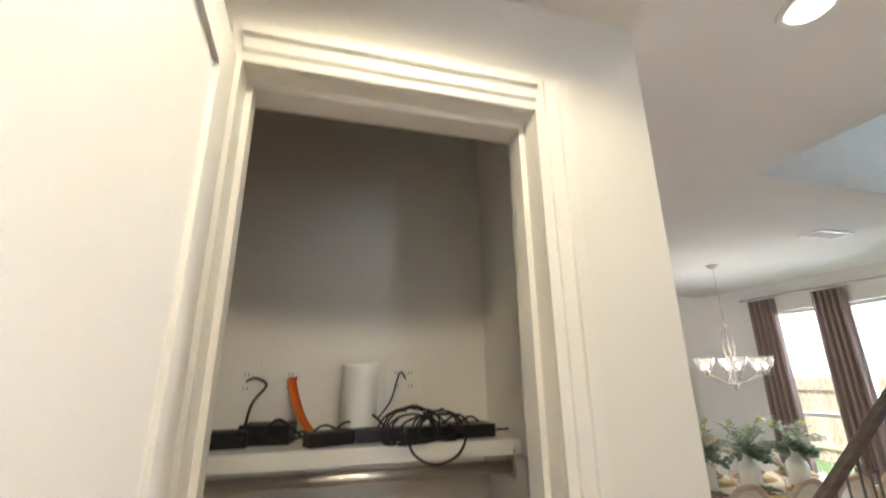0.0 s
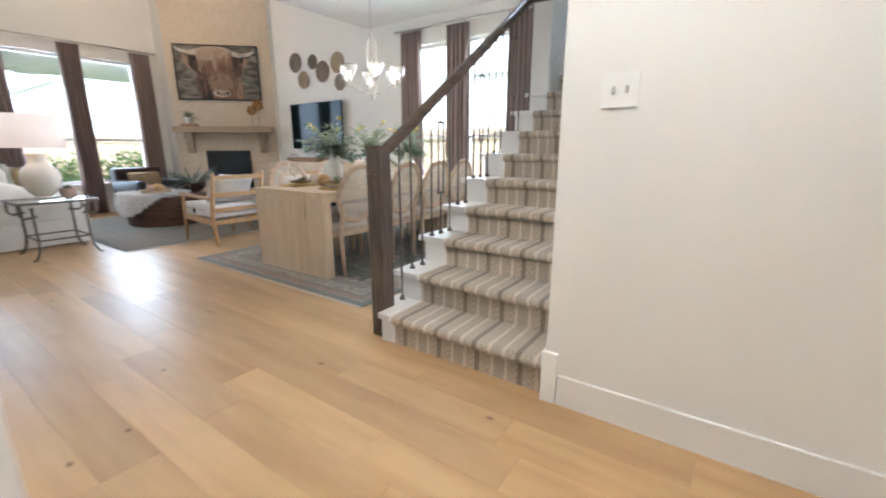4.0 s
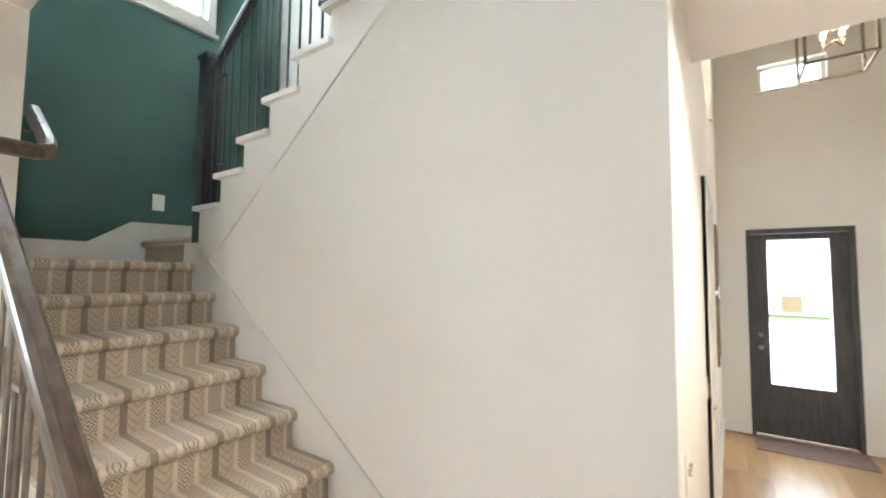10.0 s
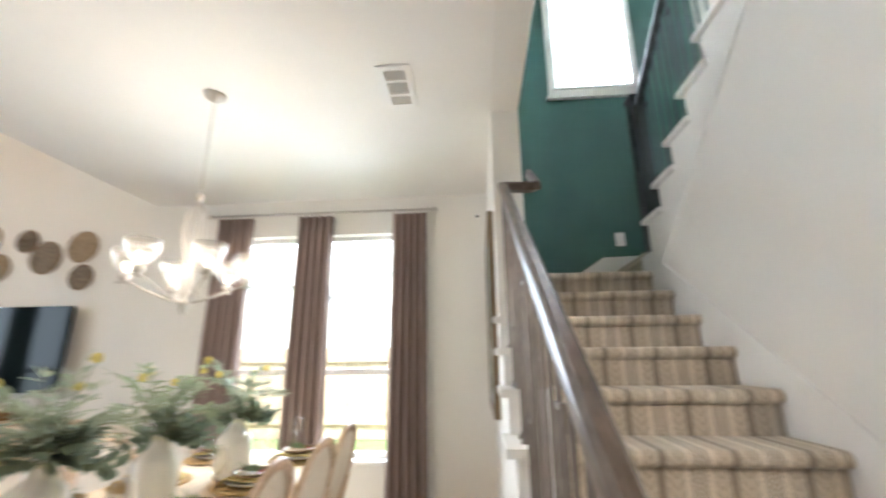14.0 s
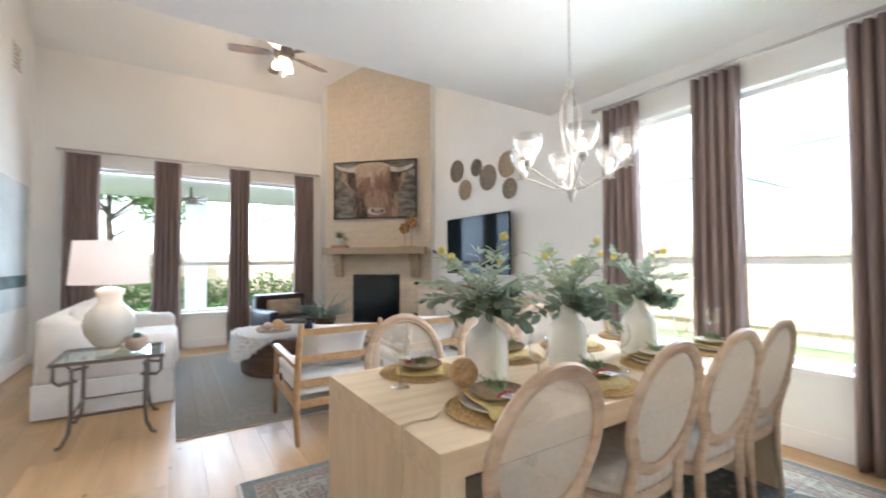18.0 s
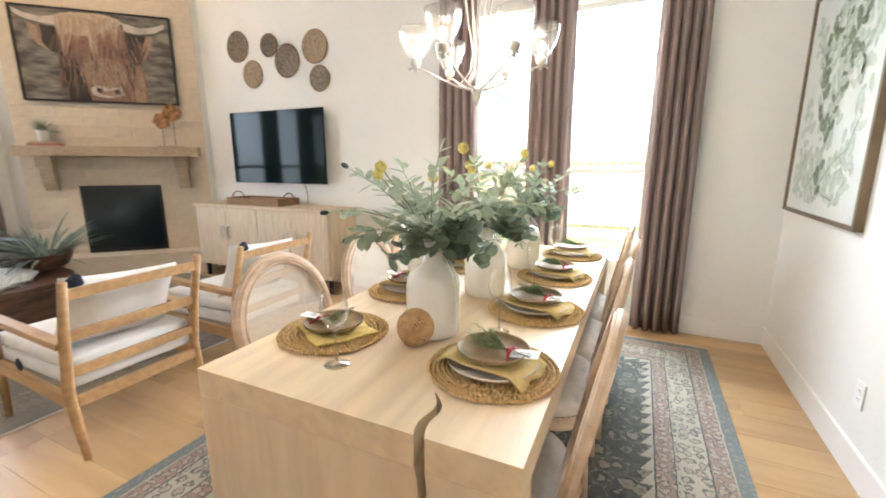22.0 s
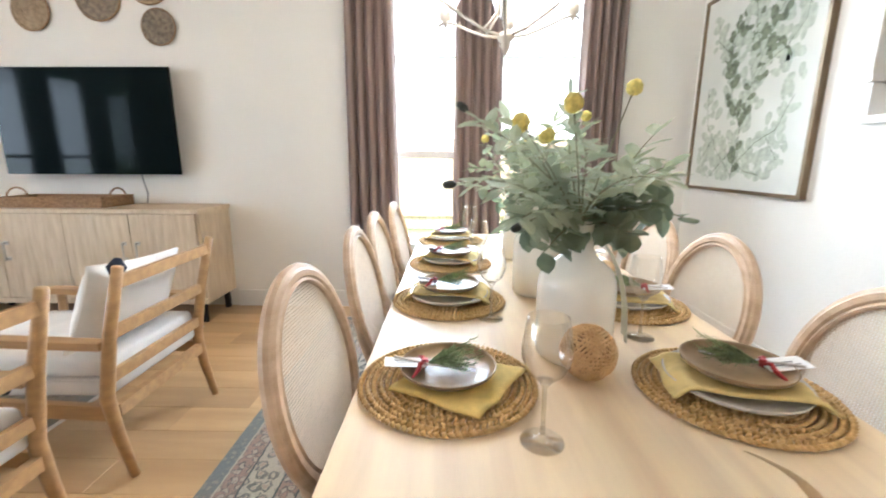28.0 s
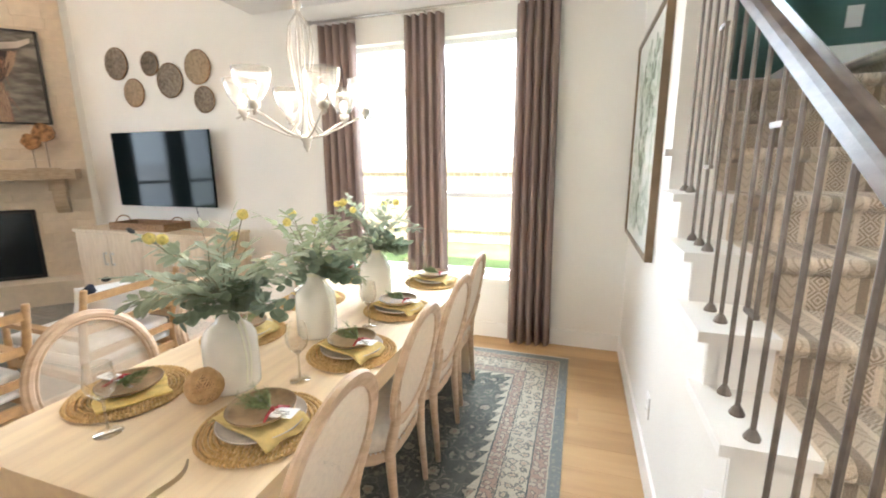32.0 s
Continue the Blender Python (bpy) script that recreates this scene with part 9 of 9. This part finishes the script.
# ---- stone courses of the chimney breast ----
breast = bpy.data.objects["chimney_breast"]
rnd = random.Random(17)
unit = {}
def stone_mesh(L, H):
    key = (round(L, 2), round(H, 2))
    if key not in unit:
        bm = bmesh.new()
        box(bm, 0, key[0] - 0.0015, 0.0, 0.014, 0, key[1] - 0.0015)
        for v in bm.verts:
            if v.co.y > 0.01:
                v.co.y += rnd.uniform(-0.0006, 0.0006)
                v.co.x += rnd.uniform(-0.001, 0.001)
        bmesh.ops.bevel(bm, geom=[e for e in bm.edges if min(e.verts[0].co.y, e.verts[1].co.y) > 0.01], offset=0.002, segments=1, affect="EDGES")
        me = bpy.data.meshes.new("stone")
        bm.to_mesh(me)
        bm.free()
        me.materials.append(M_STONE)
        unit[key] = me
    return unit[key]


z = 0.0
heights = (0.09, 0.12, 0.15, 0.10, 0.13)
row = 0
count = 0
while z < 4.75:
    H = heights[row % 5]
    u = -0.93 + 0.003
    while u < 0.929:
        L = min(rnd.choice((0.2, 0.26, 0.32, 0.4, 0.46)), 0.93 - u)
        if 0.93 - (u + L) < 0.1:
            L = 0.93 - u
        hidden = (z + H < 0.29) or (-0.42 < u and u + L < 0.40 and 0.29 < z and z + H < 1.09)
        if not hidden and L > 0.03:
            o = new("stone", stone_mesh(L, H))
            o.parent = breast
            o.matrix_basis = FMAT @ pose(u, 0.0005, z)
            count += 1
        u += L
    z += H
    row += 1

# ---- oak floor planks ----
floor_ob = bpy.data.objects["floor"]
planks = {}
def plank_mesh(L, W):
    key = (L, W)
    if key not in planks:
        bm = bmesh.new()
        box(bm, 0.0005, W - 0.0005, 0.0006, L - 0.0006, -0.0115, 0.0)
        bmesh.ops.bevel(bm, geom=[e for e in bm.edges if min(e.verts[0].co.z, e.verts[1].co.z) > -0.001], offset=0.0009, segments=1, affect="EDGES")
        me = bpy.data.meshes.new("plank")
        bm.to_mesh(me)
        bm.free()
        me.materials.append(M_OAK)
        planks[key] = me
    return planks[key]


W = 0.19
near, far = 0, bmesh.new()
rest = []
rnd = random.Random(8)
x = -2.2
while x < 6.94:
    y = -3.94 - rnd.uniform(0.0, 1.6)
    while y < 10.19:
        L = rnd.choice((0.9, 1.2, 1.5, 1.8, 2.1))
        y0, y1, x1 = max(y, -3.94), min(y + L, 10.2), min(x + W, 6.95)
        y += L
        if y1 - y0 < 0.02:
            continue
        cy = (y0 + y1) / 2
        close = 0.9 < x < 3.7 and 0.0 < cy < 7.8 or 3.6 < x < 6.9 and (2.5 < cy < 3.6 or 5.0 < cy < 7.8) or x > 1.7 and cy > 7.5
        if close and near < 300:
            o = new("plank", plank_mesh(round(y1 - y0, 3), round(x1 - x, 3)))
            o.parent = floor_ob
            o.location = (x, y0, 0)
            near += 1
        else:
            box(far, x + 0.0005, x1 - 0.0005, y0 + 0.0006, y1 - 0.0006, -0.0115, 0.0)
    x += W
tagged(mesh_ob("oak_planks", far, M_OAKFAR, floor_ob), "joined oak floor planks", kind="stuff")
